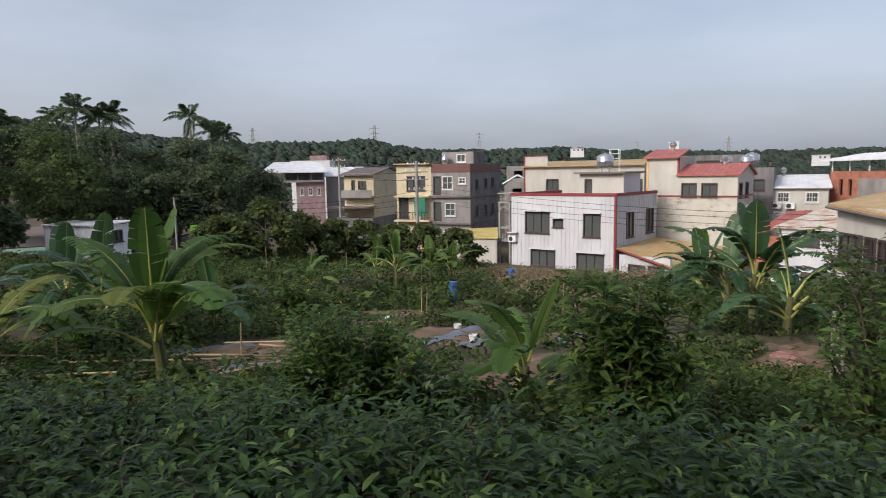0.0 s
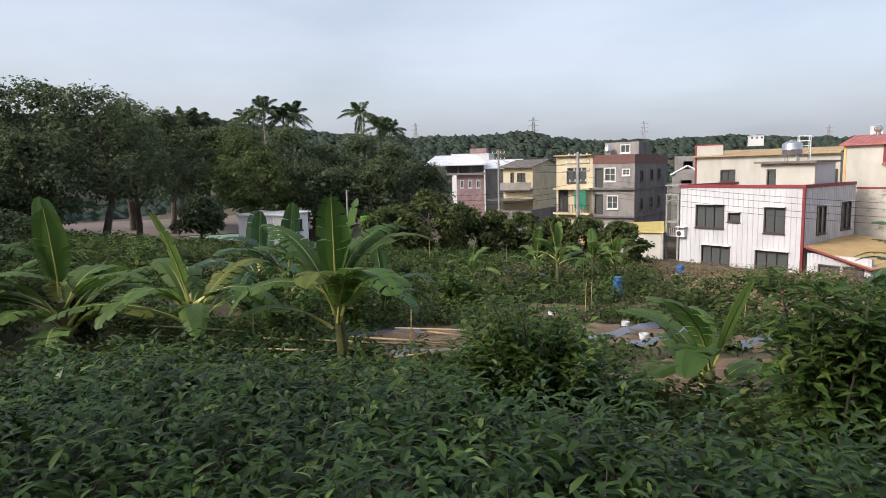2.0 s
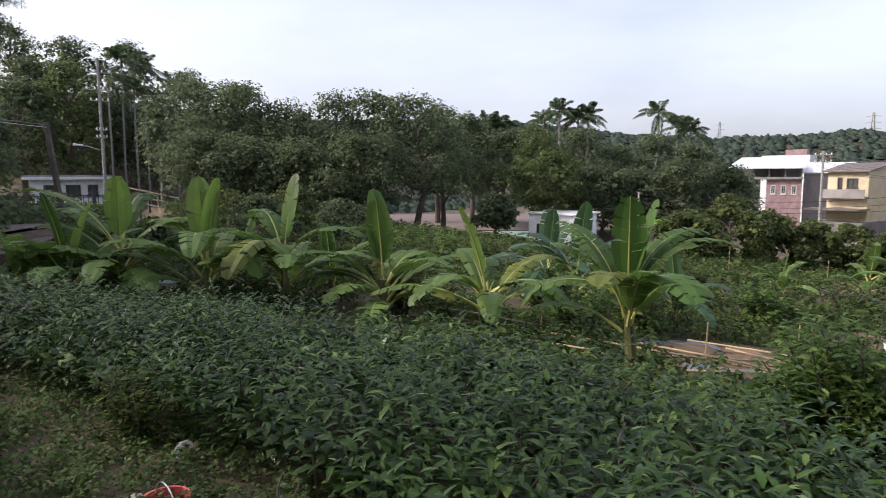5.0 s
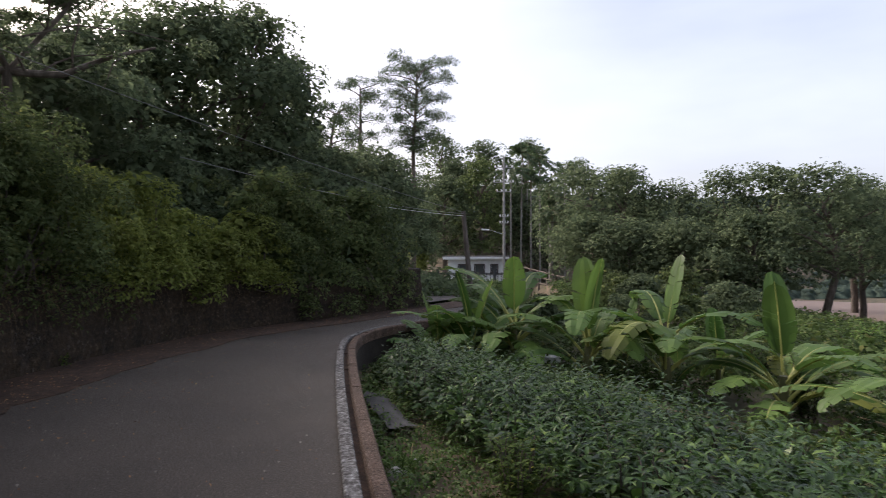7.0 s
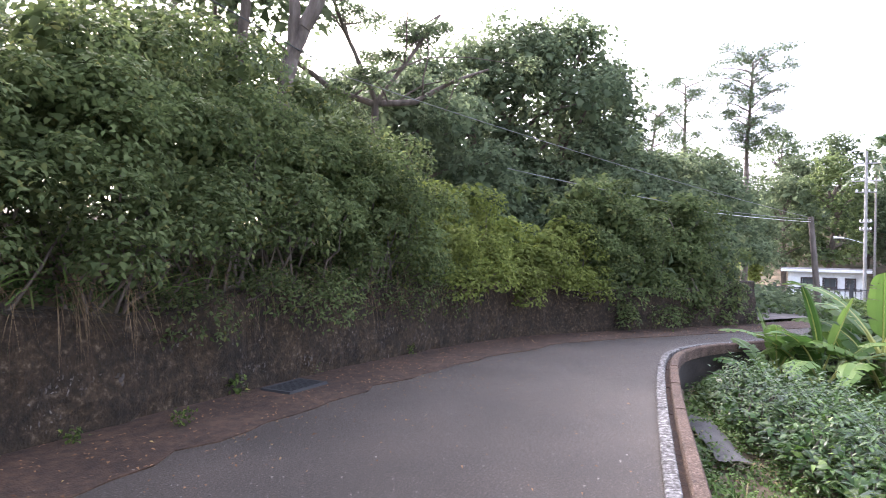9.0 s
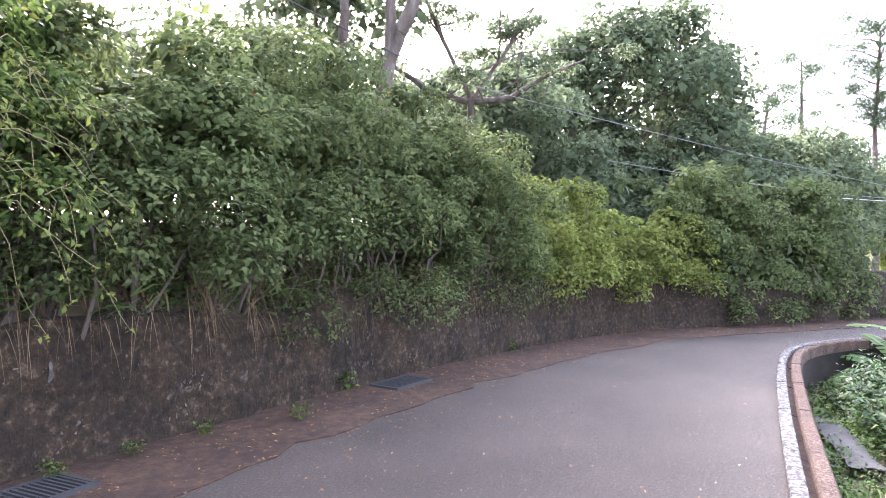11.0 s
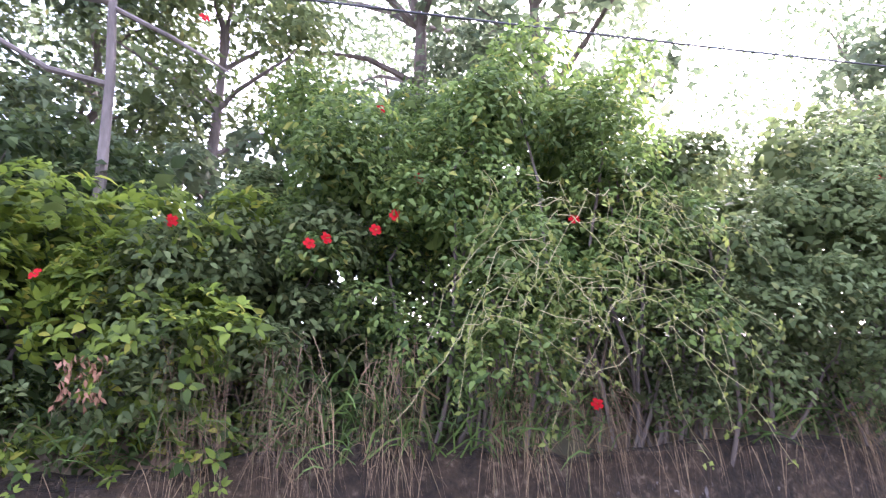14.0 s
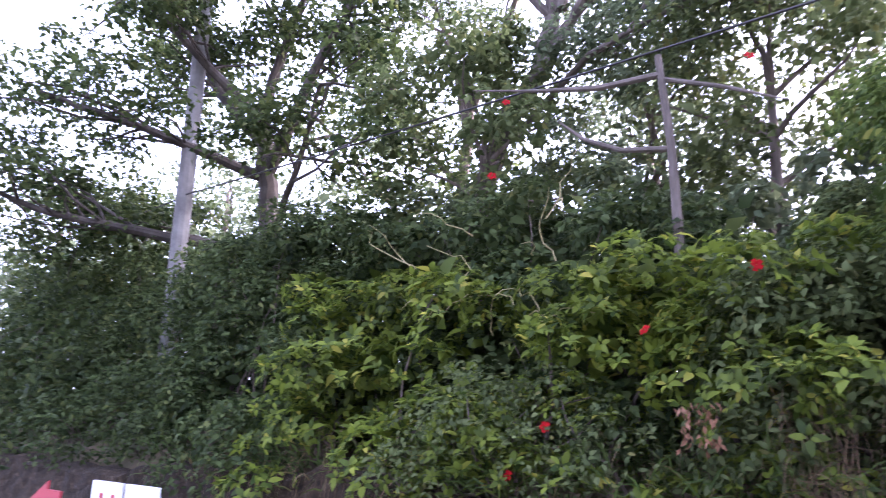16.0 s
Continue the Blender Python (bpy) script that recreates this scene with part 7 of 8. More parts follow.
rl = rng_of(720)
M_CITRUS = leaf_mat("citrus_leaf", (0.045, 0.1, 0.026), (0.135, 0.215, 0.055), (0.21, 0.28, 0.07), 0.45, 0.5, 0.25)
leafy_shoots("citrus_bush", "bushy young citrus tree with glossy leaves", *polar(11.2, 6.6), [(0.85 * u, rl.uniform(-0.5, 0.5), rl.uniform(0.85, 1.5) - 0.35 * u * u) for u in np.linspace(-1, 1, 84)], M_CITRUS, 0.125, 721, 40)
leafy_shoots("citrus_bush", "low leafy citrus bush beside the plots", *polar(3.4, 6.7), [(rl.uniform(-0.5, 0.5), rl.uniform(-0.4, 0.4), rl.uniform(0.4, 0.85)) for _ in range(24)], M_CITRUS, 0.12, 722, 30)
leafy_shoots("tall_shrub", "tall upright shrub with leaves along its shoots", *polar(-12.6, 5.9), [(rl.uniform(-0.45, 0.45), rl.uniform(-0.35, 0.35), rl.uniform(0.8, 1.75)) for _ in range(15)], M_CITRUS, 0.2, 723, 42, 0.3)
leafy_shoots("tall_shrub", "tall upright shrub with dark leaves along its shoots", *polar(-17.0, 6.0), [(rl.uniform(-0.35, 0.35), rl.uniform(-0.3, 0.3), rl.uniform(0.8, 1.8)) for _ in range(13)], M_CITRUS, 0.2, 724, 42, 0.3)
leafy_shoots("leafy_bush", "dark leafy bush beside the brick path", *polar(-33.5, 7.6), [(rl.uniform(-0.9, 0.9), rl.uniform(-0.8, 0.8), rl.uniform(0.9, 2.2)) for _ in range(40)], M_CITRUS, 0.14, 725, 30)
leafy_shoots("leafy_bush", "dark leafy bush beside the brick path", *polar(-32.0, 11.5), [(rl.uniform(-1.0, 1.0), rl.uniform(-0.8, 0.8), rl.uniform(0.9, 2.3)) for _ in range(44)], M_WILD, 0.15, 726, 32)
leafy_shoots("kerbside_bush", "straggly light green bush beside the hedge", -5.6, 1.55, [(rl.uniform(-0.4, 0.4), rl.uniform(-0.25, 0.3), rl.uniform(0.35, 0.62)) for _ in range(26)], M_HIBI, 0.06, 727, 26, 0.5)
leafy_shoots("kerbside_bush", "straggly light green bush beside the hedge", -3.3, 1.5, [(rl.uniform(-0.4, 0.4), rl.uniform(-0.25, 0.25), rl.uniform(0.2, 0.42)) for _ in range(22)], M_HIBI, 0.05, 728, 20, 0.5)

rb = rng_of(735)
for i in range(26):
    x, y = polar(rb.uniform(18, 60) if i < 16 else rb.uniform(-12, 18), rb.uniform(11, 26) if i < 16 else rb.uniform(15, 30))
    if not open_ground(x, y):
        continue
    w_ = rb.uniform(0.4, 0.9)
    leafy_shoots("garden_bush", "leafy garden bush among the vegetable plots", x, y, [(rb.uniform(-w_, w_), rb.uniform(-w_, w_), rb.uniform(0.4, 1.35)) for _ in range(14)], (M_CITRUS, M_SCRUB, M_CROP)[i % 3], rb.uniform(0.13, 0.24), 800 + i, 22, rb.uniform(0.3, 0.5))

# ---- grasses ----
def blades(name, label, pts, heads, length, width, mat, seed, category="grass", kind="stuff"):
    """Long bent blades: roots, directions and lengths."""
    r = rng_of(seed)
    pts, heads = np.asarray(pts, float), unit(np.asarray(heads, float))
    n = len(pts)
    L = length * r.uniform(0.5, 1.25, n)
    rows = []
    side = unit(np.cross(heads, random_dirs(r, n))) * (width * 0.5)
    for k, s in enumerate((0.0, 0.35, 0.7, 1.0)):
        c = pts + heads * (L * s)[:, None] + np.array((0, 0, -1.0)) * (L * 0.55 * s * s)[:, None]
        w = side * (1 - s ** 2 * 0.92)
        rows += [c - w, c + w]
    v = np.stack(rows, 1).reshape(-1, 3)
    k = np.arange(n)[:, None] * 8
    f = np.concatenate([k + np.array(q) for q in ((0, 1, 3, 2), (2, 3, 5, 4), (4, 5, 7, 6))])
    ob = new(name, fast_mesh(name, v, f, mat))
    return tagged(ob, label, category, kind=kind)


def hang_points(n, x0, x1, z0, z1, out=0.05):
    x = rs.uniform(x0, x1, n)
    return np.c_[x, [wall_y(q) - 0.1 + out for q in x] + rs.normal(size=n) * 0.05, rs.uniform(z0, z1, n)]


p = np.concatenate([hang_points(1100, -10.5, 6.0, 1.05, 1.6), hang_points(1300, -2.8, 0.4, 1.15, 1.95), hang_points(260, -5.4, -4.2, 1.1, 1.5), hang_points(500, -15.0, -8.0, 0.95, 1.3)])
p = p[np.array([noise.noise((q[0] * 1.7, 0.0, 3.0)) + 0.35 * noise.noise((q[0] * 6.0, 1.0, 3.0)) for q in p]) > -0.12]
blades("dry_grass", "dry brown grass hanging over the wall top", p, np.c_[rs.normal(size=len(p)) * 0.3, np.full(len(p), 0.3) + rs.normal(size=len(p)) * 0.15, rs.uniform(-1.6, 0.4, len(p))], 0.36, 0.0045, M_HANG, 730)
p = np.concatenate([hang_points(260, -2.6, -0.3, 1.1, 1.6), hang_points(120, 0.2, 3.0, 1.1, 1.5), hang_points(60, -6.0, -3.0, 1.1, 1.4), hang_points(90, 3.0, 7.0, 1.0, 1.4)])
blades("green_grass", "long green grass blades at the wall top", p, np.c_[rs.normal(size=len(p)) * 0.4, np.full(len(p), 0.5) + rs.normal(size=len(p)) * 0.25, rs.uniform(0.3, 1.3, len(p))], 0.55, 0.016, M_GRASS, 731)
q = np.array([(rs.normal(-6.55, 0.1), rs.normal(0.72, 0.1), -0.45) for _ in range(40)] + [(rs.normal(3.9, 0.2), rs.normal(8.0, 0.2), -1.45) for _ in range(60)])
blades("grass_tuft", "tufts of long green grass in the weeds", q, np.c_[rs.normal(size=len(q)) * 0.5, rs.normal(size=len(q)) * 0.5, np.ones(len(q))], 0.42, 0.018, M_GRASS, 732)
q = np.array([(x, y, ground_z(x, y)) for x, y in zip(rs.uniform(-6.5, -3.2, 500), rs.normal(1.45, 0.25, 500))])
blades("dry_stalks", "dry straw and stalks lying beside the hedge", q, np.c_[rs.normal(size=len(q)), rs.normal(size=len(q)), rs.uniform(0.1, 0.7, len(q))], 0.22, 0.006, M_DRY, 733)


def wall_weed(x, y, s, seed):
    r = rng_of(seed)
    t = thing("weed", "small green weed rooted at the wall foot", "weed", (x, y, 0.02), "gutter weeds")
    n = 60
    pos = np.c_[r.normal(size=(n, 2)) * s * 0.3, r.uniform(0.02, s, n)]
    d = random_dirs(r, n)
    part("foliage", leaf_mesh("foliage", M_HIBI, pos, d, unit(np.c_[r.normal(size=(n, 2)) * 0.4, np.ones(n)]), np.full(n, s * 0.3), np.full(n, s * 0.18)), M_HIBI, t)


for i, (x, y, s) in enumerate(((-6.65, -4.5, 0.24), (-5.4, -4.15, 0.16), (-4.6, -4.55, 0.14), (-3.9, -4.6, 0.12), (-8.2, -4.35, 0.14), (-3.3, -4.65, 0.13), (-10.5, -3.8, 0.16))):
    wall_weed(x, y, s, 740 + i)

# fallen leaves in the gutter and on the road
n = 9000
j = rs.integers(0, len(FOOTL), n)
w = rs.gamma(2.6, 0.36, n)
base_ = FOOTL[j] + np.array([(0, 1.0)]) * w[:, None] + rs.normal(size=(n, 2)) * 0.1
ok = (base_[:, 0] > -20) & (base_[:, 0] < 6) & (side_of(KERBL, base_[:, 0], base_[:, 1]) < -0.1)
base_ = base_[ok]
more = np.c_[rs.uniform(-17, 2, 420), rs.uniform(-4.2, 0.1, 420)]
more = more[side_of(KERBL, more[:, 0], more[:, 1]) < -0.1]
pos = np.concatenate([base_, more])
fz = -side_of(FOOTL, pos[:, 0], pos[:, 1])
pos = np.c_[pos, np.where(fz > -1.4, np.interp(fz, [-1.12, 0.0], [0.018, 0.036]), 0.008)]
m = len(pos)
th = rs.uniform(0, 6.28, m)
tagged(new("fallen_leaves", leaf_mesh("fallen_leaves", M_LEAFLITTER, pos, np.c_[np.cos(th), np.sin(th), np.zeros(m)], unit(np.c_[rs.normal(size=(m, 2)) * 0.2, np.ones(m)]), rs.uniform(0.018, 0.055, m), rs.uniform(0.01, 0.026, m), fold=0.25, simple=True)), "fallen brown and yellow leaves on the road", "leaves", kind="stuff")

# ---- hibiscus flowers and bare arching twigs ----
def flower(x, y, z, s, seed):
    r = rng_of(seed)
    t = thing("hibiscus_flower", "open red hibiscus flower among the leaves", "flower", (x, y, z), "hibiscus flowers")
    face = Matrix.Rotation(r.uniform(-0.6, 0.6), 4, "Z") @ Matrix.Rotation(radians(-75 + r.uniform(-25, 25)), 4, "X")
    t.rotation_euler = face.to_euler()
    for k in range(5):
        a = k * 2 * math.pi / 5
        g = Geo()
        v = [(0, 0, 0), (0.5 * s, 0.38 * s, 0.2 * s), (0.5 * s, -0.38 * s, 0.2 * s), (s, 0.42 * s, 0.16 * s), (s * 1.05, -0.32 * s, 0.12 * s), (0.5 * s, 0, 0.14 * s)]
        m = Matrix.Rotation(a, 3, "Z")
        g.add([m @ Vector(q) for q in v], [(0, 5, 1), (0, 2, 5), (1, 5, 3), (5, 4, 3), (5, 2, 4)])
        part("petal", g, M_RED, t)
    part("stamen", Geo().tube([(0, 0, 0), (0, 0.1 * s, 0.6 * s), (0, 0.25 * s, 1.1 * s)], [0.08 * s, 0.05 * s, 0.06 * s], 5), M_YELLOW, t)


for i, (x, y, z) in enumerate(((-0.6, -4.8, 2.58), (-0.93, -4.8, 2.65), (-1.07, -4.8, 2.76), (-1.02, -5.15, 3.69), (-2.21, -5.25, 4.0), (0.38, -4.9, 2.68), (-2.4, -4.75, 2.78), (-0.49, -4.8, 2.54), (0.3, -5.25, 4.33), (2.49, -5.5, 4.7), (2.55, -5.3, 3.88), (1.83, -4.75, 1.66), (-2.42, -4.6, 1.46), (1.09, -4.8, 2.3), (2.11, -4.7, 1.32), (-5.85, -5.15, 3.43), (-3.03, -4.95, 2.85), (-1.29, -5.0, 3.1))):
    flower(x, y, z, 0.041, 760 + i)

twigs = thing("twigs", "bare pale arching twigs of the hibiscus", "twigs", (0, 0, 0))
tuft_p, tuft_d = [], []
for i in range(66):
    root = np.array((rs.uniform(-3.2, -1.5), wall_y(-2.2) + rs.uniform(0.45, 0.7), rs.uniform(1.9, 2.9)))
    L = rs.uniform(0.35, 0.9)
    th = rs.uniform(-0.5, 3.3) if i % 3 else rs.uniform(1.6, 3.3)
    s = np.linspace(0, 1, 10)
    out = np.array((math.cos(th), 0.1 + 0.2 * rs.random(), 0.35 * math.sin(th)))
    p = root + out * (L * s)[:, None] - np.array((0, 0, 1.0)) * (L * rs.uniform(0.55, 1.25) * s ** 2)[:, None] + np.cumsum(rs.normal(size=(10, 3)) * 0.034, axis=0)
    part("twig", Geo().tube(p, np.linspace(0.0026, 0.0013, 10), 4), M_TWIG, twigs)
    for k in (5, 7, 9):
        tuft_p += [p[k]] * 5
n = len(tuft_p)
lg = rs.uniform(0.03, 0.065, n)
part("foliage", leaf_mesh("foliage", M_YELLOW, np.array(tuft_p) + rs.normal(size=(n, 3)) * 0.02, random_dirs(rs, n), unit(random_dirs(rs, n) + np.array((0, 0.6, 0.6))), lg, lg * 0.5), M_YELLOW, twigs, "small yellow-green leaves at the twig ends")
for i in range(14):
    p0 = np.array((rs.uniform(2.0, 3.6), -5.6, rs.uniform(2.4, 3.6)))
    p1 = p0 + np.array((rs.uniform(-1.0, 0.6), rs.uniform(0.1, 0.5), rs.uniform(-0.6, 0.8)))
    part("twig", Geo().tube(limb_path(rs, p0, p1, 0.5, 8), np.linspace(0.007, 0.003, 8), 5), M_TWIG, twigs)
M_WITHER = flat("withered_leaf", (0.17, 0.085, 0.045), 0.8, var=0.3)
brown = thing("withered_leaves", "hanging bunch of withered brown leaves", "leaves", (0.7, -4.78, 1.78))
for s in range(3):
    n = 26
    pos = np.c_[rs.normal(size=n) * 0.03 + s * 0.09, rs.normal(size=n) * 0.03, rs.uniform(-0.25, 0.05, n)]
    part("cluster", leaf_mesh("cluster", M_WITHER, pos, np.c_[rs.normal(size=(n, 2)) * 0.5, -np.ones(n)], random_dirs(rs, n), np.full(n, 0.06), np.full(n, 0.025)), M_WITHER, brown)

# ---- poles, wires, pylons ----
def wire(a, b, sag, mat, r=0.014, label="thin overhead cable between poles", n=14):
    a, b = np.array(a, float), np.array(b, float)
    s = np.linspace(0, 1, n)[:, None]
    p = a + (b - a) * s - np.array((0, 0, 1.0)) * sag * 4 * s * (1 - s)
    single("cable", Geo().tube(p, r, 5), mat, label, "cable", "overhead cables", smooth=True)


def utility_pole(label, x, y, z0, z1, r0, r1, lean=(0, 0), arms=(), lamp=None, rz=0.0, mat=None):
    t = thing("utility_pole", label, "utility pole", (x, y, z0), "utility poles")
    h = z1 - z0
    part("shaft", Geo().tube([(0, 0, 0), (lean[0] * 0.5, lean[1] * 0.5, h * 0.5), (lean[0], lean[1], h)], [r0, (r0 + r1) / 2, r1], 10), mat or M_CONC, t)
    c, s = math.cos(rz), math.sin(rz)
    for z, w in arms:
        a = part("crossarm", Geo().tube([(-w * c, -w * s, z - z0), (w * c, w * s, z - z0)], 0.05, 5), M_CONC, t)
        for k in (-0.9, -0.3, 0.3, 0.9):
            part("insulator", Geo().lathe((k * w * c, k * w * s, z - z0 + 0.04), [(0.05, 0), (0.08, 0.06), (0.05, 0.12), (0.06, 0.2)], 7), M_PAINTW, a)
    if lamp:
        z, dx, dy = lamp
        a = part("lamp_arm", Geo().tube([(0, 0, z - z0), (dx * 0.6, dy * 0.6, z - z0 + 0.3), (dx, dy, z - z0 + 0.45)], 0.03, 6), M_STEEL, t)
        part("lamp_head", Geo().tube([(dx, dy, z - z0 + 0.45), (dx * 1.5, dy * 1.5, z - z0 + 0.5)], [0.06, 0.1], 7), M_PAINTW, a)
    return t


utility_pole("slim pale pole standing in the scrub", -23.95, 43.8, -5.3, 0.35, 0.08, 0.07)
utility_pole("concrete utility pole with crossarms before the yellow house", -8.2, 59.4, -7.6, 3.05, 0.2, 0.13, arms=((2.7, 0.9), (2.0, 1.1), (1.3, 1.1), (0.3, 0.8)), rz=0.2)
utility_pole("tall concrete utility pole with crossarms and a street lamp", -58.1, 16.8, -2.6, 11.3, 0.15, 0.1, arms=((10.3, 0.9), (8.9, 1.0), (8.0, 0.7), (5.6, 0.4), (5.0, 0.4)), lamp=(3.9, -0.3, -1.4), rz=1.4)
utility_pole("leaning weathered service pole beside the bend", -27.75, 6.55, -1.9, 3.7, 0.14, 0.1, lean=(-0.05, -0.5), mat=M_BARKMID)
utility_pole("concrete utility pole behind the pink house", -21.7, 82.1, -7.6, 4.2, 0.18, 0.12, arms=((3.8, 0.9), (3.0, 0.9)))
utility_pole("thick concrete pole rising through the trees", 9.1, -6.3, 1.0, 9.5, 0.15, 0.12, lean=(0.05, 0.0), mat=M_CONCOLD)
wire((-27.8, 6.1, 3.65), (-13.0, -6.4, 5.6), 0.15, M_CABLEGREY, 0.011)
wire((-27.8, 6.1, 3.6), (-14.2, -3.0, 3.7), 0.2, M_CABLEGREY, 0.01)
wire((-27.8, 6.1, 3.5), (-19.5, 0.4, 3.35), 0.05, M_CABLELIGHT, 0.01)
wire((-13.0, -6.4, 5.6), (9.1, -6.25, 5.25), 0.15, M_CABLE, 0.013, "thick black overhead cable above the shrubs")
wire((9.1, -6.3, 5.25), (34.0, -6.8, 5.5), 0.3, M_CABLE, 0.013, "thick black overhead cable above the shrubs")
for z in (2.7, 2.0, 1.3):
    for k in (-0.8, 0.8):
        wire((-8.2 + k, 59.4, z), (-21.7 + k, 82.1, z + 1.4), 0.6, M_CABLE, 0.02)
for z, z2 in ((0.4, -1.2), (-0.2, -1.6), (-0.6, -2.0), (0.9, -0.9)):
    wire((-8.2, 59.3, z), (18.0, 36.0, z2), 0.5, M_CABLE, 0.014)
for z, z2 in ((0.2, 0.2), (-0.4, -0.1), (-0.9, -0.4)):
    wire((-8.2, 59.3, z), (-23.9, 43.8, z2), 0.7, M_CABLE, 0.016)


def pylon(x, y, top, h, seed):
    t = thing("pylon", "steel lattice power pylon on the far hills", "pylon", (x, y, top - h), "power pylons")
    w = h * 0.1
    for sx in (-1, 1):
        for sy in (-1, 1):
            part("leg", Geo().tube([(sx * w, sy * w, 0), (sx * w * 0.3, sy * w * 0.3, h * 0.65), (sx * w * 0.12, sy * w * 0.12, h)], h * 0.006, 4), M_CONC, t)
    g = Geo()
    for i in range(9):
        z0_, z1_ = h * i / 9, h * (i + 1) / 9
        a0, a1 = (np.interp(z, [0, h * 0.65, h], [w, w * 0.3, w * 0.12]) for z in (z0_, z1_))
        for sx in (-1, 1):
            g.tube([(sx * a0, -a0, z0_), (-sx * a1, -a1, z1_)], h * 0.0035, 3).tube([(-a0, sx * a0, z0_), (-a1, -sx * a1, z1_)], h * 0.0035, 3)
    part("lattice", g, M_CONC, t, kind="stuff")
    for f in (0.68, 0.8, 0.92):
        part("crossarm", Geo().tube([(-h * 0.13, 0, h * f), (0, 0, h * (f + 0.02)), (h * 0.13, 0, h * f)], h * 0.005, 4), M_CONC, t)


pylon(-120, 588, 49.5, 40, 1)
pylon(-338, 834, 70, 50, 2)
pylon(-33.5, 899, 62, 44, 3)
pylon(290, 852, 46, 40, 4)
pylon(180, 880, 45, 38, 5)
for x, y, zt, w, h in ((126, 484, 24, 5, 9), (214, 451, 11, 8, 3), (55, 480, 20, 9, 2.5)):
    t = thing("far_building", "pale block of a building on the far hills", "building", (x, y, zt - h), "far buildings")
    part("wall", Geo().box((0, 0, h / 2 - 2), (w, 8, h + 4)), M_PAINTW, t)
    part("roof", Geo().box((0, 0, h + 0.2), (w + 0.6, 8.6, 0.4)), M_ROOFW, t)
    for k in range(int(w / 3)):
        part("window", Geo().box((-w / 2 + 1.8 + k * 3, -4.02, h * 0.55), (1.3, 0.1, 1.3)), M_GLASS, t)

# ---- garden clutter ----
def bucket(name, x, y, z, r, h, mat, label, cat="bucket"):
    t = thing(name, label, cat, (x, y, z), "garden buckets")
    part("body", Geo().lathe((0, 0, 0), [(r * 0.78, 0), (r, h), (r * 1.07, h), (r * 1.07, h + 0.02), (r * 0.94, h + 0.02), (r * 0.74, 0.03)], 16), mat, t, smooth=False)
    part("handle", Geo().tube([(r * math.cos(a), 0, h + 0.02 + r * 0.6 * math.sin(a)) for a in np.linspace(0, math.pi, 9)], 0.006, 5), M_STEEL, t)


def soil_patch(x, y, rx, ry, seed):
    r = rng_of(seed)
    v, f = [], []
    n, m = 18, 4
    for k in range(m + 1):
        for i in range(n):
            a = 2 * math.pi * i / n
            q = k / m * (1 + 0.35 * noise.noise((math.cos(a) * 1.3 + seed, math.sin(a) * 1.3, 0.5)))
            px2, py2 = x + rx * q * math.cos(a), y + ry * q * math.sin(a)
            v.append((px2, py2, ground_z(px2, py2) + (0.05 + 0.03 * r.normal() if k < m else -0.04)))
    for k in range(m):
        for i in range(n):
            f.append((k * n + i, k * n + (i + 1) % n, (k + 1) * n + (i + 1) % n, (k + 1) * n + i))
    single("soil_bed", Geo().add(v, f), M_EARTH, "bare tan earth bed between the garden plants", "soil", "bare soil beds", smooth=True)


M_EARTH = ramp_mat("dry_earth", [(0.085, 0.056, 0.035), (0.14, 0.095, 0.06), (0.21, 0.15, 0.1)], 2.2, 0.95, 0.8, 20.0)
for i, ((cx_, cy_), q_) in enumerate(BARE):
    soil_patch(cx_, cy_, q_ * 1.0, q_ * 0.9, 900 + i)
bucket("bucket", -4.2, 1.28, ground_z(-4.2, 1.28) - 0.06, 0.14, 0.2, M_BUCKET, "upturned red plastic bucket rim among the weeds")
bucket("bucket", -3.28, 17.3, ground_z(-3.28, 17.3), 0.11, 0.24, M_PAINTW, "white plastic bucket standing in the plots")
bucket("bucket", -1.2, 15.9, ground_z(-1.2, 15.9), 0.1, 0.2, M_PAINTW, "white plastic bucket beside the mulch sheet")
bucket("bucket", -0.7, 14.0, ground_z(-0.7, 14.0), 0.1, 0.15, M_PAINTW, "white plastic tub beside the mulch sheet")
for x, y, s in ((-2.1, 25.6, 0.62), (0.5, 40.3, 0.8)):
    t = thing("barrel", "blue plastic barrel standing in the garden", "barrel", (x, y, ground_z(x, y)), "blue barrels")
    part("body", Geo().lathe((0, 0, 0), [(0.26 * s, 0), (0.3 * s, 0.1), (0.3 * s, 0.3), (0.32 * s, 0.33), (0.3 * s, 0.36), (0.3 * s, 0.7), (0.26 * s, 0.8)], 16), M_BLUE, t)
    part("lid", Geo().lathe((0, 0, 0.8), [(0.27 * s, 0), (0.27 * s, 0.04), (0.1 * s, 0.05)], 16), M_BLUE, t)


def sheet(name, label, x0, y0, x1, y1, width, mat, category="sheet", seed=1, lift=0.05, hump=0.06):
    """A strip of sheeting laid over the bed, slightly rumpled."""
    r = rng_of(seed)
    a, b = np.array((x0, y0)), np.array((x1, y1))
    e = unit(b - a)
    nrm = np.array((-e[1], e[0]))
    n, m = 16, 5
    v = []
    for i in range(n):
        for k in range(m):
            p = a + (b - a) * i / (n - 1) + nrm * width * (k / (m - 1) - 0.5)
            v.append((p[0], p[1], ground_z(p[0], p[1]) + lift + hump * math.sin(math.pi * k / (m - 1)) + r.normal() * 0.012))
    f = [(i * m + k, (i + 1) * m + k, (i + 1) * m + k + 1, i * m + k + 1) for i in range(n - 1) for k in range(m - 1)]
    return single(name, Geo().add(v, f), mat, label, category, "mulch sheets", smooth=True)


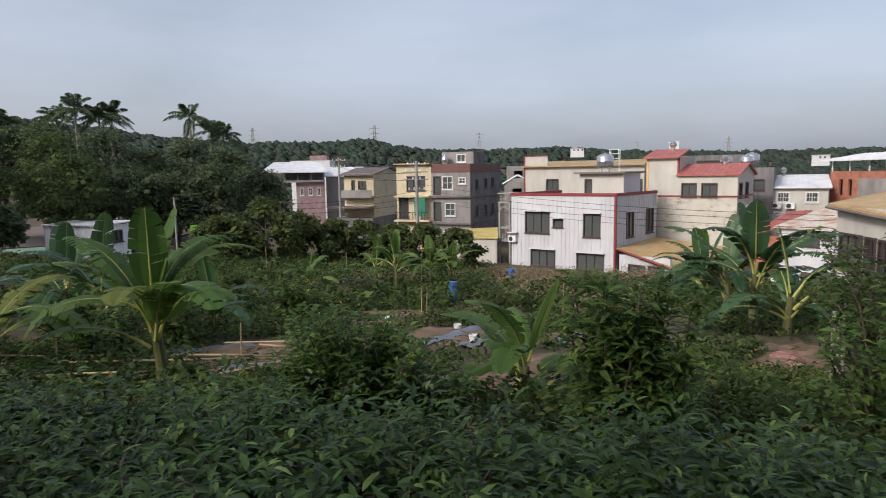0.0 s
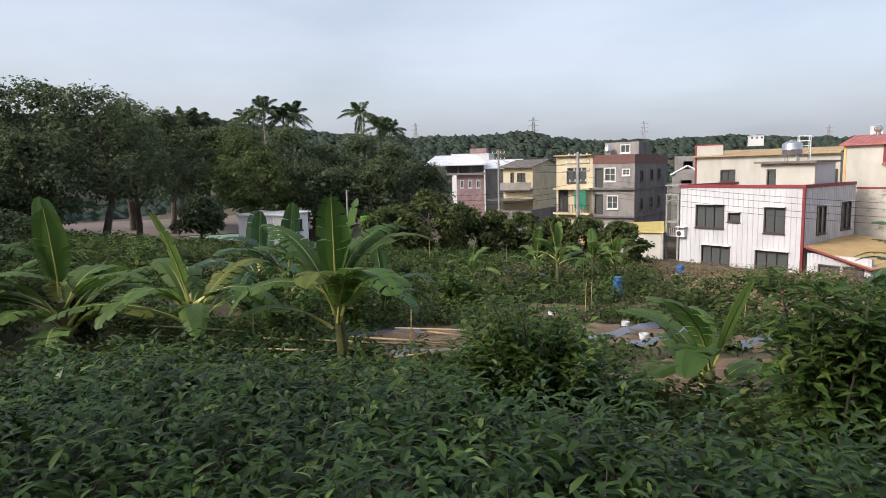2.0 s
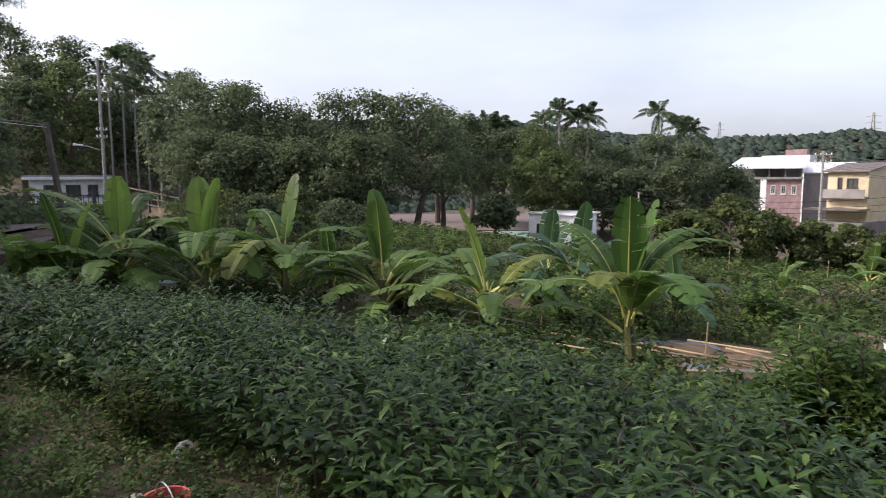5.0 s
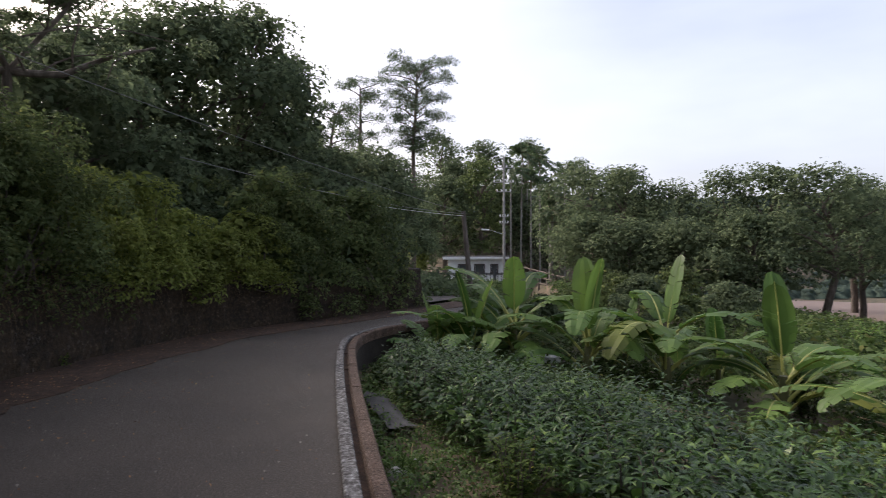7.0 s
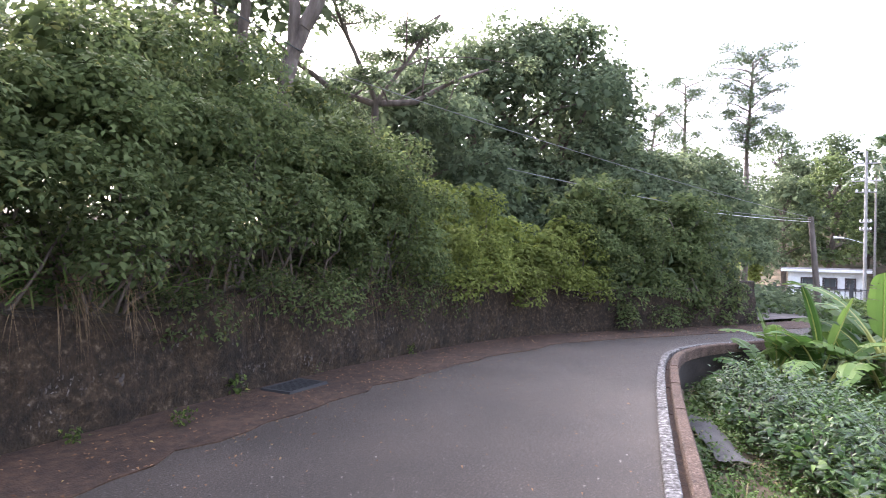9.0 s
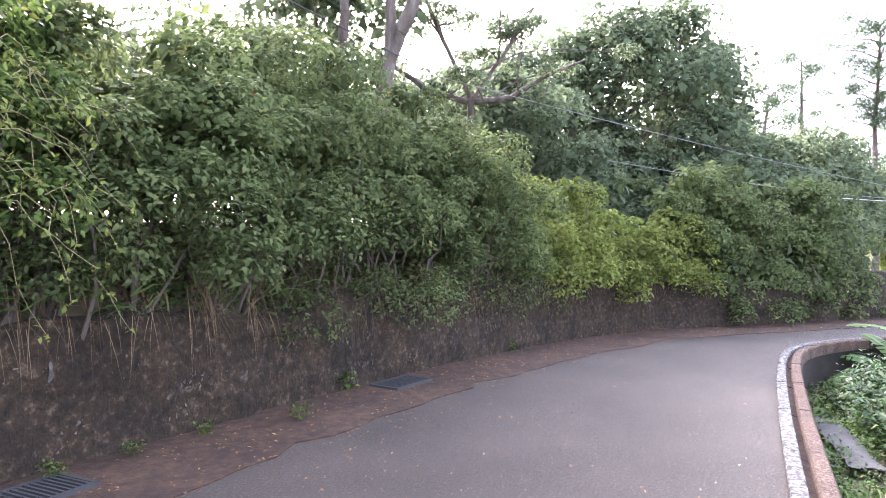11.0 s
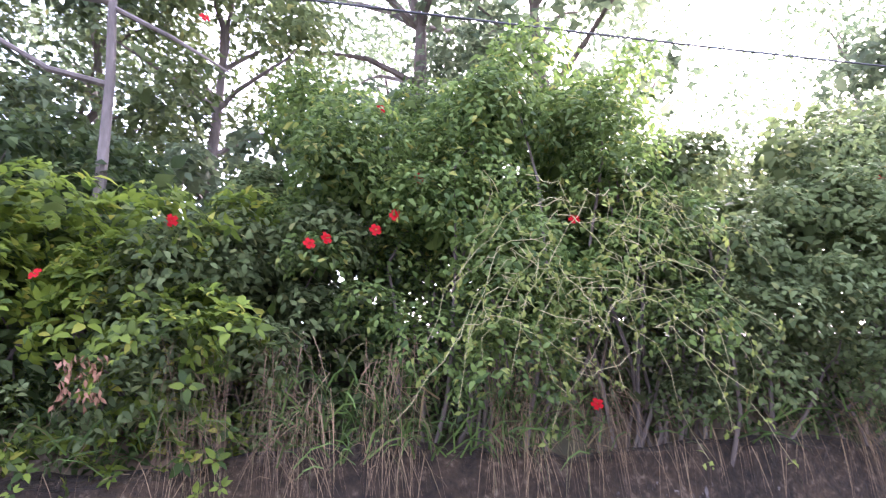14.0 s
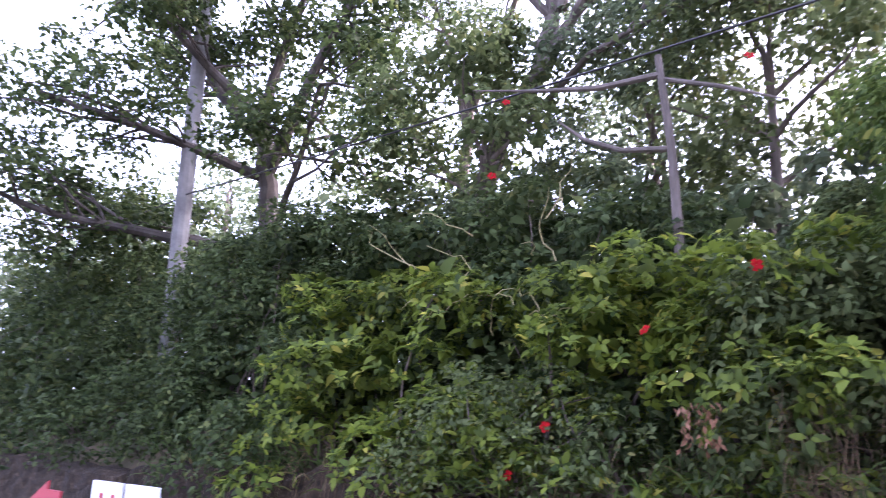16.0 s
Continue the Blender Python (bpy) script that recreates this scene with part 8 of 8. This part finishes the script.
sheet("mulch_sheet", "silver-black plastic mulch laid over a bed", -1.9, 13.2, -0.4, 17.2, 0.5, M_MULCH, seed=1)
sheet("mulch_sheet", "silver-black plastic mulch laid over a bed", -0.9, 13.0, 0.4, 16.4, 0.4, M_MULCH, seed=2)
sheet("mulch_sheet", "silver-black plastic mulch laid over a bed", -5.0, 10.2, -3.6, 11.4, 0.5, M_MULCH, seed=3)
sheet("mulch_sheet", "silver-black plastic mulch laid over a bed", 1.0, 13.4, 2.0, 15.6, 0.45, M_MULCH, seed=4)
sheet("mulch_sheet", "silver-black plastic mulch laid over a bed", -6.8, 11.8, -5.6, 13.2, 0.45, M_MULCH, seed=5)
sheet("ground_sheet", "crumpled grey plastic sheet beside the kerb", -9.6, 0.62, -7.7, 0.85, 0.34, M_SHEET, seed=6, lift=0.13, hump=0.03)
sheet("ground_sheet", "black plastic sheet hung along the plot", -7.2, 27.0, -5.2, 27.6, 0.4, M_BLACKPL, seed=7, lift=0.5)


def stick(x0, y0, z0, x1, y1, z1, r=0.02, label="bamboo cane lying across the garden bed"):
    single("bamboo_cane", Geo().tube([(x0, y0, z0), ((x0 + x1) / 2, (y0 + y1) / 2, (z0 + z1) / 2 + 0.02), (x1, y1, z1)], [r, r * 0.9, r * 0.8], 6), M_BAMBOO, label, "cane", "bamboo canes")


for x0, y0, x1, y1, dz in ((-9.5, 9.0, -4.0, 9.6, 0.35), (-9.0, 9.8, -3.6, 10.2, 0.3), (-5.6, 8.6, -3.2, 10.8, 0.4), (-6.2, 10.5, -2.8, 9.2, 0.45), (-4.8, 11.6, -2.6, 9.8, 0.4), (-5.8, 12.2, -3.0, 11.6, 0.35), (-7.4, 8.4, -5.4, 8.0, 0.3), (-4.2, 8.6, -2.6, 9.0, 0.5), (-10.5, 9.6, -7.6, 9.4, 0.4), (-3.9, 10.9, -2.2, 11.5, 0.4)):
    stick(x0, y0, ground_z(x0, y0) + dz * 0.6, x1, y1, ground_z(x1, y1) + dz)
for x, y, h in ((-2.05, 7.2, 0.75), (-5.1, 11.4, 0.75), (-3.9, 12.6, 0.8), (-3.0, 8.6, 0.7), (-7.4, 9.4, 0.7), (-8.8, 9.2, 0.7), (-2.4, 19.0, 1.0), (-2.6, 19.3, 1.0), (1.6, 17.0, 1.2), (-11.0, 22.0, 1.4), (-8.0, 31.0, 1.6), (-4.0, 30.0, 1.5), (-13.0, 33, 1.6)):
    stick(x, y, ground_z(x, y) - 0.1, x + 0.03, y, ground_z(x, y) + h, 0.015, "upright bamboo stake in the garden bed")
posts = thing("pipe_rack", "slim weathered pipe frame beside the brick path", "rack", (0, 0, 0))
for x, y in ((4.7, 9.2), (4.95, 9.4), (5.6, 10.8), (6.4, 12.2)):
    z = ground_z(x, y)
    part("post", Geo().tube([(x, y, z - 0.1), (x, y, z + 1.15)], 0.025, 6), M_PIPE, posts)
part("rail", Geo().tube([(4.7, 9.2, ground_z(4.7, 9.2) + 1.1), (6.4, 12.2, ground_z(6.4, 12.2) + 1.1)], 0.02, 6), M_PIPE, posts)
path_ = thing("brick_path", "narrow path of loose red bricks and slabs", "path", (0, 0, 0), kind="structure")
brick = Geo().box((0, 0, 0), (0.3, 0.2, 0.08)).mesh("brick", ramp_mat("red_brick", [(0.16, 0.07, 0.06), (0.25, 0.12, 0.1), (0.3, 0.2, 0.17)], 6.0, 0.9, 0.4, 40.0, object_random=0.3))
for i in range(44):
    s = i / 43
    x, y = 4.1 + 1.4 * s + rs.normal() * 0.14, 8.2 + 4.4 * s + rs.normal() * 0.1
    b = new("brick", brick)
    b.parent = path_
    b.matrix_basis = pose(x, y, ground_z(x, y) + 0.03, rs.normal() * 3, rs.normal() * 3, rs.uniform(0, 180))
for x, y, s in ((-5.05, 1.75, 0.09), (-6.4, 0.62, 0.12), (-6.9, 0.85, 0.07), (-4.5, 1.2, 0.05), (-5.5, 0.8, 0.05)):
    t = thing("stone", "pale rough stone lying among the weeds", "stone", (x, y, ground_z(x, y) + s * 0.3), "loose stones")
    bm = bmesh.new()
    bmesh.ops.create_icosphere(bm, subdivisions=2, radius=s)
    for v in bm.verts:
        v.co *= 1 + 0.45 * noise.noise(v.co * (9 + 30 * s) + Vector((x, y, 0)))
        v.co.z *= 0.7
    me = bpy.data.meshes.new("rock")
    bm.to_mesh(me)
    bm.free()
    me.materials.append(M_STONE)
    part("rock", me, M_STONE, t)
t = thing("white_bag", "white plastic bag lying behind the hedge", "bag", (-13.4, 4.55, ground_z(-13.4, 4.55) + 0.12))
part("body", Geo().box((0, 0, 0.1), (0.75, 0.4, 0.12), Matrix.Rotation(0.9, 3, "Z")), M_FRAMEW, t)
t = thing("banner", "bright green cloth banner tied by the trees", "banner", (-21.7, 42.8, -4.9))
part("cloth", Geo().box((0, 0, 3.1), (1.15, 0.03, 0.42), Matrix.Rotation(0.45, 3, "Z")), M_GREENPL, t)
part("post", Geo().tube([(-0.5, -0.2, 0), (-0.5, -0.2, 3.4)], 0.03, 5), M_IRON, t)
part("post", Geo().tube([(0.5, 0.25, 0), (0.5, 0.25, 3.4)], 0.03, 5), M_IRON, t)
t = thing("tarpaulin", "crumpled white sheet beside the workshop", "sheet", (17.0, 39.0, ground_z(17.0, 39.0)))
bm = bmesh.new()
bmesh.ops.create_icosphere(bm, subdivisions=3, radius=0.9)
for v in bm.verts:
    v.co *= 1 + 0.5 * noise.noise(v.co * 1.9)
    v.co.z *= 0.9
me = bpy.data.meshes.new("cover")
bm.to_mesh(me)
bm.free()
me.materials.append(M_PAINTW)
part("cover", me, M_PAINTW, t)

# red arrow boards on the wall
t = thing("arrow_sign", "red and white arrow boards fixed at the wall", "sign", (0, 0, 0))
sa, se, sn, sL = frame_of((8.7, -4.45), (5.9, -4.45))
for k, u in enumerate((0.0, 1.46, 2.14)):
    if k == 0:
        g = Geo().add([put(sa, se, sn, uu, o, z) for o in (0.0, 0.03) for uu, z in ((0.0, 0.68), (0.42, 0.93), (0.42, 0.83), (0.75, 0.83), (0.75, 0.53), (0.42, 0.53), (0.42, 0.43))], [tuple(range(6, -1, -1)), tuple(range(7, 14))] + [(i, (i + 1) % 7, 7 + (i + 1) % 7, 7 + i) for i in range(7)])
        part("arrow", g, M_SIGNRED, t, "flat red arrow with pale edge")
        continue
    b = part("board", cuboid(Geo(), sa, se, sn, u, u + 0.6, 0, 0.03, 0.3, 1.0), M_PAINTW, t, "white board with red flame marks")
    for j in range(4):
        part("mark", cuboid(Geo(), sa, se, sn, u + 0.06 + j * 0.12, u + 0.13 + j * 0.12, 0.032, 0.036, 0.35, 0.78 + 0.1 * (j % 2)), M_SIGNRED, b)

yard = np.c_[rs.uniform(-60, -51, 500), rs.uniform(8.5, 16.5, 500)]
low_plants("yard_grass", "short bright green lawn in the yard by the house", yard, 0.35, 9000, 0.16, M_GRASS, 790, 0.4, 0.6)
brush = np.array([polar(a, q) for a, q in zip(rs.uniform(-14, 2, 260), rs.uniform(38, 50, 260))])
low_plants("dry_brush", "dry brown brush and bare stalks before the white house", brush, 0.6, 7000, 0.3, M_DRY, 791, 0.12, 0.9)

bend = np.c_[rs.uniform(-24, -9, 2600), rs.uniform(0.3, 9.0, 2600)]
kk = side_of(KERBL, bend[:, 0], bend[:, 1])
bend = bend[(kk > 0.36) & (kk < 5.0) & ~((bend[:, 0] > -12) & (bend[:, 1] > 0.8) & (bend[:, 1] < np.interp(bend[:, 0], H_X, H_FAR)))]
low_plants("bend_weeds", "rank green weeds below the kerb at the bend", bend, 0.24, 24000, 0.11, M_SCRUB, 792, 0.45, 1.0)

# loose grit on the asphalt
M_GRIT = flat("grit", (0.2, 0.18, 0.16), 0.9, var=0.4)
grit = np.c_[rs.uniform(-15, 3, 9000), rs.uniform(-4.3, 1.8, 9000)]
grit = grit[(side_of(KERBL, grit[:, 0], grit[:, 1]) < -0.06) & (side_of(FOOTL, grit[:, 0], grit[:, 1]) > 0.3)]
n = len(grit)
sz = rs.gamma(2.0, 0.0035, n) + 0.003
tagged(new("grit", leaf_mesh("grit", M_GRIT, np.c_[grit, np.full(n, 0.004)], np.c_[random_dirs(rs, n)[:, :2], np.zeros(n)], np.tile((0.0, 0, 1), (n, 1)), sz, sz * 0.8, fold=0.5, simple=True)), "loose pale grit scattered on the asphalt", "grit", kind="stuff")
